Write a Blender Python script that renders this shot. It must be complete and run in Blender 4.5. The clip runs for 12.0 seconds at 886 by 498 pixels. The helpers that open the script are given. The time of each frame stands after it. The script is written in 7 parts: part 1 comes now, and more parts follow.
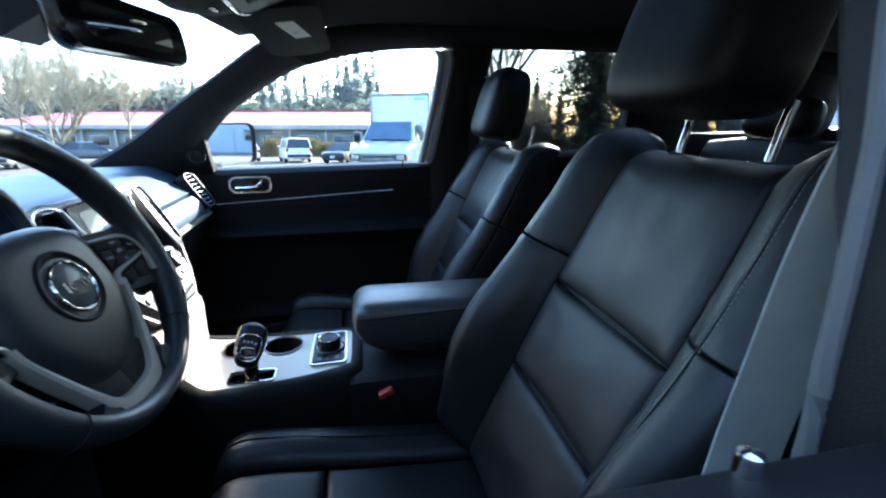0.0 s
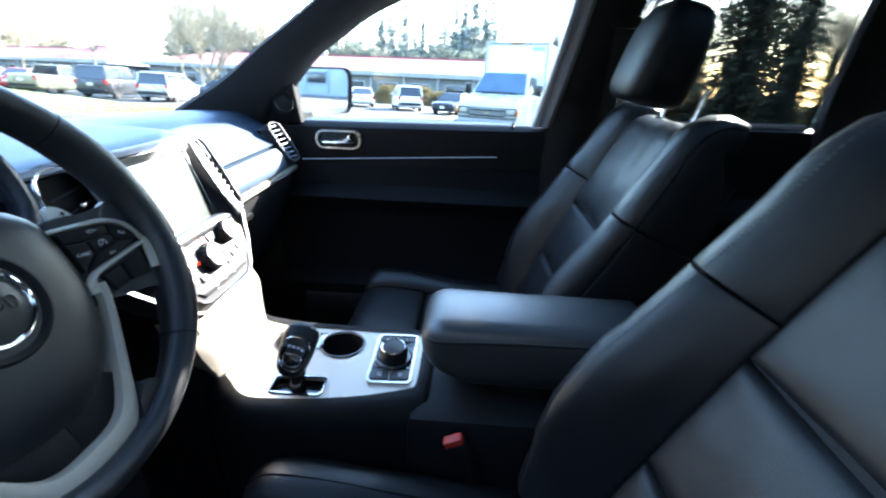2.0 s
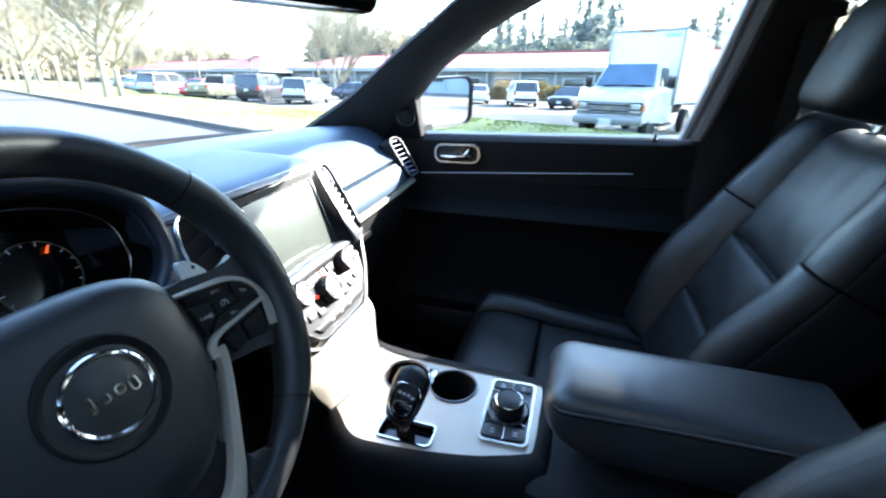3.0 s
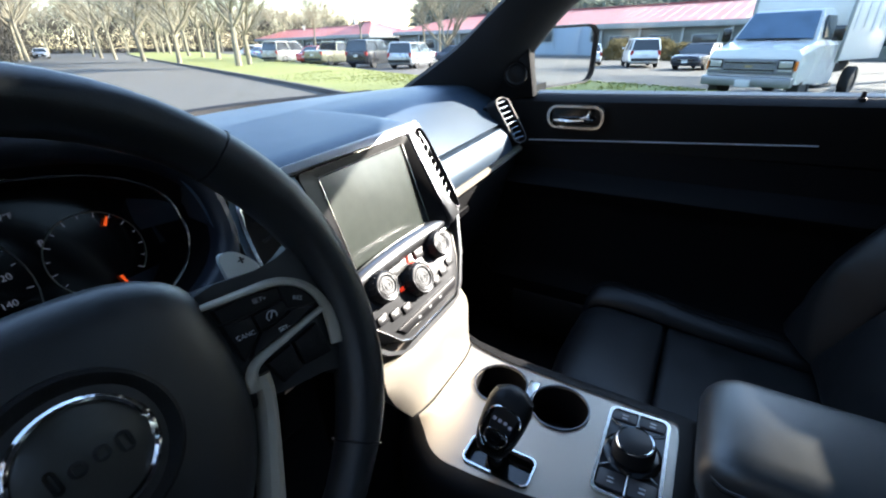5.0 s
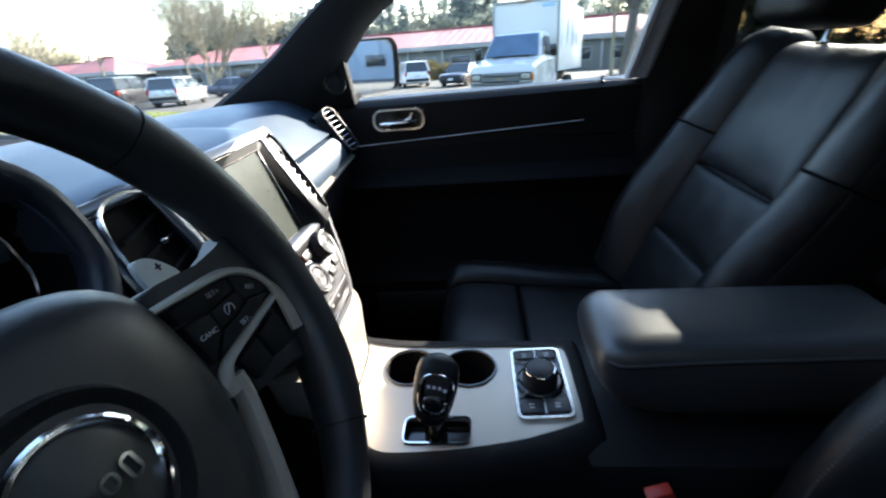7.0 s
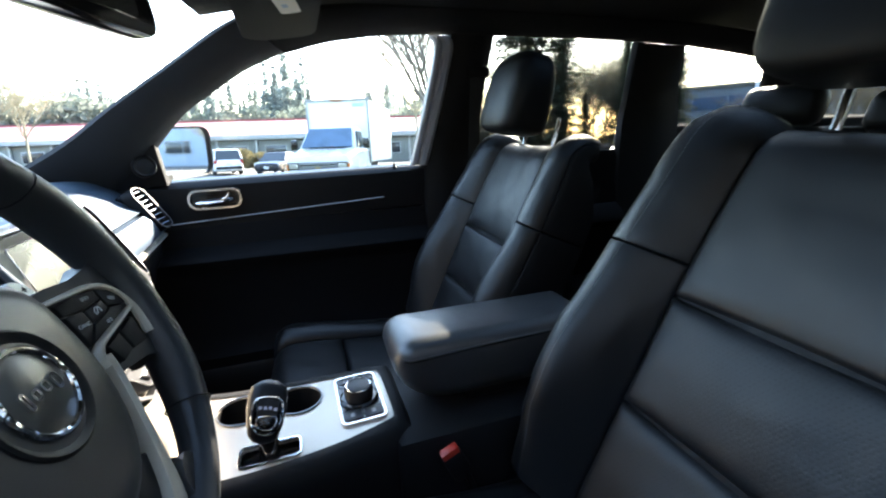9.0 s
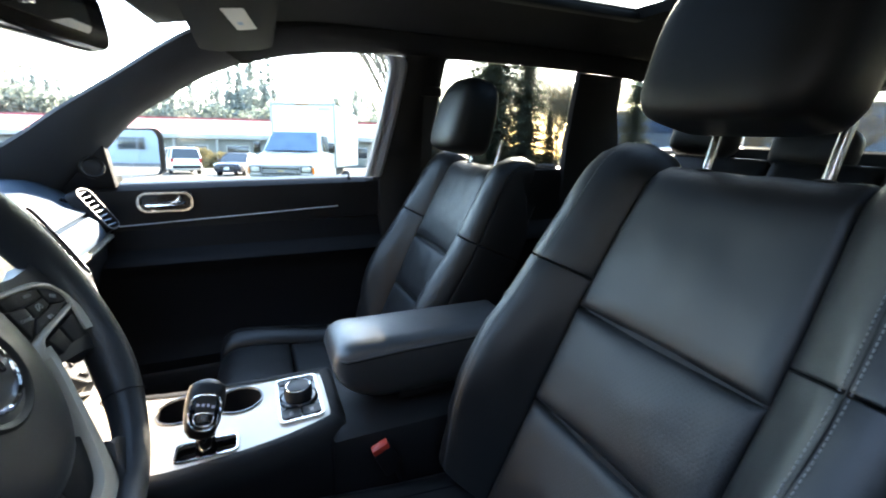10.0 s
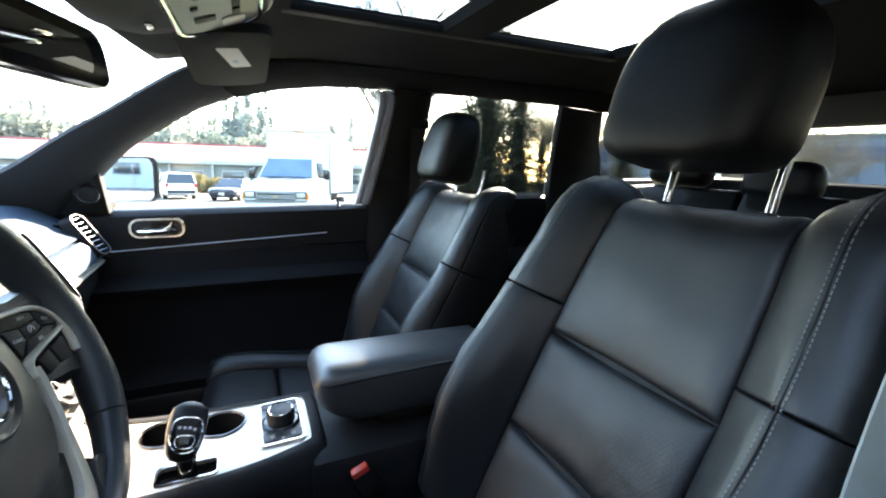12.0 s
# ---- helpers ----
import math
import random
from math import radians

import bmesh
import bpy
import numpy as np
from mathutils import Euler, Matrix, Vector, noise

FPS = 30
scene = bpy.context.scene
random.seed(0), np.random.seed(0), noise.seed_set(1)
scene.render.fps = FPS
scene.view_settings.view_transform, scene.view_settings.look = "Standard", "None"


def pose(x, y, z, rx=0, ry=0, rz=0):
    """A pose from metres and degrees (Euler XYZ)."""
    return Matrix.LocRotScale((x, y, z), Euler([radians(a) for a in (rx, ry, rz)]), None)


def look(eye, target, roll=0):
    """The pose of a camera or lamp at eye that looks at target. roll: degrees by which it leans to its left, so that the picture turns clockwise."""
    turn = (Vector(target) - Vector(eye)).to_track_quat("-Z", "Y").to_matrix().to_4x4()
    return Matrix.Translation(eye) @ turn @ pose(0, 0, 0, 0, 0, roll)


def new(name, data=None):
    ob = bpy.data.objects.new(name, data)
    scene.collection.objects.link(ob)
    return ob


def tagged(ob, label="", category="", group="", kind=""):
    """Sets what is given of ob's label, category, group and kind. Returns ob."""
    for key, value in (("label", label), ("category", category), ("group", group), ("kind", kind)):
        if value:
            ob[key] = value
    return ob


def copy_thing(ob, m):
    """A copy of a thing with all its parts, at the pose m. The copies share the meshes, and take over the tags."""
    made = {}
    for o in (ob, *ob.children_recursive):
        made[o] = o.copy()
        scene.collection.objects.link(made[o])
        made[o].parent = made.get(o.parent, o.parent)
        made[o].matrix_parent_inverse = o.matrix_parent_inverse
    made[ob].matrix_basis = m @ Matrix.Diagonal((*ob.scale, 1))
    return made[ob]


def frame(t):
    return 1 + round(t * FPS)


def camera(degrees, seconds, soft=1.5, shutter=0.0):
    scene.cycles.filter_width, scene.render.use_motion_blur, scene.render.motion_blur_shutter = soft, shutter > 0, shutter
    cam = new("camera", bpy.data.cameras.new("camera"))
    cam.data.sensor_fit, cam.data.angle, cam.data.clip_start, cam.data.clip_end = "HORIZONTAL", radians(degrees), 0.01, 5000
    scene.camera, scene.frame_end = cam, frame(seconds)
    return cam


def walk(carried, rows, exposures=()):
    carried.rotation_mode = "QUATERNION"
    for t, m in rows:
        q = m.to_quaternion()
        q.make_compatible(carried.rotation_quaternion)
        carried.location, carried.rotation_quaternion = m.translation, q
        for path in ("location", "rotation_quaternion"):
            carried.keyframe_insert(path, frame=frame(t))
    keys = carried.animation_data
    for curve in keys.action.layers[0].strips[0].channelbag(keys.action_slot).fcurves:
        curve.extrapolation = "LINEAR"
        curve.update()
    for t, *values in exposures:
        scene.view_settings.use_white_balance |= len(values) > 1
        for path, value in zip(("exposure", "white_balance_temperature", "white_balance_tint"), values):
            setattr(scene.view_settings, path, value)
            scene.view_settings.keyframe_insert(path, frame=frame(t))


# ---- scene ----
cam = camera(91.5, 12.0, soft=2.1, shutter=0.5)
PATH = [
    (0, (0.199, -0.866, 1.384), (0.551, 1.015, 0.802), -0.3),
    (0.5, (0.203, -0.801, 1.367), (0.602, 1.038, 0.69), 0.0),
    (1, (0.209, -0.74, 1.375), (0.56, 1.073, 0.609), 2.1),
    (1.5, (0.221, -0.67, 1.377), (0.389, 1.186, 0.65), 2.9),
    (2, (0.22, -0.609, 1.382), (0.131, 1.232, 0.605), 2.0),
    (2.5, (0.196, -0.564, 1.403), (-0.13, 1.243, 0.611), 1.1),
    (3, (0.176, -0.514, 1.418), (-0.392, 1.23, 0.62), -0.9),
    (4.8, (0.113, -0.399, 1.393), (-0.803, 1.138, 0.499), -2.8),
    (5, (0.105, -0.391, 1.385), (-0.832, 1.119, 0.467), -3.2),
    (5.5, (0.074, -0.378, 1.371), (-0.811, 1.154, 0.436), -4.3),
    (6, (0.049, -0.381, 1.361), (-0.64, 1.25, 0.432), -4.2),
    (6.5, (0.033, -0.41, 1.359), (-0.407, 1.318, 0.452), -3.6),
    (7, (0.031, -0.456, 1.353), (-0.154, 1.332, 0.477), -5.0),
    (7.5, (0.042, -0.513, 1.35), (0.116, 1.322, 0.558), -5.8),
    (7.7, (0.042, -0.526, 1.341), (0.246, 1.31, 0.575), -6.6),
    (9.3, (0.046, -0.677, 1.366), (0.712, 1.132, 0.833), -0.5),
    (9.5, (0.052, -0.692, 1.372), (0.754, 1.106, 0.85), 0.2),
    (10, (0.069, -0.723, 1.378), (0.833, 1.049, 0.853), 1.2),
    (10.5, (0.073, -0.749, 1.384), (0.867, 1.028, 0.925), 1.2),
    (11, (0.074, -0.76, 1.388), (0.859, 1.031, 0.966), 1.0),
    (11.5, (0.076, -0.762, 1.39), (0.865, 1.03, 0.981), 1.5),
    (12, (0.079, -0.763, 1.388), (0.877, 1.025, 0.98), 1.6),
]
EXPOSURES = [(0.0, 3.52, 5900, 8), (1.5, 4.10, 6080, 8), (3.0, 3.95, 6200, 8), (5.0, 2.94, 6560, 10), (6.5, 2.95, 6660, 10), (7.5, 3.16, 6800, 10), (9.5, 4.20, 7200, 10), (12.0, 4.63, 7600, 10)]
walk(cam, [(t, look(eye, target, roll)) for t, eye, target, roll in PATH], EXPOSURES)

# ---- light: low spring sun behind the passenger side, thin bright sky ----
SUN = Vector((0.562, 0.720, 0.407)).normalized()
world = bpy.data.worlds.new("world")
scene.world = world
world.use_nodes = True
wn, wl = world.node_tree.nodes, world.node_tree.links
sky = wn.new("ShaderNodeTexSky")
sky.sky_type, sky.sun_disc = "NISHITA", False
sky.sun_elevation = math.asin(SUN.z)
sky.sun_rotation = math.atan2(SUN.x, SUN.y)
sky.air_density, sky.dust_density, sky.ozone_density = 1.0, 0.35, 1.5
bg = wn["Background"]
bg.inputs["Strength"].default_value = 0.15
wl.new(sky.outputs["Color"], bg.inputs["Color"])
sun = new("sun", bpy.data.lights.new("sun", "SUN"))
sun.data.energy, sun.data.angle, sun.data.color = 3.6, radians(0.5), (1.0, 0.93, 0.84)
sun.matrix_basis = look((0, 0, 0), -SUN)


# ---- materials ----
def mat(name, col, rough=0.5, metal=0.0, var=0.2, scale=6.0, bump=0.0, bscale=300.0, spec=0.5, coat=0.0, rvar=0.15, second=None):
    """Principled surface with grain at two scales, wear in the gloss and fine relief."""
    m = bpy.data.materials.new(name)
    m.use_nodes = True
    n, l = m.node_tree.nodes, m.node_tree.links
    p = n["Principled BSDF"]
    tc = n.new("ShaderNodeTexCoord")
    big, fine = n.new("ShaderNodeTexNoise"), n.new("ShaderNodeTexNoise")
    for node, sc, det in ((big, scale, 5.0), (fine, bscale, 3.0)):
        node.inputs["Scale"].default_value, node.inputs["Detail"].default_value = sc, det
        l.new(tc.outputs["Object"], node.inputs["Vector"])
    ramp = n.new("ShaderNodeMix")
    ramp.data_type = "RGBA"
    lo = [c * (1 - var) for c in col] if second is None else second
    ramp.inputs["A"].default_value, ramp.inputs["B"].default_value = (*lo, 1), (*[min(1, c * (1 + var)) for c in col], 1)
    mid = n.new("ShaderNodeMath")
    mid.operation = "MULTIPLY_ADD"
    mid.inputs[1].default_value, mid.inputs[2].default_value = 0.35, 0.0
    mixed = n.new("ShaderNodeMath")
    mixed.operation = "MULTIPLY_ADD"
    mixed.inputs[1].default_value = 0.65
    l.new(fine.outputs["Fac"], mid.inputs[0])
    l.new(big.outputs["Fac"], mixed.inputs[0])
    l.new(mid.outputs[0], mixed.inputs[2])
    l.new(mixed.outputs[0], ramp.inputs["Factor"])
    l.new(ramp.outputs["Result"], p.inputs["Base Color"])
    r = n.new("ShaderNodeMapRange")
    r.inputs["To Min"].default_value, r.inputs["To Max"].default_value = max(0.02, rough - rvar * rough), min(1, rough + rvar * rough)
    l.new(big.outputs["Fac"], r.inputs["Value"])
    l.new(r.outputs["Result"], p.inputs["Roughness"])
    p.inputs["Metallic"].default_value = metal
    p.inputs["Specular IOR Level"].default_value = spec
    p.inputs["Coat Weight"].default_value = coat
    p.inputs["Coat Roughness"].default_value = 0.05
    if bump:
        b = n.new("ShaderNodeBump")
        b.inputs["Strength"].default_value, b.inputs["Distance"].default_value = bump, 0.002
        l.new(fine.outputs["Fac"], b.inputs["Height"])
        l.new(b.outputs["Normal"], p.inputs["Normal"])
    return m


def leather(name, col, rough, perforated=False, spec=0.58, relief=0.22):
    """Grained leather: small cells in relief, worn patches, and where it is perforated rows of small holes."""
    m = mat(name, col, rough, 0, 0.25, 7.0, 0.0, 60.0, spec, 0.0, 0.32)
    n, l = m.node_tree.nodes, m.node_tree.links
    p = n["Principled BSDF"]
    tc = n["Texture Coordinate"]
    v = n.new("ShaderNodeTexVoronoi")
    v.feature, v.inputs["Scale"].default_value = "DISTANCE_TO_EDGE", 650.0
    l.new(tc.outputs["Object"], v.inputs["Vector"])
    cell = n.new("ShaderNodeMapRange")
    cell.inputs["From Max"].default_value = 0.12
    l.new(v.outputs["Distance"], cell.inputs["Value"])
    wrinkle = n.new("ShaderNodeTexNoise")
    wrinkle.inputs["Scale"].default_value, wrinkle.inputs["Detail"].default_value, wrinkle.inputs["Distortion"].default_value = 16.0, 4.0, 1.2
    l.new(tc.outputs["Object"], wrinkle.inputs["Vector"])
    w = n.new("ShaderNodeMath")
    w.operation = "MULTIPLY_ADD"
    w.inputs[1].default_value = 5.0
    l.new(wrinkle.outputs["Fac"], w.inputs[0])
    l.new(cell.outputs["Result"], w.inputs[2])
    height = w.outputs[0]
    if perforated:
        holes = n.new("ShaderNodeTexVoronoi")
        holes.inputs["Scale"].default_value, holes.inputs["Randomness"].default_value = 250.0, 0.0
        turn = n.new("ShaderNodeMapping")
        turn.inputs["Rotation"].default_value = (radians(45), radians(25), radians(20))
        l.new(tc.outputs["Object"], turn.inputs["Vector"])
        l.new(turn.outputs["Vector"], holes.inputs["Vector"])
        dot = n.new("ShaderNodeMapRange")
        dot.inputs["From Min"].default_value, dot.inputs["From Max"].default_value = 0.26, 0.36
        l.new(holes.outputs["Distance"], dot.inputs["Value"])
        h2 = n.new("ShaderNodeMath")
        h2.operation = "MULTIPLY_ADD"
        h2.inputs[1].default_value = 2.5
        l.new(dot.outputs["Result"], h2.inputs[0])
        l.new(height, h2.inputs[2])
        height = h2.outputs[0]
        shade = n.new("ShaderNodeMix")
        shade.data_type, shade.blend_type = "RGBA", "MULTIPLY"
        old = p.inputs["Base Color"].links[0].from_socket
        l.new(old, shade.inputs["A"])
        l.new(dot.outputs["Result"], shade.inputs["B"])
        shade.inputs["Factor"].default_value = 0.8
        l.new(shade.outputs["Result"], p.inputs["Base Color"])
    b = n.new("ShaderNodeBump")
    b.inputs["Strength"].default_value, b.inputs["Distance"].default_value = relief, 0.0005
    l.new(height, b.inputs["Height"])
    l.new(b.outputs["Normal"], p.inputs["Normal"])
    return m


def glass(name, tint):
    """Thin window glass: lets light through with its tint and mirrors a little at a slant."""
    m = bpy.data.materials.new(name)
    m.use_nodes = True
    n, l = m.node_tree.nodes, m.node_tree.links
    n.remove(n["Principled BSDF"])
    t, g, mix = n.new("ShaderNodeBsdfTransparent"), n.new("ShaderNodeBsdfGlossy"), n.new("ShaderNodeMixShader")
    t.inputs["Color"].default_value = (*tint, 1)
    g.inputs["Roughness"].default_value = 0.02
    mix.inputs[0].default_value = 0.035
    l.new(t.outputs[0], mix.inputs[1])
    l.new(g.outputs[0], mix.inputs[2])
    l.new(mix.outputs[0], n["Material Output"].inputs["Surface"])
    return m


def leafy(m, share=0.4):
    """Lets light shine through thin leaves and needles."""
    n, l = m.node_tree.nodes, m.node_tree.links
    t, mix = n.new("ShaderNodeBsdfTranslucent"), n.new("ShaderNodeMixShader")
    l.new(n["Principled BSDF"].inputs["Base Color"].links[0].from_socket, t.inputs["Color"])
    mix.inputs[0].default_value = share
    l.new(n["Principled BSDF"].outputs[0], mix.inputs[1])
    l.new(t.outputs[0], mix.inputs[2])
    l.new(mix.outputs[0], n["Material Output"].inputs["Surface"])
    return m


def lit(name, col, strength):
    m = bpy.data.materials.new(name)
    m.use_nodes = True
    p = m.node_tree.nodes["Principled BSDF"]
    p.inputs["Base Color"].default_value = (*col, 1)
    p.inputs["Emission Color"].default_value, p.inputs["Emission Strength"].default_value = (*col, 1), strength
    return m


LEATHER = leather("black_leather", (0.0085, 0.0089, 0.0100), 0.37, False, 0.44)
LEATHER_P = leather("perforated_black_leather", (0.0095, 0.0099, 0.0110), 0.41, True, 0.44)
# seat leather darkened: the head restraints' shade sits in the base colour
HEAD_LEATHER_DARK = leather("head_restraint_vinyl", (0.0058, 0.0060, 0.0068), 0.47, False, 0.24)
ARM_LEATHER = leather("arm_rest_vinyl", (0.036, 0.0375, 0.040), 0.37, False, 1.0, 0.15)
WHEEL_LEATHER = leather("steering_wheel_leather", (0.0165, 0.0180, 0.0205), 0.40, False, 0.6, 0.12)
# black plastic; the sky's blue sheen is put into base and specular tint
DASH = mat("sky_tinted_dash_plastic", (0.018, 0.033, 0.056), 0.47, 0, 0.2, 9, 0.15, 900, 1.0)
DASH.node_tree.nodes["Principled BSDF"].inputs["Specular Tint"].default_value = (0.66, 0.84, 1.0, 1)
BLACK = mat("black_grained_plastic", (0.0078, 0.0078, 0.0088), 0.57, 0, 0.2, 9, 0.25, 700, 0.22)
# hood base raised and blued to hold the same sky sheen
HOOD = mat("sky_tinted_hood", (0.0095, 0.0150, 0.0260), 0.40, 0, 0.2, 9, 0.12, 900, 0.6)
# door black lowered to hold shade that no object here casts
DOOR_TRIM = mat("shade_darkened_door_black", (0.0052, 0.0053, 0.0062), 0.62, 0, 0.2, 9, 0.25, 700, 0.12)
SMOOTH = mat("smooth_black_plastic", (0.006, 0.006, 0.0075), 0.5, 0, 0.2, 9, 0.04, 700, 0.22)
MATT = mat("matt_black_vent_plastic", (0.004, 0.004, 0.0045), 0.7, 0, 0.2, 9, 0, 700, 0.12)
STACK_TRIM = mat("dark_gloss_metal_trim", (0.155, 0.16, 0.17), 0.30, 0.85, 0.06, 14, 0.02, 1500)
SATIN_GREY = mat("satin_grey_strip", (0.46, 0.47, 0.49), 0.30, 0.8, 0.06, 14, 0.02, 1500)
CTRL_PLATE = mat("silver_control_plate", (0.072, 0.074, 0.079), 0.40, 0.5)
BEZEL = mat("satin_black_bezel", (0.006, 0.006, 0.007), 0.42, 0, 0.2, 9, 0.04, 700, 0.2)
KNOB = mat("dark_grey_control_plastic", (0.014, 0.014, 0.016), 0.42, 0, 0.15, 20, 0.02, 900, 0.35)
TRIM = mat("dark_grey_pillar_trim", (0.026, 0.027, 0.029), 0.75, 0, 0.2, 9, 0.4, 900, 0.3)
PILLAR = mat("grey_pillar_trim", (0.13, 0.135, 0.135), 0.8, 0, 0.15, 9, 0.5, 700)
LINER = mat("black_headliner_cloth", (0.0125, 0.0127, 0.0132), 0.95, 0, 0.25, 12, 0.6, 1200, 0.2)
CARPET = mat("black_carpet", (0.012, 0.012, 0.013), 0.98, 0, 0.4, 30, 1.0, 900, 0.1)
SATIN = mat("warm_satin_silver_trim", (0.49, 0.445, 0.38), 0.38, 0.45, 0.06, 14, 0.05, 1500)
PADDLE = mat("pale_satin_paddle", (0.72, 0.76, 0.73), 0.45, 0.1, 0.06, 14, 0.02, 1500)
WHEEL_TRIM = mat("beige_satin_wheel_trim", (0.46, 0.42, 0.34), 0.36, 0.2, 0.06, 14, 0.05, 1500)
CHROME = mat("chrome", (0.80, 0.80, 0.81), 0.10, 1.0, 0.03, 20, 0, 300)
DULL_CHROME = mat("satin_chrome", (0.62, 0.60, 0.57), 0.26, 1.0, 0.05, 20, 0, 300)
PIANO = mat("gloss_black_plastic", (0.008, 0.008, 0.009), 0.12, 0, 0.2, 20, 0, 300, 0.5)
# base paled greenish for dust and for the sky mirrored in the glass
SCREEN = mat("dusty_sky_paled_display_glass", (0.042, 0.049, 0.044), 0.20, 0, 0.45, 9, 0.02, 60, 0.75)
MODE_KEY = mat("dark_silver_keys", (0.050, 0.052, 0.057), 0.45, 0.1, 0.1, 20, 0.02, 900)
STITCH = mat("pale_grey_thread", (0.15, 0.15, 0.155), 0.8)
BELT = mat("grey_belt_webbing", (0.40, 0.41, 0.35), 0.85, 0, 0.2, 30, 0.6, 1500, 0.3)
RED = mat("red_plastic", (0.50, 0.035, 0.02), 0.4, 0, 0.1)
WHITE_INK = mat("white_marking", (0.55, 0.57, 0.60), 0.6, 0, 0.05)
GREY_INK = mat("grey_marking", (0.20, 0.21, 0.22), 0.7, 0, 0.05)
PAPER = mat("white_paper_label", (0.72, 0.70, 0.64), 0.7, 0, 0.05)
AMBER = lit("lit_orange_pointer", (1.0, 0.12, 0.02), 0.09)
DIAL_GLOW = lit("lit_white_dial_marking", (0.26, 0.30, 0.40), 0.03)
RED_GLOW = lit("lit_red_symbol", (0.8, 0.05, 0.02), 0.12)
CLEAR = glass("clear_glass", (0.93, 0.95, 0.94))
TINTED = glass("tinted_glass", (0.38, 0.39, 0.385))
MIRROR = mat("mirror_glass", (0.85, 0.87, 0.88), 0.03, 1.0, 0.01, 10, 0, 300)


# ---- building helpers ----
def thing(name, at, label, category, group="", kind=""):
    ob = new(name)
    ob.empty_display_size = 0.05
    ob.matrix_basis = Matrix.Translation(at)
    return tagged(ob, label, category, group, kind)


def placed(ob):
    """World matrix of an object worked out from its parents."""
    return ob.matrix_basis if ob.parent is None else placed(ob.parent) @ ob.matrix_parent_inverse @ ob.matrix_basis


def part(name, bm, material, parent=None, label="", smooth=38):
    """Links a bmesh, made in world metres, as one mesh object under a thing or a part."""
    bmesh.ops.recalc_face_normals(bm, faces=bm.faces)
    me = bpy.data.meshes.new(name)
    bm.to_mesh(me)
    bm.free()
    me.polygons.foreach_set("use_smooth", [True] * len(me.polygons))
    me.set_sharp_from_angle(angle=radians(smooth))
    me.materials.append(material)
    ob = new(name, me)
    if parent is not None:
        ob.parent = parent
        ob.matrix_parent_inverse = placed(parent).inverted()
    return tagged(ob, label)


def setting(name, bm, material, label, category, smooth=38):
    return tagged(part(name, bm, material, None, "", smooth), label, category, "", "structure")


def V(*a):
    return Vector(a)


def box(bm, centre, size, bevel=0.0, m=None, segments=2):
    """A bevelled box added to bm; m turns it about its centre."""
    tmp = bmesh.new()
    bmesh.ops.create_cube(tmp, size=1.0, matrix=Matrix.Diagonal((*size, 1)))
    if bevel:
        bmesh.ops.bevel(tmp, geom=list(tmp.edges), offset=min(bevel, min(size) * 0.49), segments=segments, affect="EDGES", profile=0.5)
    tmp.transform(Matrix.Translation(centre) @ (m or Matrix()))
    me = bpy.data.meshes.new("tmp")
    tmp.to_mesh(me)
    tmp.free()
    bm.from_mesh(me)
    bpy.data.meshes.remove(me)
    return bm


def boxed(centre, size, bevel=0.0, m=None, segments=2):
    return box(bmesh.new(), centre, size, bevel, m, segments)


def loft(rings, caps=True, closed=True, bm=None, loop=False):
    """Skin over rings of equally many points."""
    bm = bm or bmesh.new()
    vs = [[bm.verts.new(p) for p in r] for r in rings]
    n = len(rings[0])
    rows = len(vs) if loop else len(vs) - 1
    for i in range(rows):
        a, b = vs[i], vs[(i + 1) % len(vs)]
        for j in range(n if closed else n - 1):
            k = (j + 1) % n
            bm.faces.new((a[j], a[k], b[k], b[j]))
    if caps and not loop and closed:
        bm.faces.new(vs[0][::-1])
        bm.faces.new(vs[-1])
    return bm


def smooth_path(pts, n, closed=False):
    """Points along a smooth curve through pts."""
    pts = [Vector(p) for p in pts]
    out, m = [], len(pts)
    spans = m if closed else m - 1
    for i in range(spans):
        p1, p2 = pts[i], pts[(i + 1) % m]
        p0 = pts[(i - 1) % m] if closed or i > 0 else p1 * 2 - p2
        p3 = pts[(i + 2) % m] if closed or i + 2 < m else p2 * 2 - p1
        for k in range(n):
            t = k / n
            out.append(0.5 * (2 * p1 + (p2 - p0) * t + (2 * p0 - 5 * p1 + 4 * p2 - p3) * t * t + (3 * p1 - p0 - 3 * p2 + p3) * t ** 3))
    if not closed:
        out.append(pts[-1])
    return out


def tube(path, radius, sides=10, closed=False, flat=1.0, bm=None, up=(0, 0, 1)):
    """Round bar along a path; radius a number or one for each point; flat squeezes it along up."""
    path = [Vector(p) for p in path]
    n, rings = len(path), []
    ref = Vector(up)
    for i, p in enumerate(path):
        a = path[(i - 1) % n] if closed or i else p
        b = path[(i + 1) % n] if closed or i < n - 1 else p
        d = (b - a).normalized()
        s = d.cross(ref)
        s = s.normalized() if s.length > 1e-4 else d.orthogonal().normalized()
        u = s.cross(d)
        r = radius[i] if isinstance(radius, (list, tuple)) else radius
        rings.append([p + s * (r * math.cos(q)) + u * (r * flat * math.sin(q)) for q in (2 * math.pi * k / sides for k in range(sides))])
    return loft(rings, True, True, bm, closed)


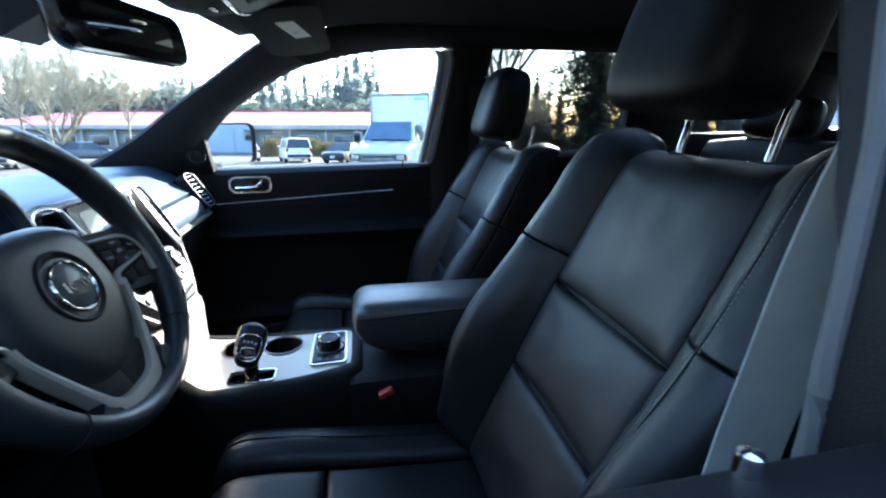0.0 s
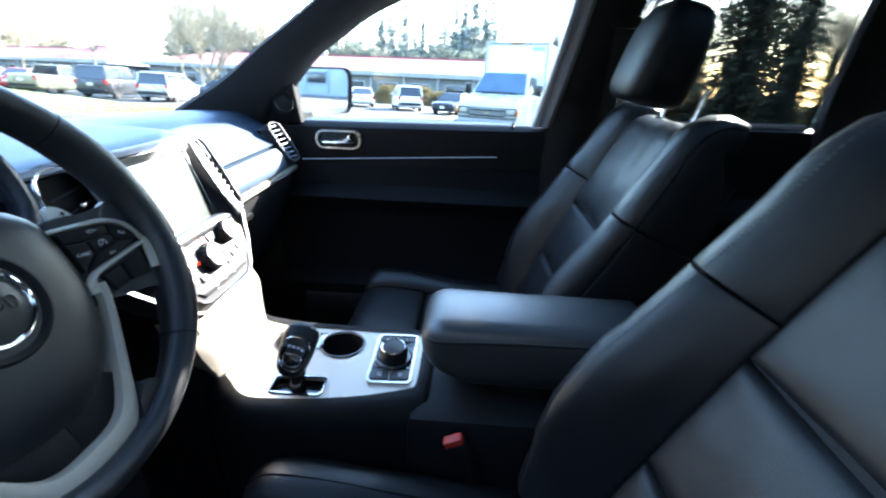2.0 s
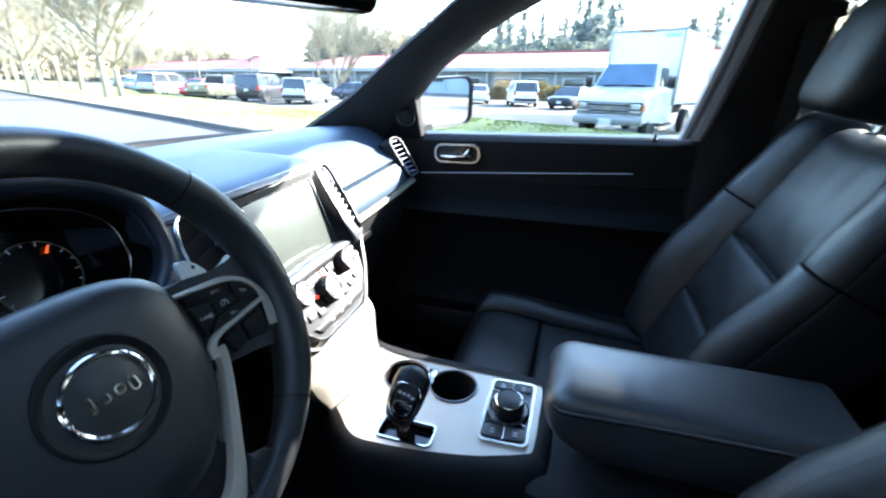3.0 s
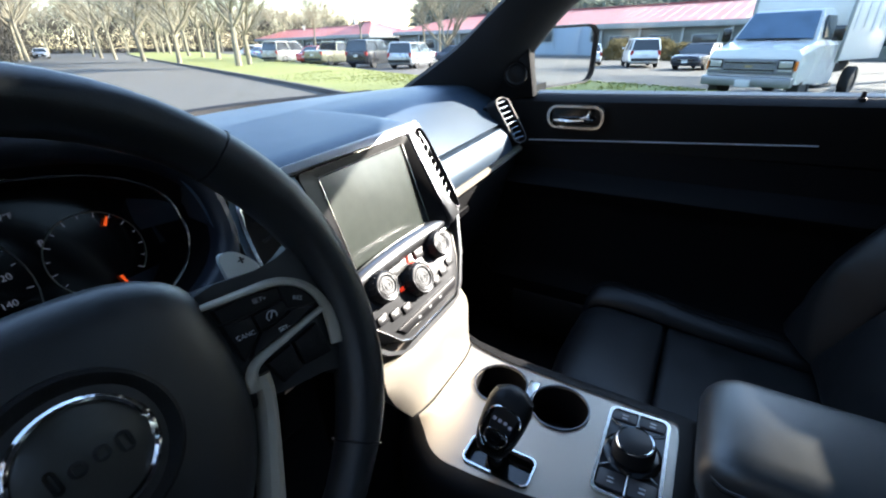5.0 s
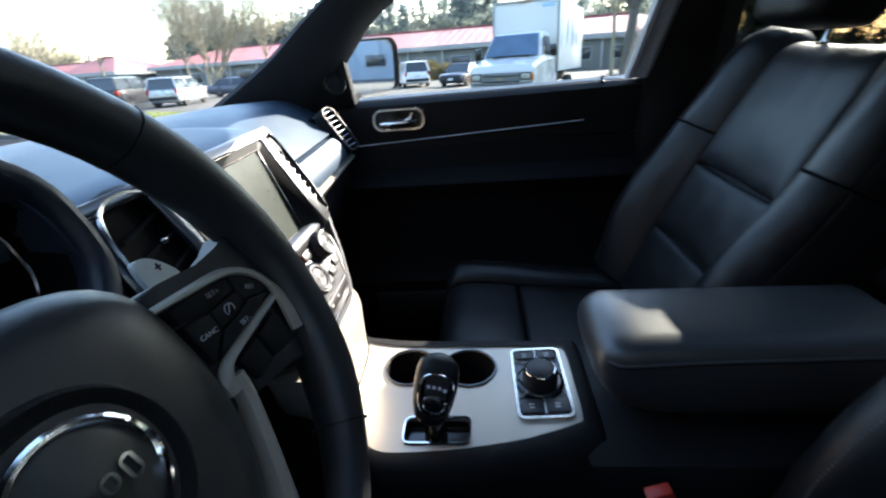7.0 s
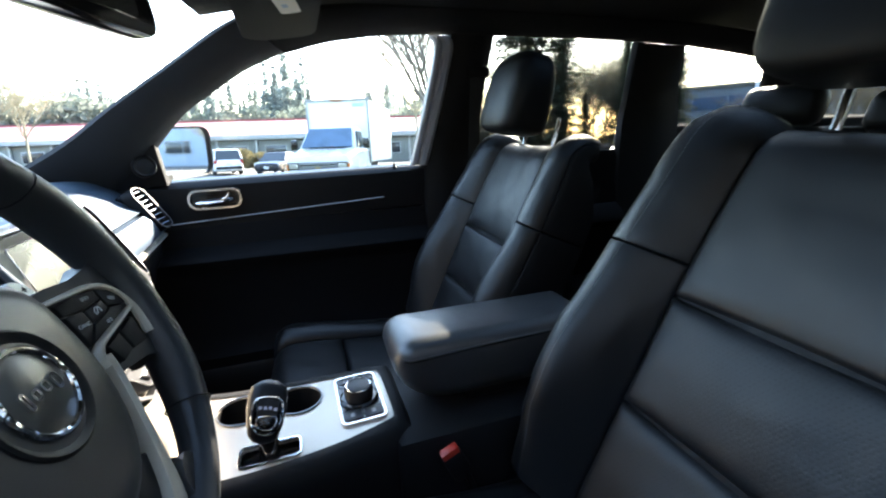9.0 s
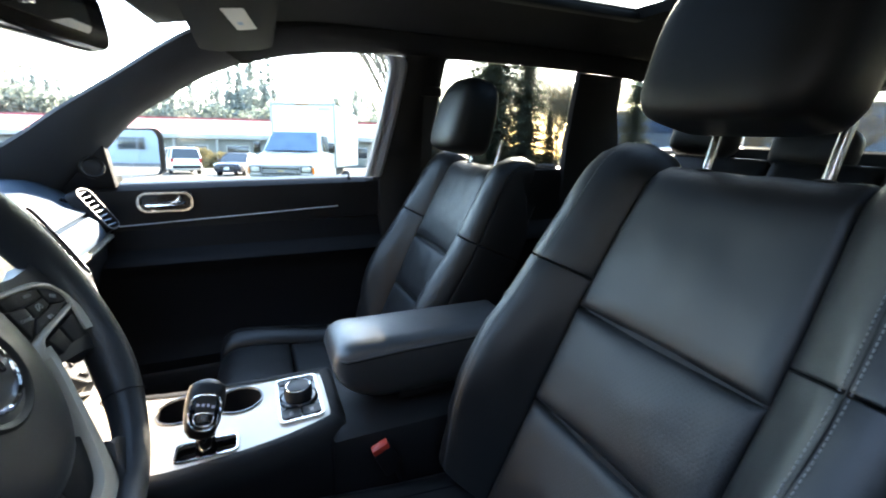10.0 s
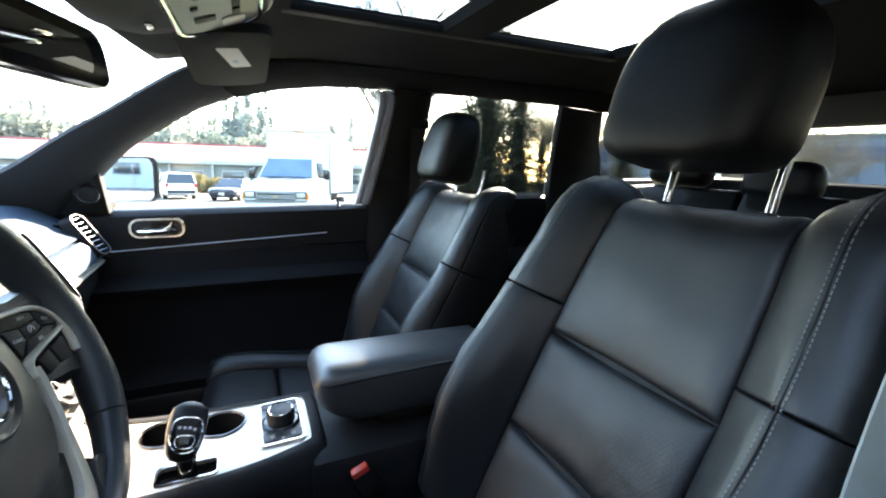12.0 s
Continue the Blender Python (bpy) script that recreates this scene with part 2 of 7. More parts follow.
def disc(centre, normal, profile, sides=28, bm=None, squash=1.0):
    """Turned body about normal: profile rows of (radius, height)."""
    normal = Vector(normal).normalized()
    s = normal.cross((0, 1, 0)).normalized() if abs(normal.y) < 0.9 else normal.cross((0, 0, 1)).normalized()
    u = normal.cross(s)
    c = Vector(centre)
    rings = [[c + normal * h + s * (r * math.cos(q)) + u * (r * squash * math.sin(q)) for q in (2 * math.pi * k / sides for k in range(sides))] for r, h in profile]
    return loft(rings, True, True, bm)


def prism(outline, front, depth, bevel=0.0, bm=None, segments=2):
    """Plate: outline points mapped by front(u, v) -> place, thickened by the vector depth."""
    tmp = bmesh.new()
    a = [tmp.verts.new(front(*p)) for p in outline]
    b = [tmp.verts.new(Vector(front(*p)) + Vector(depth)) for p in outline]
    top = tmp.faces.new(a)
    tmp.faces.new(b[::-1])
    n = len(a)
    for i in range(n):
        tmp.faces.new((a[i], b[i], b[(i + 1) % n], a[(i + 1) % n]))
    if bevel:
        bmesh.ops.bevel(tmp, geom=list(top.edges), offset=bevel, segments=segments, affect="EDGES", profile=0.5)
    if bm is None:
        return tmp
    me = bpy.data.meshes.new("tmp")
    tmp.to_mesh(me)
    tmp.free()
    bm.from_mesh(me)
    bpy.data.meshes.remove(me)
    return bm


def rounded(w, h, r, n=5, cx=0.0, cy=0.0):
    """Outline of a rounded rectangle."""
    out = []
    for sx, sy, a0 in ((1, 1, 0), (-1, 1, 90), (-1, -1, 180), (1, -1, 270)):
        for k in range(n + 1):
            a = radians(a0 + 90 * k / n)
            out.append((cx + sx * (w / 2 - r) + r * math.cos(a), cy + sy * (h / 2 - r) + r * math.sin(a)))
    return out


def ring_frame(outer, inner, front, depth, bm=None):
    """Flat frame between two outlines of equally many points, thickened by depth."""
    bm = bm or bmesh.new()
    d = Vector(depth)
    rows = []
    for pts, off in ((outer, 1), (outer, 0), (inner, 0), (inner, 1)):
        rows.append([Vector(front(*p)) + d * off for p in pts])
    return loft(rows, False, True, bm, True)


def cushion(base, nu, nv, size, puff=0.0, edge=0.012, depth=0.03, wave=0.0, bm=None):
    """A padded panel over the surface base(a, b), a and b from 0 to 1: puffed in the middle, its rim rolled into the seams."""
    bm = bm or bmesh.new()
    eps = 1e-3

    def steps(n, length):
        e = min(edge / length, 0.3)
        rim = [0, 0.12 * e, 0.45 * e, e]
        return rim + [e + (1 - 2 * e) * k / n for k in range(1, n)] + [1 - q for q in rim[::-1]]

    us, vs = steps(nu, size[0]), steps(nv, size[1])
    grid, back = [], []
    for b in vs:
        row = []
        for a in us:
            p = Vector(base(a, b))
            pu = Vector(base(min(a + eps, 1), b)) - Vector(base(max(a - eps, 0), b))
            pv = Vector(base(a, min(b + eps, 1))) - Vector(base(a, max(b - eps, 0)))
            nrm = pv.cross(pu).normalized()
            d = min(min(a, 1 - a) * size[0], min(b, 1 - b) * size[1])
            q = max(0.0, 1 - d / edge)
            h = -edge * (1 - math.sqrt(max(0.0, 1 - q * q)))
            h += puff * (4 * a * (1 - a)) ** 0.6 * (4 * b * (1 - b)) ** 0.6
            if wave:
                h += wave * (noise.noise(p * 22) + 0.35 * noise.noise(p * 55)) * min(1.0, d / 0.03)
            row.append((p + nrm * h, nrm))
        grid.append(row)
    vg = [[bm.verts.new(p) for p, _ in row] for row in grid]
    for i in range(len(vs) - 1):
        for j in range(len(us) - 1):
            bm.faces.new((vg[i][j], vg[i][j + 1], vg[i + 1][j + 1], vg[i + 1][j]))
    rim = [(0, j) for j in range(len(us))] + [(i, len(us) - 1) for i in range(1, len(vs))] + [(len(vs) - 1, j) for j in range(len(us) - 2, -1, -1)] + [(i, 0) for i in range(len(vs) - 2, 0, -1)]
    low = [bm.verts.new(grid[i][j][0] - grid[i][j][1] * depth) for i, j in rim]
    for k in range(len(rim)):
        a, b = rim[k], rim[(k + 1) % len(rim)]
        bm.faces.new((vg[a[0]][a[1]], low[k], low[(k + 1) % len(rim)], vg[b[0]][b[1]]))
    return bm


def lettering(name, text, size, m, material, parent, depth=0.0006):
    """A word in the built-in font as a mesh; m places its middle with x along the line and z out of the face."""
    cu = bpy.data.curves.new(name, "FONT")
    cu.body, cu.size, cu.align_x, cu.align_y, cu.extrude = text, size, "CENTER", "CENTER", depth
    tmp = bpy.data.objects.new("tmp", cu)
    me = bpy.data.meshes.new_from_object(tmp)
    bpy.data.objects.remove(tmp)
    me.transform(m)
    me.materials.clear()
    me.materials.append(material)
    ob = new(name, me)
    ob.parent = parent
    ob.matrix_parent_inverse = placed(parent).inverted()
    return ob


def basis(o, x, y):
    """Matrix with its origin at o, x and y along those ways."""
    x, y = Vector(x).normalized(), Vector(y)
    z = x.cross(y).normalized()
    y = z.cross(x)
    return Matrix(((x[0], y[0], z[0], o[0]), (x[1], y[1], z[1], o[1]), (x[2], y[2], z[2], o[2]), (0, 0, 0, 1)))


# ---- car shell ----
def flip(p, s):
    return Vector((p[0], p[1] * s, p[2]))


def band(a, b, inward, n=5, s=1, bm=None):
    """Padded strip between two edges, rounded towards the cabin."""
    a, b = smooth_path(a, n), smooth_path(b, n)
    w, rings = Vector(inward), []
    for p, q in zip(a, b):
        rings.append([flip(v, s) for v in (p, p + w * 0.55 + (q - p) * 0.04, p.lerp(q, 0.25) + w * 0.95, p.lerp(q, 0.5) + w * 1.05, p.lerp(q, 0.75) + w * 0.95, q + w * 0.55 + (p - q) * 0.04, q, p.lerp(q, 0.5) - w * 0.6)])
    return loft(rings, True, True, bm)


def pane_y(z):
    """The side glass leans in towards the roof."""
    return 0.768 - (z - 1.2) * 0.32


def side_pane(pts, s, thick=0.004):
    return prism(pts, lambda x, z: flip((x, pane_y(z), z), s), (0, s * thick, 0))


FRONT_PANE = [(-0.30, 1.19), (-0.299, 1.336), (-0.213, 1.402), (-0.133, 1.454), (-0.045, 1.508), (0.058, 1.552), (0.211, 1.584), (0.342, 1.598), (0.455, 1.602), (0.485, 1.58), (0.478, 1.494), (0.452, 1.346), (0.425, 1.19)]
REAR_PANE = [(0.635, 1.20), (0.635, 1.52), (0.645, 1.60), (1.165, 1.60), (1.185, 1.47), (1.215, 1.22)]
QUARTER_PANE = [(1.49, 1.31), (1.40, 1.56), (1.42, 1.575), (1.78, 1.54), (1.90, 1.34)]

for s, side in ((1, "passenger"), (-1, "driver")):
    setting("pillar_a_" + side, band([(-0.78, 0.705, 1.17), (-0.654, 0.687, 1.242), (-0.481, 0.657, 1.333), (-0.354, 0.63, 1.418), (-0.225, 0.604, 1.499), (-0.099, 0.578, 1.58), (-0.03, 0.565, 1.615)],
                                     [(-0.45, 0.775, 1.17), (-0.385, 0.765, 1.213), (-0.31, 0.738, 1.30), (-0.213, 0.704, 1.397), (-0.133, 0.688, 1.449), (-0.045, 0.671, 1.503), (0.058, 0.657, 1.547)], (0, -0.028, -0.012), 5, s),
            TRIM, "slanting dark grey windshield pillar trim", "pillar")
    setting("roof_rail_" + side, band([(-0.03, 0.565, 1.615), (0.2, 0.555, 1.645), (0.5, 0.555, 1.655), (1.2, 0.555, 1.65), (1.6, 0.555, 1.63), (2.06, 0.54, 1.59)],
                                      [(0.058, 0.657, 1.547), (0.211, 0.646, 1.582), (0.47, 0.640, 1.602), (1.17, 0.640, 1.602), (1.6, 0.64, 1.575), (2.06, 0.62, 1.52)], (0, -0.012, -0.014), 6, s),
            LINER, "black cloth-covered roof rail above the doors", "roof rail")
    # passenger pillar takes a blacker plastic than the driver's
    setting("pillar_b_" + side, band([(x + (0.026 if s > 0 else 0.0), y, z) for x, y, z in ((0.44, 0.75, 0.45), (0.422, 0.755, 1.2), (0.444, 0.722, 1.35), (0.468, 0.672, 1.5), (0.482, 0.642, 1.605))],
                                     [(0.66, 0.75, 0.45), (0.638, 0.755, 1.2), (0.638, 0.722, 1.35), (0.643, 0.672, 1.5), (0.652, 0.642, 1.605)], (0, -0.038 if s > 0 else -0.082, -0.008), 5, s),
            BLACK if s > 0 else TRIM, "dark plastic middle door pillar", "pillar")
    setting("pillar_c_" + side, band([(1.25, 0.75, 0.45), (1.222, 0.752, 1.24), (1.195, 0.70, 1.42), (1.172, 0.643, 1.6)],
                                     [(1.55, 0.75, 0.45), (1.50, 0.735, 1.3), (1.425, 0.685, 1.48), (1.39, 0.640, 1.59)], (0, -0.03, -0.008), 5, s),
            TRIM, "dark grey plastic rear door pillar", "pillar")
    setting("pillar_d_" + side, band([(1.92, 0.74, 0.45), (1.90, 0.725, 1.3), (1.82, 0.66, 1.5), (1.78, 0.635, 1.57)],
                                     [(2.12, 0.72, 0.45), (2.14, 0.70, 1.2), (2.10, 0.64, 1.45), (2.06, 0.61, 1.56)], (0, -0.03, -0.008), 5, s),
            TRIM, "dark plastic tailgate pillar", "pillar")
    setting("quarter_panel_" + side, boxed((1.70, s * 0.765, 0.88), (0.48, 0.05, 0.88), 0.015), BLACK, "black plastic cargo side panel", "panel")
    # grey sill strips under the windows of the outer skin
    setting("outer_skin_" + side, boxed((0.55, s * 0.90, 0.83), (3.2, 0.10, 0.66), 0.04), mat("silver_body_paint_" + side, (0.42, 0.43, 0.45), 0.3, 0.4, 0.03, 3, 0, 300, 0.5, 0.8), "silver painted outer body side", "car body")

    setting("kick_panel_" + side, boxed((-0.66, s * 0.775, 0.80), (0.54, 0.06, 0.74), 0.015), BLACK, "black footwell side panel", "panel")

    # front door with its pad, chrome line, pull handle and arm rest
    door = thing("front_door", (0.05, s * 0.78, 0.45), "closed black front door with chrome handle and thin chrome line" if s > 0 else "closed black front door with its window wound down", "car door", "front doors")

    def slab(profile, x0, x1, n=12, slope=0.0, side_s=s, bulge=0.0):
        rings = []
        for k in range(n + 1):
            x = x0 + (x1 - x0) * k / n
            e = 1 - abs(2 * k / n - 1) ** 6
            rings.append([flip((x, y - bulge * e if y < 0.78 else y, z + slope * (x - x0)), side_s) for y, z in profile])
        return loft(rings)

    lift = 0.0 if s > 0 else 0.032
    part("upper_pad", slab([(y, z + lift) for y, z in [(0.835, 1.13), (0.835, 1.199), (0.81, 1.212), (0.772, 1.213), (0.754, 1.210), (0.742, 1.197), (0.742, 1.16), (0.75, 1.12), (0.7525, 1.080), (0.835, 1.07)]], -0.40, 0.455, 14, 0.014), BLACK, door)
    part("chrome_strip", slab([(0.758, 1.0953), (0.746, 1.0953), (0.7448, 1.0965), (0.746, 1.0977), (0.758, 1.0977)], -0.305, 0.312, 14, 0.052), mat("bright_strip_" + side, (0.72, 0.72, 0.73), 0.36, 0.45, 0.05, 20), door, "thin polished chrome line")
    part("door_card", slab([(0.835, 1.088), (0.754, 1.089), (0.748, 1.05), (0.743, 1.025), (0.724, 1.010), (0.704, 1.001), (0.696, 0.990), (0.702, 0.975), (0.716, 0.960), (0.725, 0.93), (0.735, 0.86), (0.735, 0.74), (0.72, 0.70), (0.700, 0.68), (0.695, 0.55), (0.705, 0.46), (0.835, 0.46)], -0.40, 0.455, 16, -0.004), DOOR_TRIM, door)
    part("map_pocket", slab([(0.71, 0.52), (0.655, 0.53), (0.645, 0.56), (0.648, 0.66), (0.655, 0.67), (0.662, 0.66), (0.665, 0.57), (0.71, 0.56)], -0.30, 0.33, 10), BLACK, door)
    ho, hi = rounded(0.142, 0.058, 0.026, 5, -0.181, 1.165), rounded(0.128, 0.046, 0.020, 5, -0.181, 1.165)
    bez = part("handle_bezel", ring_frame(ho, hi, lambda x, z: flip((x, 0.728, z), s), (0, s * 0.02, 0)), DULL_CHROME, door, "satin chrome surround")
    part("handle_recess", prism(hi, lambda x, z: flip((x, 0.7405, z), s), (0, s * 0.004, 0)), PIANO, door)
    part("pull_lever", tube(smooth_path([flip(p, s) for p in ((-0.232, 0.735, 1.155), (-0.20, 0.728, 1.155), (-0.165, 0.724, 1.157), (-0.135, 0.73, 1.16))], 4), [0.004, 0.0055, 0.006, 0.0065, 0.0065, 0.0065, 0.0065, 0.0065, 0.0065, 0.0065, 0.0065, 0.006, 0.005], 8), CHROME, bez, "bright chrome pull lever")
    part("lock_lever", tube(smooth_path([flip(p, s) for p in ((-0.165, 0.732, 1.16), (-0.15, 0.727, 1.168), (-0.142, 0.728, 1.182))], 3), 0.005, 8), CHROME, bez)
    part("sail_panel", prism([(-0.43, 1.20), (-0.294, 1.21), (-0.297, 1.337), (-0.345, 1.302), (-0.40, 1.24)], lambda x, z: flip((x, pane_y(z) - 0.028, z), s), (0, s * 0.03, 0), 0.004), BLACK, door)
    part("tweeter", disc(flip((-0.330, 0.704, 1.268), s), flip((0.45, -0.88, 0.15), s), [(0.029, -0.012), (0.029, 0.003), (0.025, 0.007), (0.022, 0.004), (0.020, 0.002), (0.010, 0.005), (0.001, 0.006)], 24), BLACK, door, "round tweeter grille")
    part("lock_pin", disc(flip((0.354, 0.756, 1.224) if s > 0 else (0.338, 0.756, 1.260), s), (0, 0, 1), [(0.007, -0.012), (0.007, -0.002), (0.0042, 0.0), (0.004, 0.008), (0.0025, 0.011), (0.0005, 0.0115)] if s > 0 else [(0.0052, -0.014), (0.0052, 0.000), (0.0048, 0.002), (0.003, 0.003), (0.0005, 0.0034)], 14), BLACK if s > 0 else CHROME, door)
    # sunlight along the seal is put into its pale base
    part("window_seal", slab([(0.785, 1.205), (0.785, 1.219), (0.775, 1.222), (0.768, 1.216), (0.768, 1.205)], -0.29, 0.43, 10, 0.012), mat("sun_paled_window_seal_" + side, (0.58, 0.59, 0.60), 0.35), door)
    rail = [(p[0] - (0.012 if s > 0 else 0.004), pane_y(p[1]) - (0.014 if s > 0 else 0.0), p[1]) for p in ((0.428, 1.225), (0.452, 1.346), (0.476, 1.48), (0.486, 1.565), (0.472, 1.592))]
    if s > 0:
        strip = []
        for p in smooth_path(rail, 5):
            strip.append([p + V(*o) for o in ((-0.010, 0.004, 0), (-0.006, -0.010, 0), (0.004, -0.014, 0), (0.009, -0.006, 0), (0.015, -0.006, 0), (0.020, -0.018, 0), (0.034, -0.022, 0), (0.046, -0.012, 0), (0.046, 0.012, 0))])
        part("window_frame", loft(strip), mat("grey_door_frame", (0.34, 0.36, 0.40), 0.30, 0.2), door, "grey painted door frame edge")
    else:
        part("window_frame", tube([flip(p, s) for p in smooth_path(rail, 5)], 0.008, 8), BLACK, door)
    if s > 0:
        gl = part("window_pane", side_pane(FRONT_PANE, s), CLEAR, door)
        gl.visible_shadow = False

    rear = thing("rear_door", (0.92, s * 0.78, 0.45), "closed black rear door with tinted window", "car door", "rear doors")
    part("door_card", slab([(0.835, 1.22), (0.81, 1.238), (0.775, 1.24), (0.752, 1.232), (0.744, 1.20), (0.75, 1.12), (0.735, 1.03), (0.69, 1.0), (0.68, 0.97), (0.72, 0.94), (0.735, 0.80), (0.70, 0.66), (0.70, 0.46), (0.835, 0.46)], 0.655, 1.235, 10, 0.01), BLACK, rear)
    part("window_pane", side_pane(REAR_PANE, s), TINTED, rear)
    part("window_seal", slab([(0.785, 1.236), (0.785, 1.25), (0.775, 1.253), (0.768, 1.244), (0.768, 1.236)], 0.645, 1.215, 8, 0.01), mat("pale_rear_window_seal_" + side, (0.30, 0.31, 0.32), 0.4), rear)
    setting("window_quarter_" + side, side_pane(QUARTER_PANE, s), TINTED, "tinted rear quarter window", "window")

SEAL = smooth_path([(0.488, -0.625, 1.60), (0.474, -0.655, 1.50), (0.448, -0.689, 1.399), (0.442, -0.698, 1.362), (0.430, -0.709, 1.312), (0.424, -0.715, 1.262), (0.424, -0.717, 1.21), (0.43, -0.718, 0.95)], 4)
setting("door_seal", tube(SEAL, 0.0065, 8), mat("grey_rubber_seal", (0.10, 0.105, 0.105), 0.6, 0, 0.2, 20, 0.2, 300), "grey rubber seal along the driver's door opening", "seal")
setting("door_flange", loft([[p + V(-0.002, -0.004, 0), p + V(-0.010, -0.085, 0), p + V(0.010, -0.085, 0), p + V(0.012, -0.004, 0)] for p in SEAL]), BLACK, "black flange of the driver's door opening", "door frame")

setting("floor", boxed((0.55, 0, 0.43), (3.3, 1.66, 0.06), 0.01), CARPET, "black carpeted car floor", "floor")
setting("bulkhead", boxed((-0.95, 0, 0.80), (0.10, 1.6, 0.74), 0.02), BLACK, "black footwell bulkhead", "wall")
setting("toe_board", boxed((-0.78, 0, 0.56), (0.30, 1.5, 0.05), 0.01, pose(0, 0, 0, 0, 45, 0)), CARPET, "carpeted sloping toe board", "floor")

# headliner with the two roof openings
xs = [-0.155, -0.11, -0.03, 0.05, 0.12, 0.175, 0.26, 0.35, 0.44, 0.53, 0.585, 0.64, 0.75, 0.86, 0.97, 1.08, 1.25, 1.45, 1.65, 1.85, 2.07]
ys = [-0.58, -0.5, -0.42, -0.36, -0.30, -0.2, -0.1, 0, 0.1, 0.2, 0.30, 0.36, 0.42, 0.5, 0.58]


def roof_z(x, y):
    front = max(0.0, min(1.0, (0.16 - x) / 0.30))
    back = max(0.0, (x - 1.2) / 0.87)
    edge = max(0.0, (abs(y) - 0.30) / 0.28)
    return 1.690 - 0.085 * front ** 1.3 * (1 - 0.2 * (y / 0.58) ** 2) - 0.05 * back ** 2 - 0.048 * edge ** 1.6 * (1 - 0.75 * front)


bm = bmesh.new()
grid = [[bm.verts.new((x + (0.10 * y * y * (1 if x < -0.12 else 0.5) if x < -0.05 else 0), y, roof_z(x, y))) for y in ys] for x in xs]
for i in range(len(xs) - 1):
    for j in range(len(ys) - 1):
        mx, my = (xs[i] + xs[i + 1]) / 2, (ys[j] + ys[j + 1]) / 2
        if abs(my) < 0.30 and (0.175 < mx < 0.53 or 0.64 < mx < 1.08):
            continue
        bm.faces.new((grid[i][j], grid[i][j + 1], grid[i + 1][j + 1], grid[i + 1][j]))
bmesh.ops.recalc_face_normals(bm, faces=bm.faces)
bmesh.ops.solidify(bm, geom=list(bm.faces), thickness=-0.03)
setting("ceiling", bm, LINER, "black cloth headliner round two glass roof openings", "ceiling")
ROOF_GLASS = glass("roof_glass", (0.33, 0.35, 0.35))
for x0, x1 in ((0.165, 0.54), (0.63, 1.09)):
    setting("window_roof", boxed(((x0 + x1) / 2, 0, 1.727), (x1 - x0, 0.64, 0.005)), ROOF_GLASS, "tinted glass roof panel with its blind open", "window")
for y in (-0.300, 0.300):
    setting("trim_roof", boxed((0.63, y, 1.698), (0.95, 0.035, 0.02), 0.006), BLACK, "black plastic rail along the glass roof", "trim")
setting("roof_skin", boxed((0.62, 0, 1.742), (0.10, 0.72, 0.02), 0.006), BLACK, "dark crossbar between the roof panels", "roof")

# windshield
ws = bmesh.new()
rows = []
for k in range(9):
    f = k / 8
    row = []
    for j in range(17):
        y = -1 + 2 * j / 16
        lo = V(-1.02 + 0.24 * y * y, 0.705 * y, 1.17 + 0.02 * abs(y))
        hi = V(-0.150 + 0.060 * y * y, 0.575 * y, 1.648 - 0.040 * y * y)
        p = lo.lerp(hi, f)
        p += V(-0.35, 0, 0.6) * 0.05 * f * (1 - f)
        row.append(ws.verts.new(p))
    rows.append(row)
for a, b in zip(rows, rows[1:]):
    for j in range(16):
        ws.faces.new((a[j], a[j + 1], b[j + 1], b[j]))
bmesh.ops.solidify(ws, geom=list(ws.faces), thickness=0.004)
w = setting("windshield", ws, CLEAR, "clear curved windshield", "windshield")
w.visible_shadow = False
setting("trim_windshield_base", tube(smooth_path([(-0.80, -0.70, 1.205), (-0.96, -0.35, 1.216), (-0.985, 0, 1.221), (-0.96, 0.35, 1.216), (-0.80, 0.70, 1.205)], 8), 0.017, 8), BLACK, "black sealing strip at the windshield's foot", "trim")
setting("bonnet", loft([[(-1.04 - 0.9 * f, y, 1.16 - 0.16 * f * f - 0.05 * (y / 0.75) ** 2) for y in (-0.8, -0.5, 0, 0.5, 0.8)] + [(-1.04 - 0.9 * f, y, 0.6) for y in (0.8, -0.8)] for f in (0, 0.3, 0.6, 1)]), mat("silver_bonnet_paint", (0.42, 0.43, 0.45), 0.3, 0.4, 0.03, 3, 0, 300, 0.5, 0.8), "silver painted bonnet", "car body")

# tailgate
setting("tailgate", boxed((2.13, 0, 0.895), (0.08, 1.44, 0.89), 0.03), BLACK, "black trimmed tailgate", "tailgate")
setting("tailgate_header", boxed((2.05, 0, 1.598), (0.12, 1.30, 0.110), 0.02), PILLAR, "grey trim above the rear window", "trim")
setting("window_back", prism([(-0.60, 1.32), (0.60, 1.32), (0.56, 1.57), (-0.56, 1.57)], lambda y, z: (2.12 - (z - 1.3) * 0.25, y, z), (0.004, 0, 0)), TINTED, "tinted rear window", "window")


# ---- dashboard ----
dash = thing("dashboard", (-0.6, 0, 0.7), "soft black dashboard with satin silver trim lines", "dashboard")


def dash_loft(profile, y0, y1, n, drop=0.022, bow=0.03):
    rings = []
    for k in range(n + 1):
        y = y0 + (y1 - y0) * k / n
        e = (abs(y) / 0.72) ** 2
        rings.append([(x - bow * e * (0.5 if x > -0.5 else 0) + 0.20 * e * max(0, min(1, (-x - 0.5) / 0.5)), y, z - drop * e * (1 if z > 1.16 else 0.0)) for x, z in profile])
    return loft(rings)


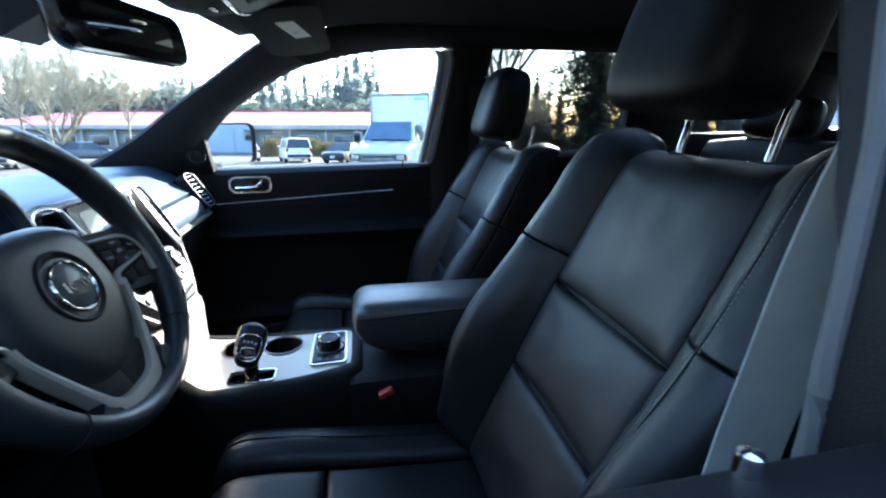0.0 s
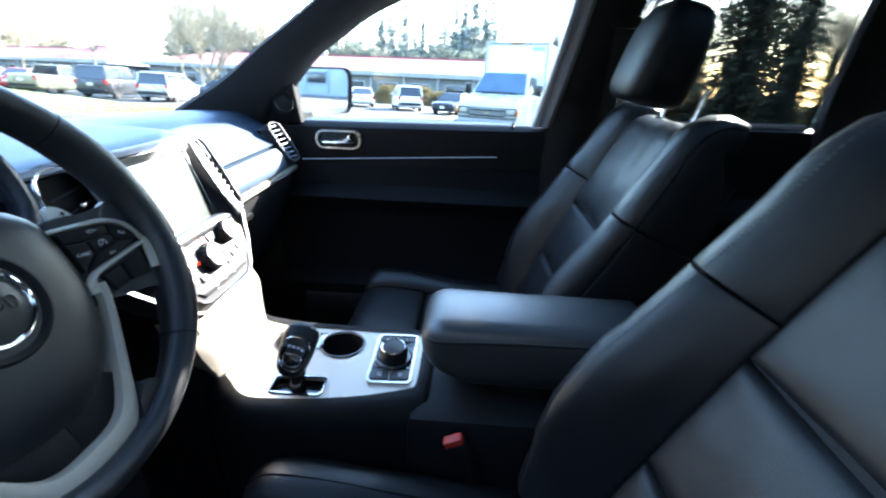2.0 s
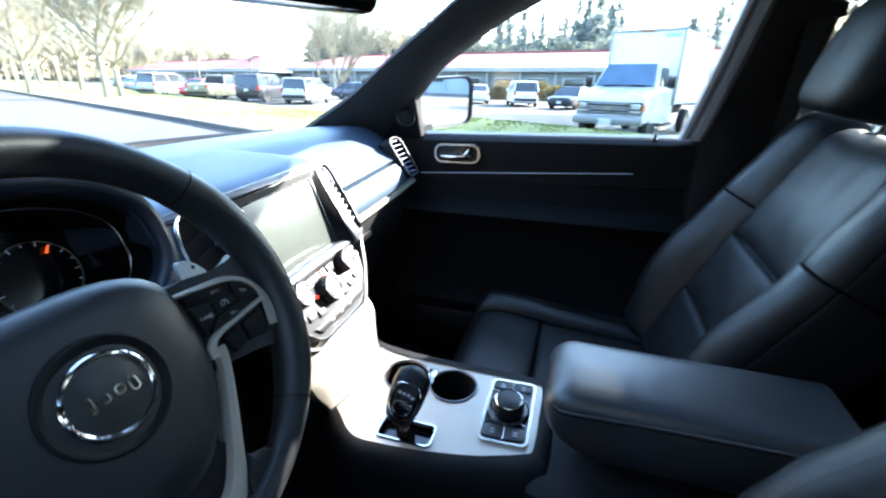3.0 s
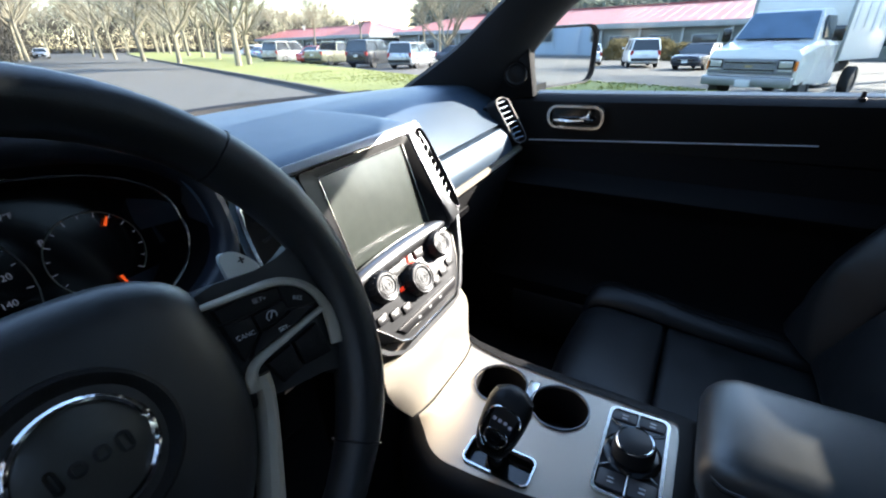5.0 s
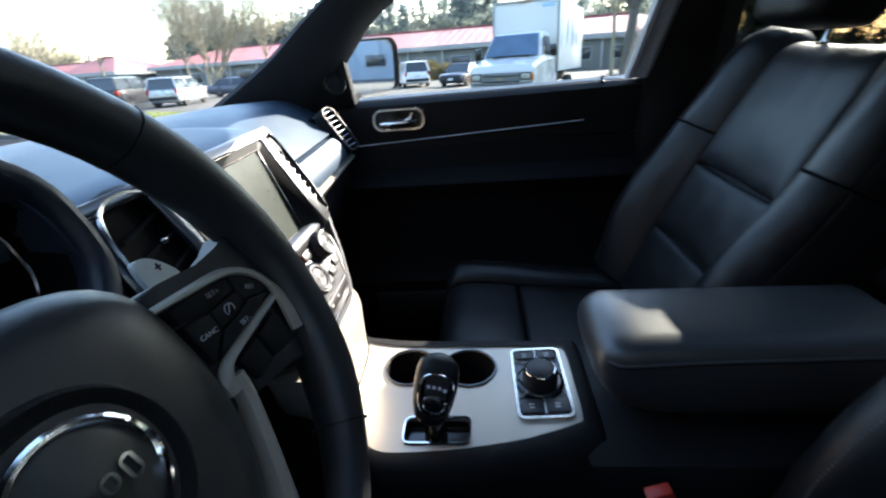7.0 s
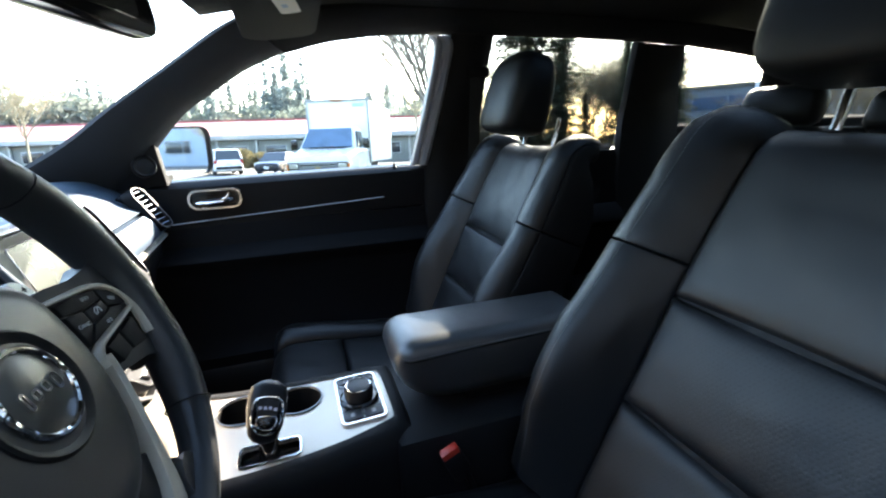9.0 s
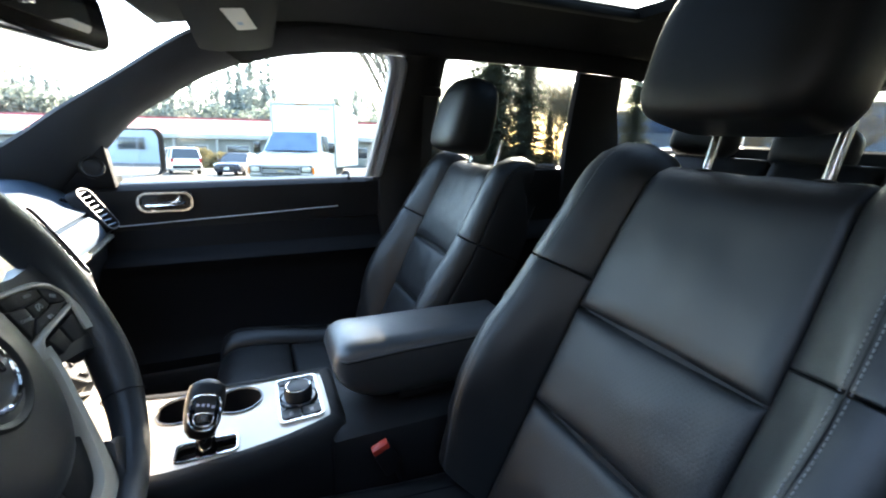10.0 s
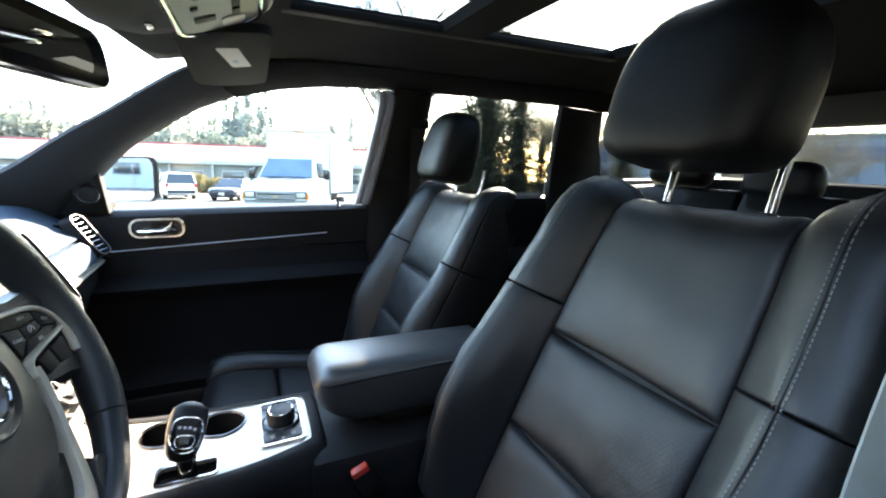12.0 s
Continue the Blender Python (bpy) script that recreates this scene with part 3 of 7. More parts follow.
TOP = [(-0.99, 1.195), (-0.90, 1.228), (-0.78, 1.250), (-0.62, 1.262), (-0.50, 1.263), (-0.457, 1.260), (-0.437, 1.252), (-0.402, 1.228), (-0.362, 1.195), (-0.328, 1.160), (-0.335, 1.152), (-0.38, 1.12), (-0.99, 1.10)]
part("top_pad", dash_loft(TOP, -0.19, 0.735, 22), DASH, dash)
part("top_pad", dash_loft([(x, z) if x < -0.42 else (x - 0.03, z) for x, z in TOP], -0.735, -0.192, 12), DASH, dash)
# brow that carries the dash top forward to the strip above the screen
BROW = [(-0.520, 1.2645), (-0.440, 1.2655), (-0.375, 1.2645), (-0.325, 1.2610), (-0.300, 1.2572), (-0.2935, 1.2510), (-0.300, 1.235), (-0.420, 1.215)]
SLOPE = [(-0.520, 1.2600), (-0.462, 1.2570), (-0.440, 1.2490), (-0.420, 1.2360), (-0.405, 1.2250), (-0.400, 1.2150), (-0.405, 1.205), (-0.430, 1.200)]
rings = []
for k in range(27):
    y = -0.205 + 0.415 * k / 26
    b = min(1.0, max(0.0, (y + 0.205) / 0.025), 1.0) * min(1.0, max(0.0, (0.208 - y) / 0.050))
    b = b * b * (3 - 2 * b)
    rings.append([(x0 + (x1 - x0) * b, y, z0 + (z1 - z0) * b) for (x0, z0), (x1, z1) in zip(SLOPE, BROW)])
part("stack_brow", loft(rings), DASH, dash)
part("knee_roll", dash_loft([(-0.345, 1.150), (-0.322, 1.150), (-0.306, 1.135), (-0.297, 1.112), (-0.299, 1.094), (-0.310, 1.084), (-0.345, 1.080)], 0.16, 0.735, 14, 0.0), DASH, dash)
part("trim_line", dash_loft([(-0.335, 1.082), (-0.312, 1.081), (-0.303, 1.078), (-0.303, 1.071), (-0.313, 1.062), (-0.335, 1.055)], 0.16, 0.735, 14, 0.0), SATIN, dash, "satin silver line across the dashboard")
glove = part("glovebox", dash_loft([(-0.335, 1.053), (-0.318, 1.052), (-0.322, 1.02), (-0.345, 0.97), (-0.37, 0.90), (-0.40, 0.82), (-0.46, 0.78), (-0.46, 1.0)], 0.16, 0.72, 12, 0.0), BLACK, dash)
part("glovebox_latch", boxed((-0.321, 0.36, 1.018), (0.012, 0.10, 0.016), 0.004), PIANO, glove)
part("lower_dash", dash_loft([(-0.47, 1.09), (-0.36, 1.14), (-0.345, 1.10), (-0.36, 0.96), (-0.40, 0.82), (-0.5, 0.76), (-0.99, 0.74), (-0.99, 1.09)], -0.735, -0.10, 10, 0.0), BLACK, dash)
part("dash_core", boxed((-0.68, 0.28, 0.94), (0.44, 0.88, 0.30), 0.02), BLACK, dash)


def slat_vent(name, outer, inner, front, depth, slats, label):
    """Air vent: satin frame, dark well and slanting slats."""
    v = part(name, ring_frame(outer, inner, front, depth), SMOOTH, dash, label)
    part("vent_well", prism(inner, lambda a, b: Vector(front(a, b)) + Vector(depth) * 1.6, Vector(depth) * 0.1), PIANO, v)
    for k in range(slats):
        f = (k + 0.7) / (slats + 0.4)
        us = [p[0] for p in inner]
        vs = [p[1] for p in inner]
        v0 = min(vs) + (max(vs) - min(vs)) * f
        row = [p[0] for p in inner]
        a, b = Vector(front(min(row) + 0.002, v0)), Vector(front(max(row) - 0.002, v0))
        d = Vector(depth)
        up = Vector(front(0, 1)) - Vector(front(0, 0))
        up.normalize()
        s4 = [[p + d * 0.15, p + d * 0.15 + up * 0.0025, p + d * 1.3 + up * 0.0075, p + d * 1.3 + up * 0.005] for p in (a, b)]
        part("slat", loft(s4), DASH, v)
    return v


def right_vent(u, v):
    return Vector((-0.318, 0.652, 1.166)) + Vector((-0.51, 0, 0.86)) * v + Vector((0.30, 0.95, 0.1)).normalized() * u


slat_vent("side_vent", rounded(0.050, 0.126, 0.02, 4), rounded(0.042, 0.118, 0.017, 4), right_vent, (-0.025, 0, -0.012), 8, "upright outboard air vent with soft black frame")

# instrument binnacle
bin_o, bin_u, bin_v = V(-0.262, -0.37, 1.248), V(0, 1, 0), V(-0.30, 0, 0.954)


def oval(w, h, n=48, power=0.80):
    """Outline of a broad flattened oval."""
    return [(w / 2 * math.copysign(abs(math.cos(q)) ** power, math.cos(q)), h / 2 * math.copysign(abs(math.sin(q)) ** power, math.sin(q))) for q in (math.pi * 2 * k / n for k in range(n))]


def cl(u, v, d=0.0):
    return bin_o + bin_u * u + bin_v * v + V(-0.954, 0, -0.30) * d


binn = part("binnacle_well", loft([[cl(u, v, d) for u, v in oval(w, h, 52)] for w, h, d in ((0.364, 0.154, 0.16), (0.366, 0.156, 0.06), (0.366, 0.157, 0.016))], False), MATT, dash, "deep black instrument well")
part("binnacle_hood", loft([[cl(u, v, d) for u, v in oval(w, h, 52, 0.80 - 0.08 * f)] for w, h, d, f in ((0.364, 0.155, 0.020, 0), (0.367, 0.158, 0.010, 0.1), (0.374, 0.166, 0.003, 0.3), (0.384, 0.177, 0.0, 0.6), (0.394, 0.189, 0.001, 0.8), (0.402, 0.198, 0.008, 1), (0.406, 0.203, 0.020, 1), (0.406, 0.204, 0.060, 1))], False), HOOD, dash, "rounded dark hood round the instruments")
hood_rings = []
crown = smooth_path([(-0.194, -0.06, 0), (-0.190, 0.03, 0), (-0.160, 0.078, 0), (-0.09, 0.096, 0), (0, 0.101, 0), (0.09, 0.096, 0), (0.160, 0.078, 0), (0.190, 0.03, 0), (0.194, -0.06, 0)], 5)
skin = [(p.x, p.y) for p in crown] + [(p.x * 0.94, p.y - 0.012) for p in crown[::-1]]
for k in range(17):
    d = k / 16
    hood_rings.append([cl(u * (1 + 0.10 * d), v * (1 - 0.25 * d), 0.012) + V(-0.50 * d, 0, -0.015 * d - 0.02 * d * d) for u, v in skin])
part("hood_top", loft(hood_rings), DASH, dash)
part("gauge_ring", tube([cl(*p, 0.056) for p in oval(0.361, 0.151, 60)], 0.0018, 6, True), DULL_CHROME, binn)
part("gauge_face", prism(rounded(0.360, 0.152, 0.066, 12), lambda u, v: cl(u, v, 0.128), (-0.004, 0, 0)), PIANO, binn, "dark gauge face")
for cx, cy, r in ((0.125, -0.006, 0.041), (-0.125, -0.006, 0.041), (0, -0.004, 0.074)):
    for k in range(15):
        a = radians(225 - 270 * k / 14)
        ca, sa = math.cos(a), math.sin(a)
        if cy + r * sa > -0.066:
            part("dial_mark", boxed(cl(cx + r * 0.93 * ca, cy + r * 0.93 * sa, 0.126), (0.0006, 0.0050 if k % 2 == 0 else 0.0030, 0.0008), 0, Matrix.Rotation(a, 4, V(0.954, 0, 0.30))), DIAL_GLOW, binn)
    part("dial_arc", tube([cl(cx + r * math.cos(radians(q)), cy + r * math.sin(radians(q)), 0.126) for q in (range(-45, 226, 9) if r < 0.06 else range(-36, 217, 9))], 0.0007, 5), BELT, binn)
for cx, a in ((0.125, 55), (0.125, -77)):
    ca, sa = math.cos(radians(a)), math.sin(radians(a))
    part("pointer", tube([cl(cx + 0.028 * ca, -0.006 + 0.028 * sa, 0.123), cl(cx + 0.037 * ca, -0.006 + 0.037 * sa, 0.123)], [0.0016, 0.0010], 6), AMBER, binn, "lit orange pointer")
face = basis(cl(0, 0, 0.125), bin_u, bin_v)
for word, u, v, size in (("P", 0.091, 0.020, 0.0085), ("57\u00b0F", 0.078, 0.050, 0.007), ("120", 0.056, 0.003, 0.008), ("140", 0.050, -0.019, 0.008)):
    lettering("dial_text", word, size, face @ Matrix.Translation((u, v, 0.001)), DIAL_GLOW, binn)

# centre stack
stack = thing("centre_stack", (-0.24, 0.01, 0.98), "centre stack with dark touch screen, vents and knobs in satin trim", "control panel")
SN = V(1, 0, 0.52).normalized()


def st(y, z, d=0.0):
    return V(-0.285 + 0.52 * (1.24 - z), y + 0.008, z) + SN * d


def sc(y, z, d=0.0):
    """Screen plane: steeper than the stack, its foot sunk behind the shelf band."""
    return st(y, z, 0.004 - 0.19 * (1.232 - z) + d)


out = [(-0.176, 1.253), (0.170, 1.253), (0.179, 1.20), (0.184, 1.155), (0.180, 1.126), (0.152, 1.092), (0.130, 1.064), (0.094, 1.031), (0.076, 1.020), (0.058, 1.0165), (-0.054, 1.0165), (-0.072, 1.020), (-0.092, 1.031), (-0.126, 1.066), (-0.160, 1.105), (-0.180, 1.15), (-0.182, 1.20)]
inn = [(y - math.copysign(0.0055, y), z - 0.007 if z > 1.24 else z + (0.006 if z < 1.02 else 0.002)) for y, z in out]
part("stack_body", prism(out, lambda y, z: st(y, z, -0.034), SN * -0.08), BLACK, stack)
part("stack_frame", ring_frame(out, inn, lambda y, z: st(y, z, 0.006), SN * -0.042), STACK_TRIM, stack, "dark satin metal surround")
part("top_strip", prism([(-0.174, 1.2435), (0.150, 1.2435), (0.164, 1.2410), (0.171, 1.2440), (0.168, 1.2500), (0.156, 1.2530), (-0.175, 1.2530)], lambda y, z: st(y, z, 0.012), SN * -0.02, 0.003), SATIN_GREY, stack, "satin strip above the screen")
part("strip_line", tube([st(-0.172, 1.2412, 0.011), st(0.0, 1.2412, 0.011), st(0.150, 1.2412, 0.011)], 0.0011, 5), CHROME, stack, "thin chrome line")
part("stack_panel", prism(inn, lambda y, z: st(y, z, -0.026), SN * -0.006), BLACK, stack)
SCR = rounded(0.171, 0.116, 0.004, 3, 0.0295, 1.173)
scr = part("screen_bezel", ring_frame(rounded(0.214, 0.138, 0.008, 3, 0.0235, 1.1725), SCR, lambda y, z: sc(y, z, 0.002) if -0.058 < y < 0.117 and z < 1.2325 else st(y, z, 0.009), SN * -0.012), BEZEL, stack, "black sunken screen bezel")
part("touch_screen", prism(rounded(0.175, 0.120, 0.004, 3, 0.0295, 1.173), sc, SN * -0.003), SCREEN, scr, "switched-off dark touch screen")
part("screen_edge", tube([sc(y, z, 0.0022) for y, z in SCR], 0.0010, 5, True), DULL_CHROME, scr)
for sg, vo in ((1, [(0.151, 1.238), (0.173, 1.240), (0.180, 1.19), (0.180, 1.140), (0.172, 1.118), (0.154, 1.140)]), (-1, [(-0.166, 1.247), (-0.093, 1.247), (-0.086, 1.19), (-0.092, 1.140), (-0.150, 1.124), (-0.184, 1.160)])):
    cx, cz = sum(p[0] for p in vo) / 6, sum(p[1] for p in vo) / 6
    curve = [(p.x, p.y) for p in smooth_path([(y, z, 0) for y, z in vo], 5, True)]
    k0 = 0.84 if sg < 0 else 0.88
    vi = [(cx + (y - cx) * k0, cz + (z - cz) * (0.90 if sg < 0 else 0.96)) for y, z in curve]
    v = part("stack_vent", ring_frame(curve, vi, lambda y, z: st(y, z, 0.009), SN * -0.036), BLACK if sg > 0 else DASH, stack, "slatted air vent beside the screen")
    part("vent_line", tube([st(y, z, 0.0095) for y, z in vi], 0.0010 if sg > 0 else 0.0030, 6, True), STACK_TRIM if sg > 0 else DULL_CHROME, v, "thin chrome line")
    part("vent_well", prism(vi, lambda y, z: st(y, z, -0.0035), SN * -0.004), MATT, v)
    if sg < 0:
        part("vent_divider", tube([st(-0.0985, 1.238, 0.011), st(-0.0965, 1.19, 0.012), st(-0.1010, 1.146, 0.011)], [0.0065, 0.0070, 0.0060], 10, False, 0.5), STACK_TRIM, v, "broad satin silver divider")
    half = 0.0085 if sg > 0 else 0.027
    for k in range(9 if sg > 0 else 5):
        z = 1.143 + (0.0110 if sg > 0 else 0.0195) * k
        a, b = st(cx - half, z - 0.004, 0.003), st(cx + half, z + 0.004, 0.003)
        part("slat", tube([a, b], 0.0024 if sg < 0 else 0.0021, 6, False, 0.6), MATT if sg < 0 else STACK_TRIM, v)
        if sg < 0 and k in (1, 3):
            part("vent_tab", boxed(st(cx + 0.006, z + 0.002, 0.006), (0.006, 0.009, 0.006), 0.002), DULL_CHROME, v)
# satin strip between the bezel and the passenger's vent
part("vent_strip", prism([(0.131, 1.2415), (0.151, 1.2410), (0.154, 1.19), (0.152, 1.142), (0.166, 1.112), (0.138, 1.106), (0.134, 1.15), (0.134, 1.20)], lambda y, z: st(y, z, 0.011), SN * -0.036, 0.003), STACK_TRIM, stack, "satin silver strip beside the vent")
# rounded band between the screen and the controls
band = []
for k in range(17):
    u = -1 + k / 8
    y = 0.006 + 0.112 * u
    drop, fat = 0.004 * u * u, 0.0115 * (1 - 0.72 * abs(u) ** 6)
    band.append([st(y, 1.1175 - drop + fat * math.cos(q), 0.006 + fat * 0.9 * math.sin(q)) for q in (math.pi * 2 * m / 12 for m in range(12))])
part("shelf_band", loft(band), STACK_TRIM, stack, "rounded satin band under the screen")
# control panel under the screen
CTRL = [(-0.100, 1.108), (0.0, 1.111), (0.112, 1.107), (0.121, 1.094), (0.108, 1.066), (0.078, 1.034), (0.062, 1.026), (-0.052, 1.026), (-0.068, 1.034), (-0.096, 1.066), (-0.110, 1.094)]
ctrl = part("control_plate", prism(CTRL, lambda y, z: st(y, z, 0.010), SN * -0.036, 0.003), CTRL_PLATE, stack, "satin silver control plate")
part("plate_line", tube([st(y * 0.985, 1.07 + (z - 1.07) * 0.985, 0.0102) for y, z in CTRL], 0.0013, 5, True), DULL_CHROME, ctrl)
SU = V(-0.46, 0, 0.887)
for y, z, r in ((-0.058, 1.098, 0.0200), (0.070, 1.098, 0.0190), (0.003, 1.079, 0.0225)):
    kn = part("knob", disc(st(y, z, 0.009), SN, [(r * 1.10, 0), (r * 1.10, 0.003), (r, 0.004), (r * 0.97, 0.015), (r * 0.90, 0.0178), (r * 0.66, 0.0182), (r * 0.62, 0.0165), (0.001, 0.0165)], 28), KNOB, ctrl, "black rotary knob")
    part("knob_face", disc(st(y, z, 0.0252), SN, [(r * 0.60, 0), (r * 0.58, 0.001), (0.001, 0.0012)], 22), MODE_KEY, kn, "dark grey knob face")
    for rr, thick in ((0.42, 0.0007), (0.20, 0.0009)):
        part("face_line", tube([st(y, z, 0.0266) + V(0, 1, 0) * (r * rr * math.cos(q)) + SU * (r * rr * math.sin(q)) for q in (math.pi * 2 * k / 20 for k in range(20))], thick, 4, True), GREY_INK, kn)
    for k in range(18):
        q = math.pi * 2 * k / 18
        c = V(0, 1, 0) * (r * 0.985 * math.cos(q)) + SU * (r * 0.985 * math.sin(q))
        part("grip_rib", tube([st(y, z, 0.013) + c, st(y, z, 0.0235) + c * 0.985], 0.0012, 5), KNOB, kn)
    for rr in (0.86, 0.67):
        part("knob_ring", tube([st(y, z, 0.0268) + V(0, 1, 0) * (r * rr * math.cos(q)) + SU * (r * rr * math.sin(q)) for q in (math.pi * 2 * k / 26 for k in range(26))], 0.0009, 5, True), STACK_TRIM, kn)
# slim rocker bar along the foot of the plate
bar = part("rocker_bar", prism([(-0.066, 1.0475), (0.0, 1.0470), (0.078, 1.0475), (0.068, 1.0370), (0.0, 1.0345), (-0.056, 1.0370)], lambda a, c: st(a, c, 0.0145), SN * -0.005, 0.002), KNOB, ctrl, "black rocker bar")
for y in (-0.024, 0.002, 0.028):
    part("symbol", boxed(st(y, 1.0415, 0.01465), (0.0006, 0.006, 0.0035), 0, pose(0, 0, 0, 0, -27.5, 0)), GREY_INK, bar)
for y, z, w, h in ((-0.078, 1.068, 0.018, 0.010), (-0.056, 1.063, 0.018, 0.010), (-0.034, 1.059, 0.016, 0.010), (0.040, 1.059, 0.016, 0.010), (0.062, 1.063, 0.018, 0.010), (0.084, 1.068, 0.018, 0.010), (-0.020, 1.102, 0.030, 0.011), (0.036, 1.102, 0.026, 0.011)):
    b = part("button", prism(rounded(w, h, 0.002, 2, y, z), lambda a, c: st(a, c, 0.0135), SN * -0.005, 0.001), KNOB, ctrl)
    part("symbol", boxed(st(y, z, 0.01365), (0.0006, 0.007, 0.0025), 0, pose(0, 0, 0, 0, -27.5, 0)), GREY_INK, b)
part("hazard_button", prism([(0.003, 1.0975), (0.017, 1.0975), (0.010, 1.1085)], lambda a, c: st(a, c, 0.0128), SN * -0.004, 0.0006), RED_GLOW, ctrl, "red hazard triangle")
for y in (-0.026, 0.036):
    part("symbol", boxed(st(y, 1.080, 0.0110), (0.001, 0.008, 0.005), 0, pose(0, 0, 0, 0, -27, 0)), RED_GLOW, ctrl)

# ---- centre console ----
console = thing("centre_console", (0.1, 0.02, 0.46), "black centre console with warm satin metal top plate", "console")
PLATE = [(-0.200, 0.145), (-0.16, 0.137), (-0.10, 0.127), (0.0, 0.123), (0.10, 0.121), (0.145, 0.120), (0.158, 0.108), (0.159, 0.04), (0.158, -0.03), (0.146, -0.046), (0.08, -0.068), (0.0, -0.083), (-0.08, -0.090), (-0.118, -0.086), (-0.15, -0.062), (-0.178, -0.036), (-0.20, -0.01), (-0.21, 0.06)]
PLATE = [(p.x, p.y) for p in smooth_path([(x, y, 0) for x, y in PLATE], 3, True)]
CUPS = ((-0.091, 0.073, 0.0400), (0.002, 0.070, 0.0405))


def ring_pts(cx, cy, r, n=28):
    return [(cx + r * math.cos(2 * math.pi * k / n), cy + r * math.sin(2 * math.pi * k / n)) for k in range(n)]


def holed(outer, holes, z, depth):
    """Flat plate with holes cut through it."""
    bm = bmesh.new()
    edges = []
    for loop in (outer, *holes):
        vs = [bm.verts.new((x, y, z)) for x, y in loop]
        edges += [bm.edges.new((vs[k], vs[(k + 1) % len(vs)])) for k in range(len(vs))]
    bmesh.ops.triangle_fill(bm, use_beauty=True, edges=edges)
    ext = bmesh.ops.extrude_face_region(bm, geom=list(bm.faces))
    bmesh.ops.translate(bm, verts=[v for v in ext["geom"] if isinstance(v, bmesh.types.BMVert)], vec=(0, 0, -depth))
    return bm


GATE = rounded(0.088, 0.042, 0.009, 4, -0.040, -0.0505)
plate = part("top_plate", holed(PLATE, [ring_pts(*c) for c in CUPS] + [GATE], 0.886, 0.006), SATIN, console, "warm satin metal top plate", 25)
body = []
for z, e in ((0.8885, -0.004), (0.8875, 0.010), (0.880, 0.020), (0.85, 0.030), (0.75, 0.032), (0.46, 0.030)):
    body.append([(x + (e if x > 0.1 else -0.4 * e if x < -0.15 else 0), y + (e if y > 0.03 else -e), z) for x, y in PLATE])
part("console_body", loft(body, False), BLACK, console)
part("console_rear", boxed((0.36, 0.022, 0.67), (0.44, 0.245, 0.42), 0.03), BLACK, console)
for cx, cy, r in CUPS:
    part("cup_well", loft([[(x, y, 0.884 + h) for x, y in ring_pts(cx, cy, r * f)] for f, h in ((1.0, 0), (0.97, -0.02), (0.88, -0.07), (0.5, -0.072), (0.02, -0.072))], False), BLACK, plate)
    part("cup_rim", tube([(x, y, 0.888) for x, y in ring_pts(cx, cy, r + 0.0005, 32)], 0.0016, 6, True), STACK_TRIM, plate, "dark chrome cup holder rim")
part("cup_bridge", boxed((-0.0445, 0.076, 0.8872), (0.016, 0.050, 0.004), 0.0018), DULL_CHROME, plate)
part("gate_well", prism(GATE, lambda x, y: (x, y, 0.874), (0, 0, -0.004)), PIANO, plate)
part("gate_frame", tube([(x, y, 0.8875) for x, y in GATE], 0.0022, 6, True), CHROME, plate, "chrome gate surround")
# sunlit front apron between stack and plate
rings = []
for z, x, y0, y1 in ((1.018, -0.166, -0.098, 0.108), (1.004, -0.159, -0.100, 0.111), (0.985, -0.157, -0.100, 0.114), (0.955, -0.158, -0.088, 0.114), (0.925, -0.161, -0.070, 0.120), (0.905, -0.164, -0.056, 0.128), (0.8850, -0.168, -0.044, 0.138)):
    n = 12
    front = [(x - 0.010 * (2 * k / n - 1) ** 4, y0 + (y1 - y0) * k / n, z) for k in range(n + 1)]
    rings.append(front + [(x - 0.06, y1 - 0.004, z), (x - 0.06, y0 + 0.004, z)])
part("apron", loft(rings), SATIN, console, "warm satin metal apron")
part("apron_seam", tube(smooth_path([(-0.1745, -0.044, 0.8872), (-0.1675, -0.010, 0.8872), (-0.1665, 0.045, 0.8872), (-0.1675, 0.100, 0.8872), (-0.1745, 0.136, 0.8872)], 5), 0.0014, 5), BLACK, console, "dark joint")
part("apron_side", boxed((-0.27, 0.012, 0.76), (0.16, 0.19, 0.50), 0.03), BLACK, console)

# selector with chrome framed head
shifter = thing("gear_selector", (-0.04, -0.05, 0.874), "black gear selector with chrome framed face", "gear lever")
part("stalk", loft([[(cx + r * math.cos(q), cy + r * 0.8 * math.sin(q), z) for q in (math.pi * 2 * k / 14 for k in range(14))] for cx, cy, z, r in ((-0.042, -0.052, 0.872, 0.016), (-0.041, -0.050, 0.90, 0.014), (-0.039, -0.047, 0.925, 0.015), (-0.036, -0.042, 0.950, 0.018))]), PIANO, shifter)
HA, HB = V(-0.044, -0.066, 0.929), V(-0.031, -0.027, 0.979)
hl = (HB - HA).normalized()
hn = (V(0.22, -0.75, 0.60) - hl * hl.dot(V(0.22, -0.75, 0.60))).normalized()
hs = hl.cross(hn)
head = []
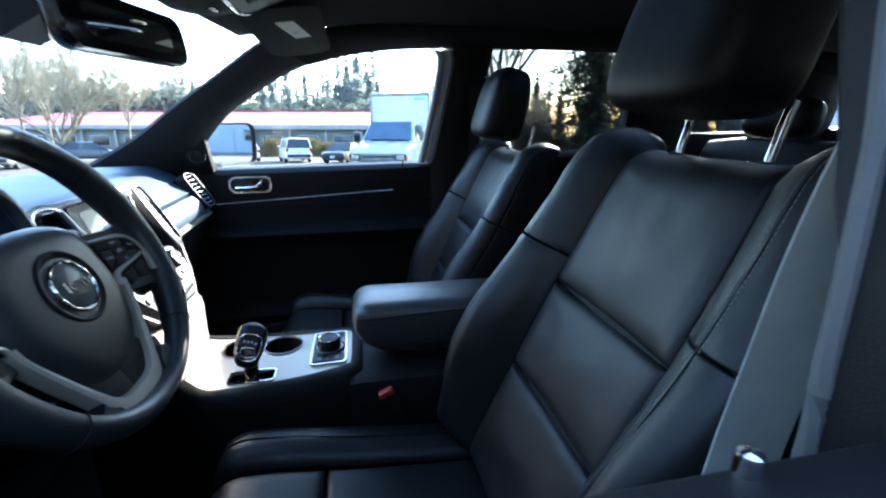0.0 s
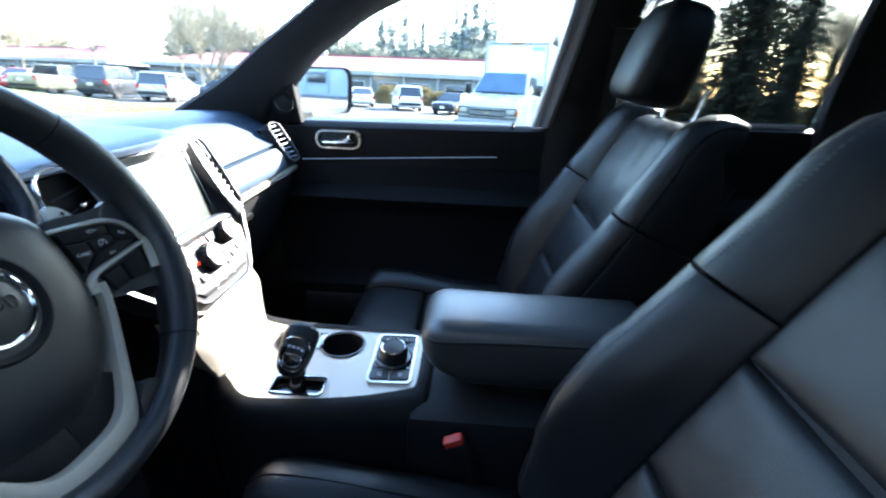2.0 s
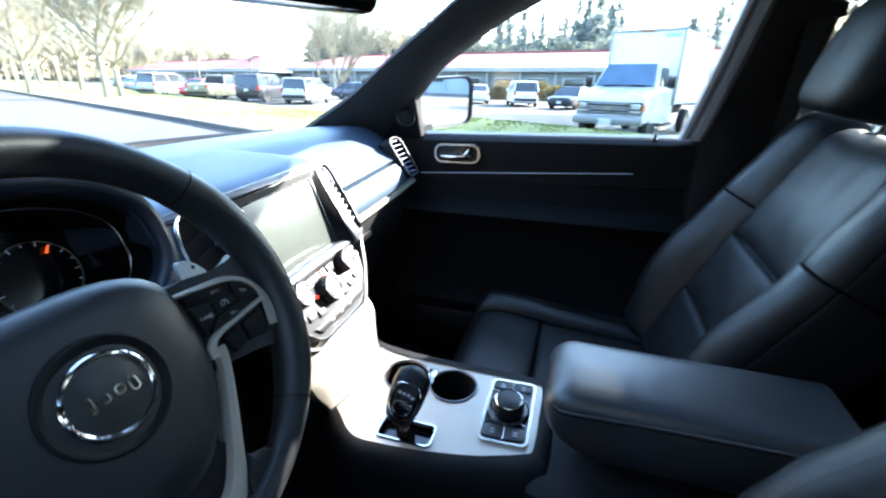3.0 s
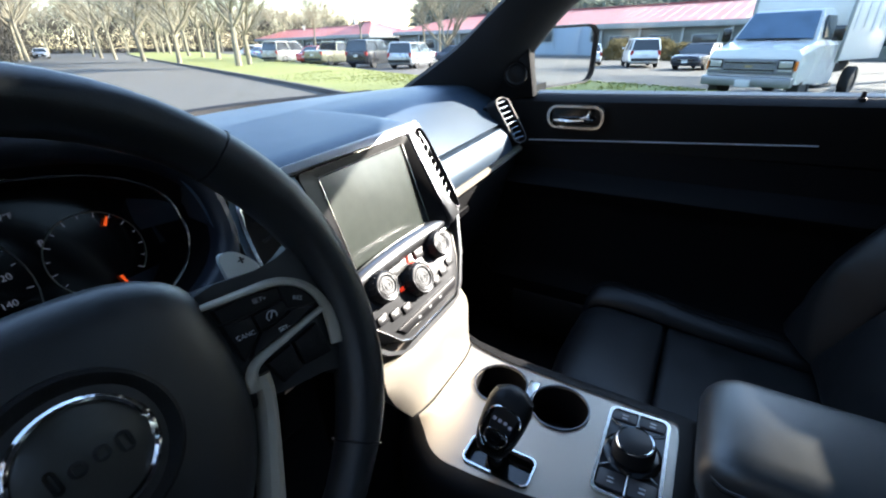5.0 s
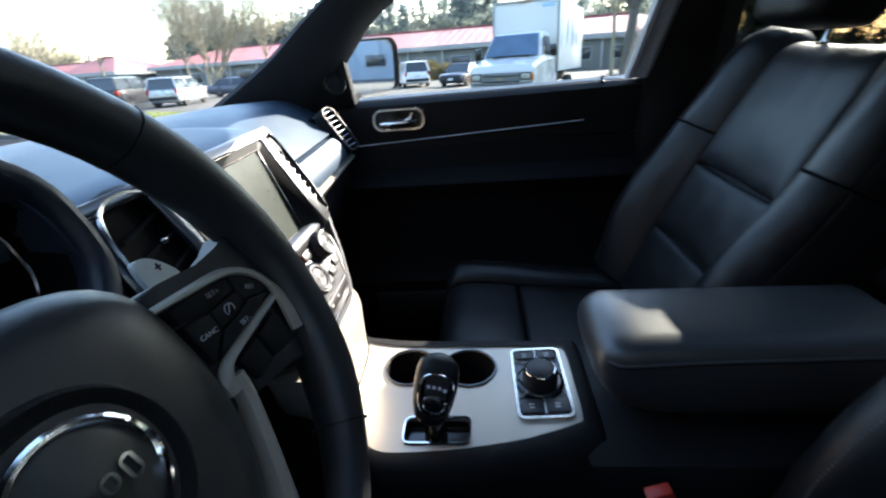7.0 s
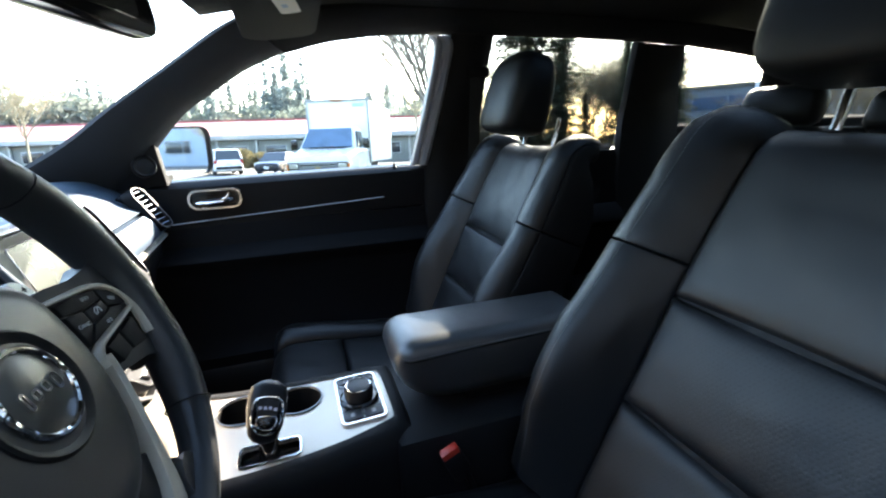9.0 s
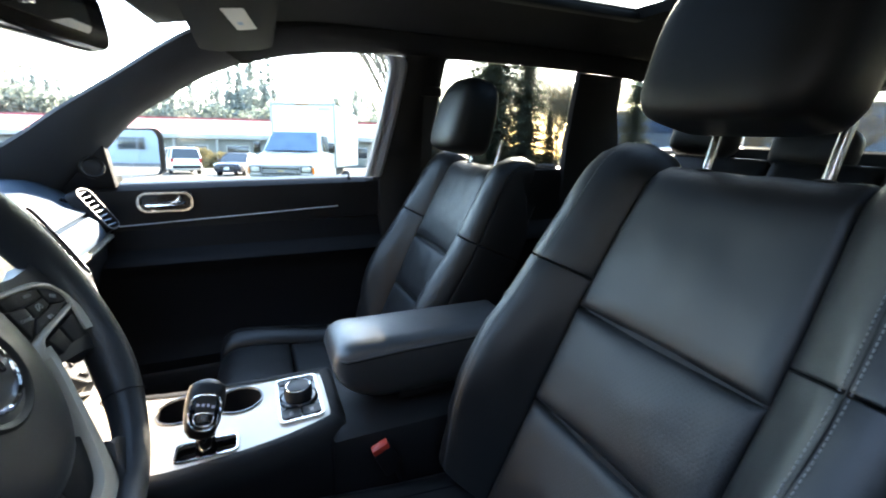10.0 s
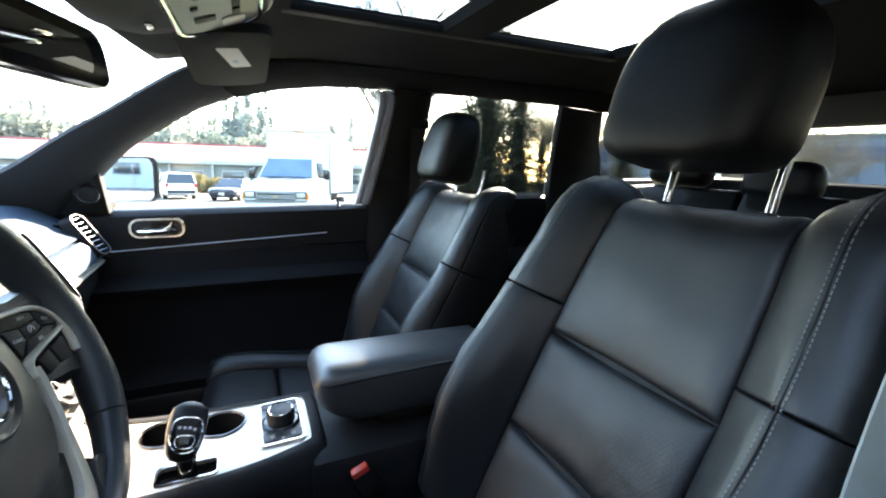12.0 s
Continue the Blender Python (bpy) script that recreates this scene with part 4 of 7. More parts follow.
for f, w, t in ((-0.16, 0.004, 0.003), (-0.12, 0.014, 0.010), (0.0, 0.021, 0.015), (0.25, 0.0255, 0.0175), (0.55, 0.0278, 0.018), (0.85, 0.0280, 0.018), (1.05, 0.0250, 0.016), (1.18, 0.013, 0.009), (1.22, 0.003, 0.002)):
    c = HA.lerp(HB, f)
    head.append([c + hs * (w * math.copysign(abs(math.cos(q)) ** 0.7, math.cos(q))) + hn * (t * math.copysign(abs(math.sin(q)) ** 0.7, math.sin(q))) for q in (math.pi * 2 * k / 24 for k in range(24))])
hd = part("grip", loft(head), LEATHER, shifter, "black leather grip")


def hf(u, v, d=0.0):
    return HA.lerp(HB, 0.42) + hs * u + hl * v + hn * (0.0168 + d)


def egg(w, h, cy=0.0, n=24):
    return [(w * math.copysign(abs(math.cos(q)) ** 0.75, math.cos(q)) * (1 + 0.12 * math.sin(q)), cy + h * math.copysign(abs(math.sin(q)) ** 0.75, math.sin(q))) for q in (math.pi * 2 * k / n for k in range(n))]


fc = part("face_panel", prism(egg(0.0200, 0.0245), hf, hn * -0.004, 0.001), PIANO, hd)
part("face_ring", tube([hf(u, v, 0.0005) for u, v in egg(0.0212, 0.0258)], 0.0015, 6, True), CHROME, hd, "bright chrome ring")
part("release_button", tube([hf(u, v, 0.002) for u, v in egg(0.0135, 0.0095, -0.0105)], 0.0012, 6, True), CHROME, fc)
part("release_pad", prism(egg(0.0125, 0.0085, -0.0105), lambda u, v: hf(u, v, 0.0015), hn * -0.002, 0.0006), PIANO, fc)
for k in range(4):
    part("gear_mark", prism(rounded(0.0042, 0.0042, 0.0008, 1, -0.0105 + 0.007 * k, 0.010 - 0.002 * (k > 2)), lambda u, v: hf(u, v, 0.0012), hn * -0.0006), DIAL_GLOW, fc)

# drive mode dial
mode = thing("mode_dial", (0.11, 0.04, 0.886), "square black drive mode panel with round dial and chrome frame", "control dial")


def md(u, v, d=0.0):
    return V(0.106 + u * 0.92 - v * 0.01, 0.037 + v * 0.95 + u * 0.04, 0.8868 + d)


part("mode_frame", ring_frame(rounded(0.084, 0.150, 0.012, 4), rounded(0.0755, 0.1415, 0.009, 4), lambda u, v: md(u, v, 0.004), (0, 0, -0.005)), DULL_CHROME, mode, "bright chrome frame")
mp = part("mode_panel", prism(rounded(0.076, 0.142, 0.009, 4), lambda u, v: md(u, v, 0.002), (0, 0, -0.003)), mat("gloss_mode_panel", (0.020, 0.021, 0.024), 0.16, 0.2), mode)
part("dial_base", disc(md(0, -0.003, 0.002), (0, 0, 1), [(0.0345, 0), (0.0345, 0.003), (0.031, 0.005), (0.029, 0.0055)], 32), PIANO, mode)
part("base_ring", tube([md(0.0335 * math.cos(q), -0.003 + 0.0335 * math.sin(q), 0.0055) for q in (math.pi * 2 * k / 36 for k in range(36))], 0.0010, 5, True), DULL_CHROME, mode)
for v0, v1 in ((0.046, 0.070), (-0.068, -0.036)):
    part("divider", tube([md(0, v0, 0.0045), md(0, v1, 0.0045)], 0.0010, 5), DULL_CHROME, mode)
for sg in (-1, 1):
    part("divider", tube([md(sg * 0.036, 0.046, 0.0045), md(sg * 0.020, 0.038, 0.0045)], 0.0010, 5), DULL_CHROME, mode)
    part("divider", tube([md(sg * 0.036, -0.036, 0.0045), md(sg * 0.020, -0.025, 0.0045)], 0.0010, 5), DULL_CHROME, mode)
dk = part("dial_knob", disc(md(0, -0.003, 0.006), (0, 0, 1), [(0.0255, 0), (0.025, 0.018), (0.0235, 0.0215), (0.020, 0.023), (0.001, 0.0235)], 30), KNOB, mode, "matt black round dial")
part("dial_ring", tube([md(0.0232 * math.cos(q), -0.003 + 0.0232 * math.sin(q), 0.028) for q in (math.pi * 2 * k / 30 for k in range(30))], 0.0013, 5, True), CHROME, dk)
for u, v, w, h in ((-0.019, 0.058, 0.033, 0.018), (0.019, 0.058, 0.033, 0.018), (-0.019, -0.052, 0.033, 0.026), (0.019, -0.052, 0.033, 0.026)):
    b = part("button", prism(rounded(w, h, 0.003, 2, u, v), lambda a, c: md(a, c, 0.0045), (0, 0, -0.003), 0.001), MODE_KEY, mp)
    part("symbol", prism(rounded(0.008, 0.0022, 0.0005, 1, u, v + 0.002), lambda a, c: md(a, c, 0.005), (0, 0, -0.0005)), WHITE_INK, b)
    part("symbol", prism(rounded(0.008, 0.0022, 0.0005, 1, u, v - 0.004), lambda a, c: md(a, c, 0.005), (0, 0, -0.0005)), WHITE_INK, b)

# arm rest lid
arm = thing("arm_rest", (0.33, 0.035, 0.88), "padded black leather centre arm rest with pale stitching", "arm rest")
rings = []
for k in range(21):
    f = (k / 20) ** 1.5
    x = 0.162 + 0.36 * f
    e = min(1.0, math.sqrt(max(0.0, 1 - max(0, 1 - f / 0.12) ** 2)) * 0.94 + 0.06)
    low = min(1.0, math.sqrt(max(0.0, 1 - max(0, 1 - f / 0.30) ** 2)))
    zt, zb = 0.985 + 0.034 * e - 0.004 * f, 0.975 - 0.082 * low
    w = 0.078 * (0.62 + 0.38 * e)
    sec = []
    for q in (math.pi * 2 * i / 32 for i in range(32)):
        c, sn = math.cos(q), math.sin(q)
        tuck = 1 - 0.20 * max(0.0, -sn) ** 2
        sec.append((x, 0.022 + w * tuck * math.copysign(abs(c) ** 0.36, c), (zt + zb) / 2 + (zt - zb) / 2 * math.copysign(abs(sn) ** 0.62, sn)))
    rings.append(sec)
part("pad", loft(rings), ARM_LEATHER, arm)
for dz in (0.0, -0.0045):
    seam = [(0.1645, 0.01, 0.9935 + dz), (0.1670, -0.030, 0.9935 + dz), (0.179, -0.0490, 0.994 + dz), (0.20, -0.0555, 0.9955 + dz), (0.30, -0.0558, 1.0 + dz), (0.50, -0.0555, 1.003 + dz)]
    part("stitching" if dz == 0 else "seam", tube(smooth_path(seam, 6), 0.0008 if dz == 0 else 0.0013, 5), STITCH if dz == 0 else BLACK, arm)
part("hinge_block", boxed((0.405, 0.040, 0.895), (0.25, 0.155, 0.03), 0.012), BLACK, arm)
part("sun_sensor", disc((-0.93, 0.19, 1.214), (0, 0, 1), [(0.014, 0), (0.013, 0.008), (0.008, 0.013), (0.001, 0.0145)], 16), PIANO, dash, "small black sensor dome")


# ---- steering wheel ----
wheel = thing("steering_wheel", (-0.112, -0.37, 1.213), "black leather steering wheel with satin spokes and round chrome badge", "steering wheel")
WC, WN, WU = V(-0.112, -0.37, 1.213), V(0.917, 0, 0.399), V(-0.399, 0, 0.917)


def wp(u, v, d=0.0):
    return WC + V(0, 1, 0) * u + WU * v + WN * d


def kp(u, v, d=0.0):
    """The spokes rise a little from the hub towards the rim."""
    return wp(u, v, d - 0.0165 + 0.2 * (abs(u) - 0.085))


RC, RN, RU = V(-0.1205, -0.357, 1.2155), V(0.927, 0, 0.375), V(-0.375, 0, 0.927)
RIM_R = 0.1665


def rim_point(q, out=0.0, d=0.0):
    return RC + (V(0, 1, 0) * math.cos(q) + RU * math.sin(q)) * (RIM_R + out) + RN * d


rim = []
for k in range(72):
    q = math.pi * 2 * k / 72
    fat = 0.0168 + 0.0020 * math.exp(-((math.cos(q) ** 2 - 0.75) / 0.25) ** 2) - 0.0042 * max(0.0, -math.sin(q)) ** 3
    rim.append([rim_point(q, fat * math.cos(a), fat * 1.12 * math.sin(a)) for a in (math.pi * 2 * i / 16 for i in range(16))])
rm = part("rim", loft(rim, False, True, None, True), WHEEL_LEATHER, wheel, "grained black leather rim")
for a in (42, -44, 138, 224):
    part("rim_seam", tube([rim_point(radians(a), 0.0178 * math.cos(q), 0.0198 * math.sin(q)) for q in (math.pi * 2 * i / 16 for i in range(16))], 0.0009, 4, True), BLACK, rm)
HUB = [(0.0, 0.076), (0.055, 0.071), (0.086, 0.053), (0.094, 0.022), (0.092, -0.022), (0.076, -0.066), (0.045, -0.100), (0.0, -0.110)]
hub_out = smooth_path([(u + 0.002, v, 0) for u, v in HUB] + [(-u + 0.002, v, 0) for u, v in HUB[-2:0:-1]], 3, True)
hub = [[wp(p.x * f, p.y * f, d) for p in hub_out] for f, d in ((0.95, -0.070), (0.985, -0.045), (1.0, -0.033), (0.985, -0.023), (0.94, -0.0155), (0.86, -0.0100), (0.74, -0.0060), (0.6, -0.0040), (0.3, -0.0028), (0.02, -0.0026))]
hb = part("airbag_cover", loft(hub), WHEEL_LEATHER, wheel, "grained black airbag cover")
part("badge_recess", disc(wp(0.006, 0.0, -0.0048), WN, [(0.043, 0.000), (0.0425, 0.0030), (0.0405, 0.0042), (0.038, 0.0036), (0.036, 0.0018), (0.032, 0.0012), (0.001, 0.0012)], 40), BLACK, hb)
part("badge_ring", tube([wp(0.006 + 0.0285 * math.cos(q), 0.0285 * math.sin(q), -0.0012) for q in (math.pi * 2 * k / 40 for k in range(40))], 0.0022, 8, True), CHROME, hb, "polished chrome badge ring")
bd = part("badge_disc", disc(wp(0.006, 0.0, -0.0040), WN, [(0.028, 0), (0.028, 0.0015), (0.026, 0.0028), (0.001, 0.0034)], 40), mat("dark_satin_badge", (0.060, 0.061, 0.058), 0.34, 0.4), hb, "dark satin badge disc")
# brand mark drawn as four plain raised shapes
for k, (w, h) in enumerate(((0.0045, 0.0125), (0.0075, 0.0080), (0.0075, 0.0080), (0.0070, 0.0115))):
    u, c0 = (-0.0135, -0.0045, 0.0055, 0.0150)[k] + 0.006, (0.001, 0, 0, -0.0018)[k]
    bar = rounded(w, h, min(w, h) * 0.49, 5, u, c0)
    hole = rounded(max(0.0012, w - 0.0036), max(0.0012, h - 0.0036), 0.0005, 5, u, c0)
    part("badge_bar", ring_frame(bar, hole, lambda a, c: wp(a, c, 0.0007), WN * -0.0014), CHROME, bd)
ARM = [(0.080, 0.046), (0.104, 0.0435), (0.128, 0.0395), (0.146, 0.0365), (0.156, 0.0390), (0.166, 0.0440), (0.172, 0.0), (0.168, -0.052), (0.152, -0.062), (0.140, -0.046), (0.116, -0.041), (0.086, -0.042)]
PADS = [[(0.0930, 0.0300), (0.1130, 0.0275), (0.1335, 0.0235), (0.1325, 0.0145), (0.1120, 0.0155), (0.0940, 0.0200)], [(0.1350, 0.0230), (0.1460, 0.0165), (0.1525, 0.0070), (0.1535, -0.0010), (0.1440, 0.0020), (0.1345, 0.0060), (0.1340, 0.0140)],
        [(0.1120, 0.0142), (0.1325, 0.0132), (0.1335, 0.0055), (0.1260, 0.0020), (0.1115, 0.0030)], [(0.0935, 0.0185), (0.1105, 0.0142), (0.1100, 0.0020), (0.0945, -0.0095)], [(0.1115, 0.0018), (0.1260, 0.0008), (0.1345, 0.0045), (0.1515, -0.0022), (0.1300, -0.0062), (0.0985, -0.0100)],
        [(0.1050, -0.0185), (0.1235, -0.0165), (0.1235, -0.0345), (0.1090, -0.0365)], [(0.1265, -0.0165), (0.1460, -0.0135), (0.1460, -0.0380), (0.1265, -0.0350)]]
for sg in (1, -1):
    sp = part("spoke", prism([(u * sg, v) for u, v in ARM], lambda u, v: kp(u, v, -0.004), WN * -0.026, 0.004), WHEEL_LEATHER, wheel, "black spoke with switches")
    line = smooth_path([(0.088, 0.0345, 0), (0.112, 0.0310, 0), (0.136, 0.0262, 0), (0.1515, 0.0140, 0), (0.1580, -0.003, 0), (0.1570, -0.019, 0), (0.1530, -0.035, 0)], 4)
    part("spoke_trim", tube([kp(p.x * sg, p.y, 0.0) for p in line], [0.0030 + 0.0016 * min(1, i / 8) for i in range(len(line))], 8, False, 0.6), WHEEL_TRIM, sp, "satin silver spoke edge")
    under_line = smooth_path([(0.1560, -0.0065, 0), (0.1270, -0.0098, 0), (0.1020, -0.0135, 0), (0.0935, -0.0200, 0), (0.0915, -0.030, 0)], 4)
    part("lower_edge", tube([kp(p.x * sg, p.y, 0.0) for p in under_line], [0.0030 + 0.0016 * min(1, i / 10) for i in range(len(under_line))], 8, False, 0.6), WHEEL_TRIM, sp, "satin silver spoke edge")
    # broad satin blade from the spoke down and round under the hub
    far = smooth_path([(0.1010, -0.024, 0), (0.0975, -0.038, 0), (0.0850, -0.067, 0), (0.0660, -0.106, 0), (0.0530, -0.132, 0), (0.0410, -0.146, 0), (0.0220, -0.151, 0), (0.0, -0.152, 0)], 4)
    near = smooth_path([(0.0890, -0.022, 0), (0.0870, -0.037, 0), (0.0745, -0.063, 0), (0.0545, -0.099, 0), (0.0400, -0.119, 0), (0.0290, -0.127, 0), (0.0160, -0.130, 0), (0.0, -0.1305, 0)], 4)
    rings = []
    for a, b in zip(near, far):
        c = a.lerp(b, 0.55)
        rings.append([wp(0.004 + p.x * sg, p.y, d - 0.012) for p, d in ((a, -0.006), (a.lerp(b, 0.15), -0.0005), (c, 0.0015), (a.lerp(b, 0.9), 0.0), (b, -0.003), (b, -0.016), (a, -0.016))])
    part("lower_trim", loft(rings), WHEEL_TRIM, sp, "broad satin silver lower spoke")
    part("lower_lip", prism([(0.004 + u * sg, v) for u, v in ((0.0, -0.098), (0.050, -0.090), (0.060, -0.098), (0.046, -0.120), (0.030, -0.131), (0.0, -0.134))], lambda u, v: wp(u, v, -0.019), WN * -0.016, 0.002), BLACK, wheel)
    part("rim_flap", prism([(0.004 + u * sg, v) for u, v in ((0.062, -0.114), (0.054, -0.133), (0.041, -0.147), (0.044, -0.160), (0.078, -0.146), (0.094, -0.134), (0.080, -0.128), (0.070, -0.124))], lambda u, v: wp(u, v, -0.008), WN * -0.018, 0.004), WHEEL_LEATHER, wheel, "leather flap where the lower spoke meets the rim")
    for kk in PADS:
        part("switch", prism([(u * sg, v) for u, v in kk], lambda u, v: kp(u, v, 0.0015), WN * -0.008, 0.0010), BLACK, sp)
    if sg > 0:
        wf = basis(kp(0.12, 0.0, 0.0019), kp(0.13, 0, 0) - kp(0.11, 0, 0), WU)
        for word, u, v, r in (("SET+", 0.1195, 0.0215, -12), ("RES", 0.1425, 0.0095, -32), ("CANC", 0.1015, 0.0055, -10), ("SET-", 0.1250, -0.0040, -8)):
            lettering("switch_text", word, 0.0043, wf @ Matrix.Translation((u - 0.12, v, 0)) @ Matrix.Rotation(radians(r), 4, "Z"), WHITE_INK, sp, 0.0002)
        part("switch_symbol", tube([kp(0.1215 + 0.0034 * math.cos(q), 0.0080 + 0.0034 * math.sin(q), 0.0019) for q in (radians(a) for a in range(-40, 221, 20))], 0.00045, 4), WHITE_INK, sp)
        part("switch_symbol", tube([kp(0.1200, 0.0065, 0.0019), kp(0.1235, 0.011, 0.0019)], 0.00045, 4), WHITE_INK, sp)
    pd = smooth_path([(0.1285, 0.041, 0), (0.1300, 0.0560, 0), (0.1365, 0.0570, 0), (0.1440, 0.0535, 0), (0.1510, 0.0450, 0), (0.1560, 0.0340, 0), (0.150, 0.025, 0), (0.130, 0.027, 0)], 4, True)
    pl = part("shift_paddle", prism([(p.x * sg, p.y) for p in pd], lambda u, v: wp(u, v, -0.050), WN * -0.004, 0.0012), PADDLE, wheel, "satin metal shift paddle", 15)
    for dx, dy in ((0.0026, 0.0006), (0.0006, 0.0026)) if sg > 0 else ((0.0026, 0.0006),):
        part("paddle_mark", prism([(0.144 * sg - dx, 0.047 - dy), (0.144 * sg + dx, 0.047 - dy), (0.144 * sg + dx, 0.047 + dy), (0.144 * sg - dx, 0.047 + dy)], lambda u, v: wp(u, v, -0.0493), WN * -0.001), BLACK, pl)
part("column", loft([[wp(0.055 * f * math.cos(q), -0.01 + 0.05 * f * math.sin(q), d) for q in (math.pi * 2 * k / 20 for k in range(20))] for f, d in ((0.95, -0.03), (1.15, -0.06), (1.25, -0.16), (1.2, -0.22))]), BLACK, wheel)
part("stalk", tube(smooth_path([wp(-0.05, 0.02, -0.06), wp(-0.12, 0.03, -0.055), wp(-0.20, 0.035, -0.05)], 4), 0.008, 8), BLACK, wheel)


# ---- seats ----
def back_path(sv):
    """Centre line of the backrest: place, up and forward ways; it curls over at the top."""
    up, fw = V(0.425, 0, 0.905), V(-0.905, 0, 0.425)
    o = V(0.359, 0, 0.80)
    if sv < 0.555:
        bend = -0.012 * math.sin(max(0, sv) / 0.555 * math.pi)
        return o + up * sv - fw * bend * 0.3, up, fw
    a = (sv - 0.555) / 0.060
    return o + up * 0.555 + (up * math.sin(a) - fw * (1 - math.cos(a))) * 0.060, up * math.cos(a) - fw * math.sin(a), fw * math.cos(a) + up * math.sin(a)


def narrow(sv):
    return 1.0 - 0.11 * max(0.0, (sv - 0.35) / 0.27) ** 1.5


def seat(name, label, drop=0.0, sewn=True, plump=True):
    """drop lowers the seams of the back panels; sewn adds the pale twin stitching; plump swells the bolsters."""
    ob = thing(name, (0.2, 0, 0.46), label, "car seat", "front seats")

    def panel(s0, s1):
        def f(a, b):
            sv = s0 + (s1 - s0) * b
            c, up, fw = back_path(sv)
            y = (2 * a - 1) * 0.139 * narrow(sv)
            return c + V(0, y, 0) - fw * 0.010 * (1 - (y / 0.14) ** 2)
        return f

    for nm, s0, s1, m, pf in (("upper_panel", 0.357 - drop, 0.640, LEATHER, 0.012), ("middle_panel", 0.195 - drop, 0.355 - drop, LEATHER_P, 0.012), ("lower_panel", 0.0, 0.193 - drop, LEATHER_P, 0.012)):
        part(nm, cushion(panel(s0, s1), 14, 14, (0.27, s1 - s0), pf, 0.011, 0.03, 0.0035), m, ob, "perforated leather panel" if m is LEATHER_P else "smooth leather panel")
    for sg in (-1, 1):
        def bol(s0, s1, sg=sg):
            def f(a, b):
                sv = s0 + (s1 - s0) * b
                c, up, fw = back_path(min(sv, 0.655))
                k = narrow(sv)
                if plump:
                    tall = (0.060 if sg > 0 else 0.062) + (0.024 if sg > 0 else 0.016) * math.exp(-((sv - 0.20) / 0.14) ** 2) - 0.032 * max(0.0, (sv - 0.22) / 0.4)
                else:
                    tall = 0.059 + 0.013 * math.exp(-((sv - 0.21) / 0.11) ** 2) - 0.034 * max(0.0, (sv - 0.22) / 0.4)
                tall -= 0.020 * max(0.0, (0.12 - sv) / 0.12)
                prof = [(0.139 * k, -0.006), (0.156 * k, 0.30 * tall), (0.178 * k, 0.70 * tall), (0.197 * k + 0.004, 0.98 * tall), (0.222 * k + 0.007, tall), (0.247 * k + 0.008, 0.60 * tall), (0.258 * k + 0.008, -0.03), (0.256 * k + 0.008, -0.105)]
                t = a * 7
                i = min(6, int(t))
                curl = 1 - 0.72 * max(0.0, min(1.0, (sv - 0.47) / 0.13))
                pts = [Vector((p[0], p[1] * (curl if p[1] < -0.01 else 1), 0)) for p in prof]
                p0, p1, p2, p3 = pts[max(0, i - 1)], pts[i], pts[i + 1], pts[min(7, i + 2)]
                u = t - i
                q = 0.5 * (2 * p1 + (p2 - p0) * u + (2 * p0 - 5 * p1 + 4 * p2 - p3) * u * u + (3 * p1 - p0 - 3 * p2 + p3) * u ** 3)
                lift = up * 0.014 * max(0.0, min(1.0, (sv - 0.5) / 0.1)) * (0.3 + 0.7 * math.sin(min(1.0, a * 1.3) * math.pi))
                return c + V(0, sg * q.x, 0) + fw * q.y + lift
            return (lambda a, b: f(a, b)) if sg > 0 else (lambda a, b: f(1 - a, b))
        for nm, s0, s1 in (("upper_bolster", 0.402, 0.645), ("lower_bolster", 0.0, 0.400)):
            fn = bol(s0, s1)
            face = (lambda a, b, fn=fn: fn(0.76 * a, b)) if sg > 0 else (lambda a, b, fn=fn: fn(0.24 + 0.76 * a, b))
            flank = (lambda a, b, fn=fn: fn(0.76 + 0.24 * a, b)) if sg > 0 else (lambda a, b, fn=fn: fn(0.24 * a, b))
            part(nm, cushion(face, 20, 12, (0.19, s1 - s0), 0.0, 0.003, 0.02, 0.003), LEATHER, ob)
            # outer flank split off in BLACK, so its shade is in the colour
            part("shaded_flank", cushion(flank, 6, 12, (0.10, s1 - s0), 0.0, 0.004, 0.01, 0.001), BLACK, ob, "bolster flank, its shade put in as black plastic")
        st_f = bol(0.0, 0.640)
        for off in (0.420, 0.466):
            dash_line = bmesh.new()
            n = 116
            for k in range(n):
                b0, b1 = k / n + 0.004, (k + 0.62) / n + 0.004
                aa = off if sg > 0 else 1 - off
                p, q = st_f(aa, b0), st_f(aa, min(b1, 1))
                tan_u = (st_f(aa + 0.01, b0) - st_f(aa - 0.01, b0)).cross(q - p).normalized()
                tube([p - tan_u * 0.0012, q - tan_u * 0.0012], 0.00065, 4, False, 1.0, dash_line)
            if sewn and (sg < 0 or off > 0.45):
                part("stitching", dash_line, STITCH, ob, "pale twin stitching" if sg < 0 else "dark grey seam stitching")
            else:
                dash_line.free()
        if sewn and sg < 0:
            groove = [st_f(1 - 0.443, k / 40) for k in range(41)]
            part("seam", tube(groove, 0.0011, 5), BLACK, ob, "dark seam between the stitches")
    # back shell
    rings = []
    for k in range(12):
        sv = 0.66 * k / 11
        c, up, fw = back_path(min(sv, 0.60))
        w, t = 0.256 * narrow(sv) + 0.006, 0.054
        c = c - fw * 0.066
        if k > 9:
            w, t = w * 0.96, t * (0.8 if k == 10 else 0.4)
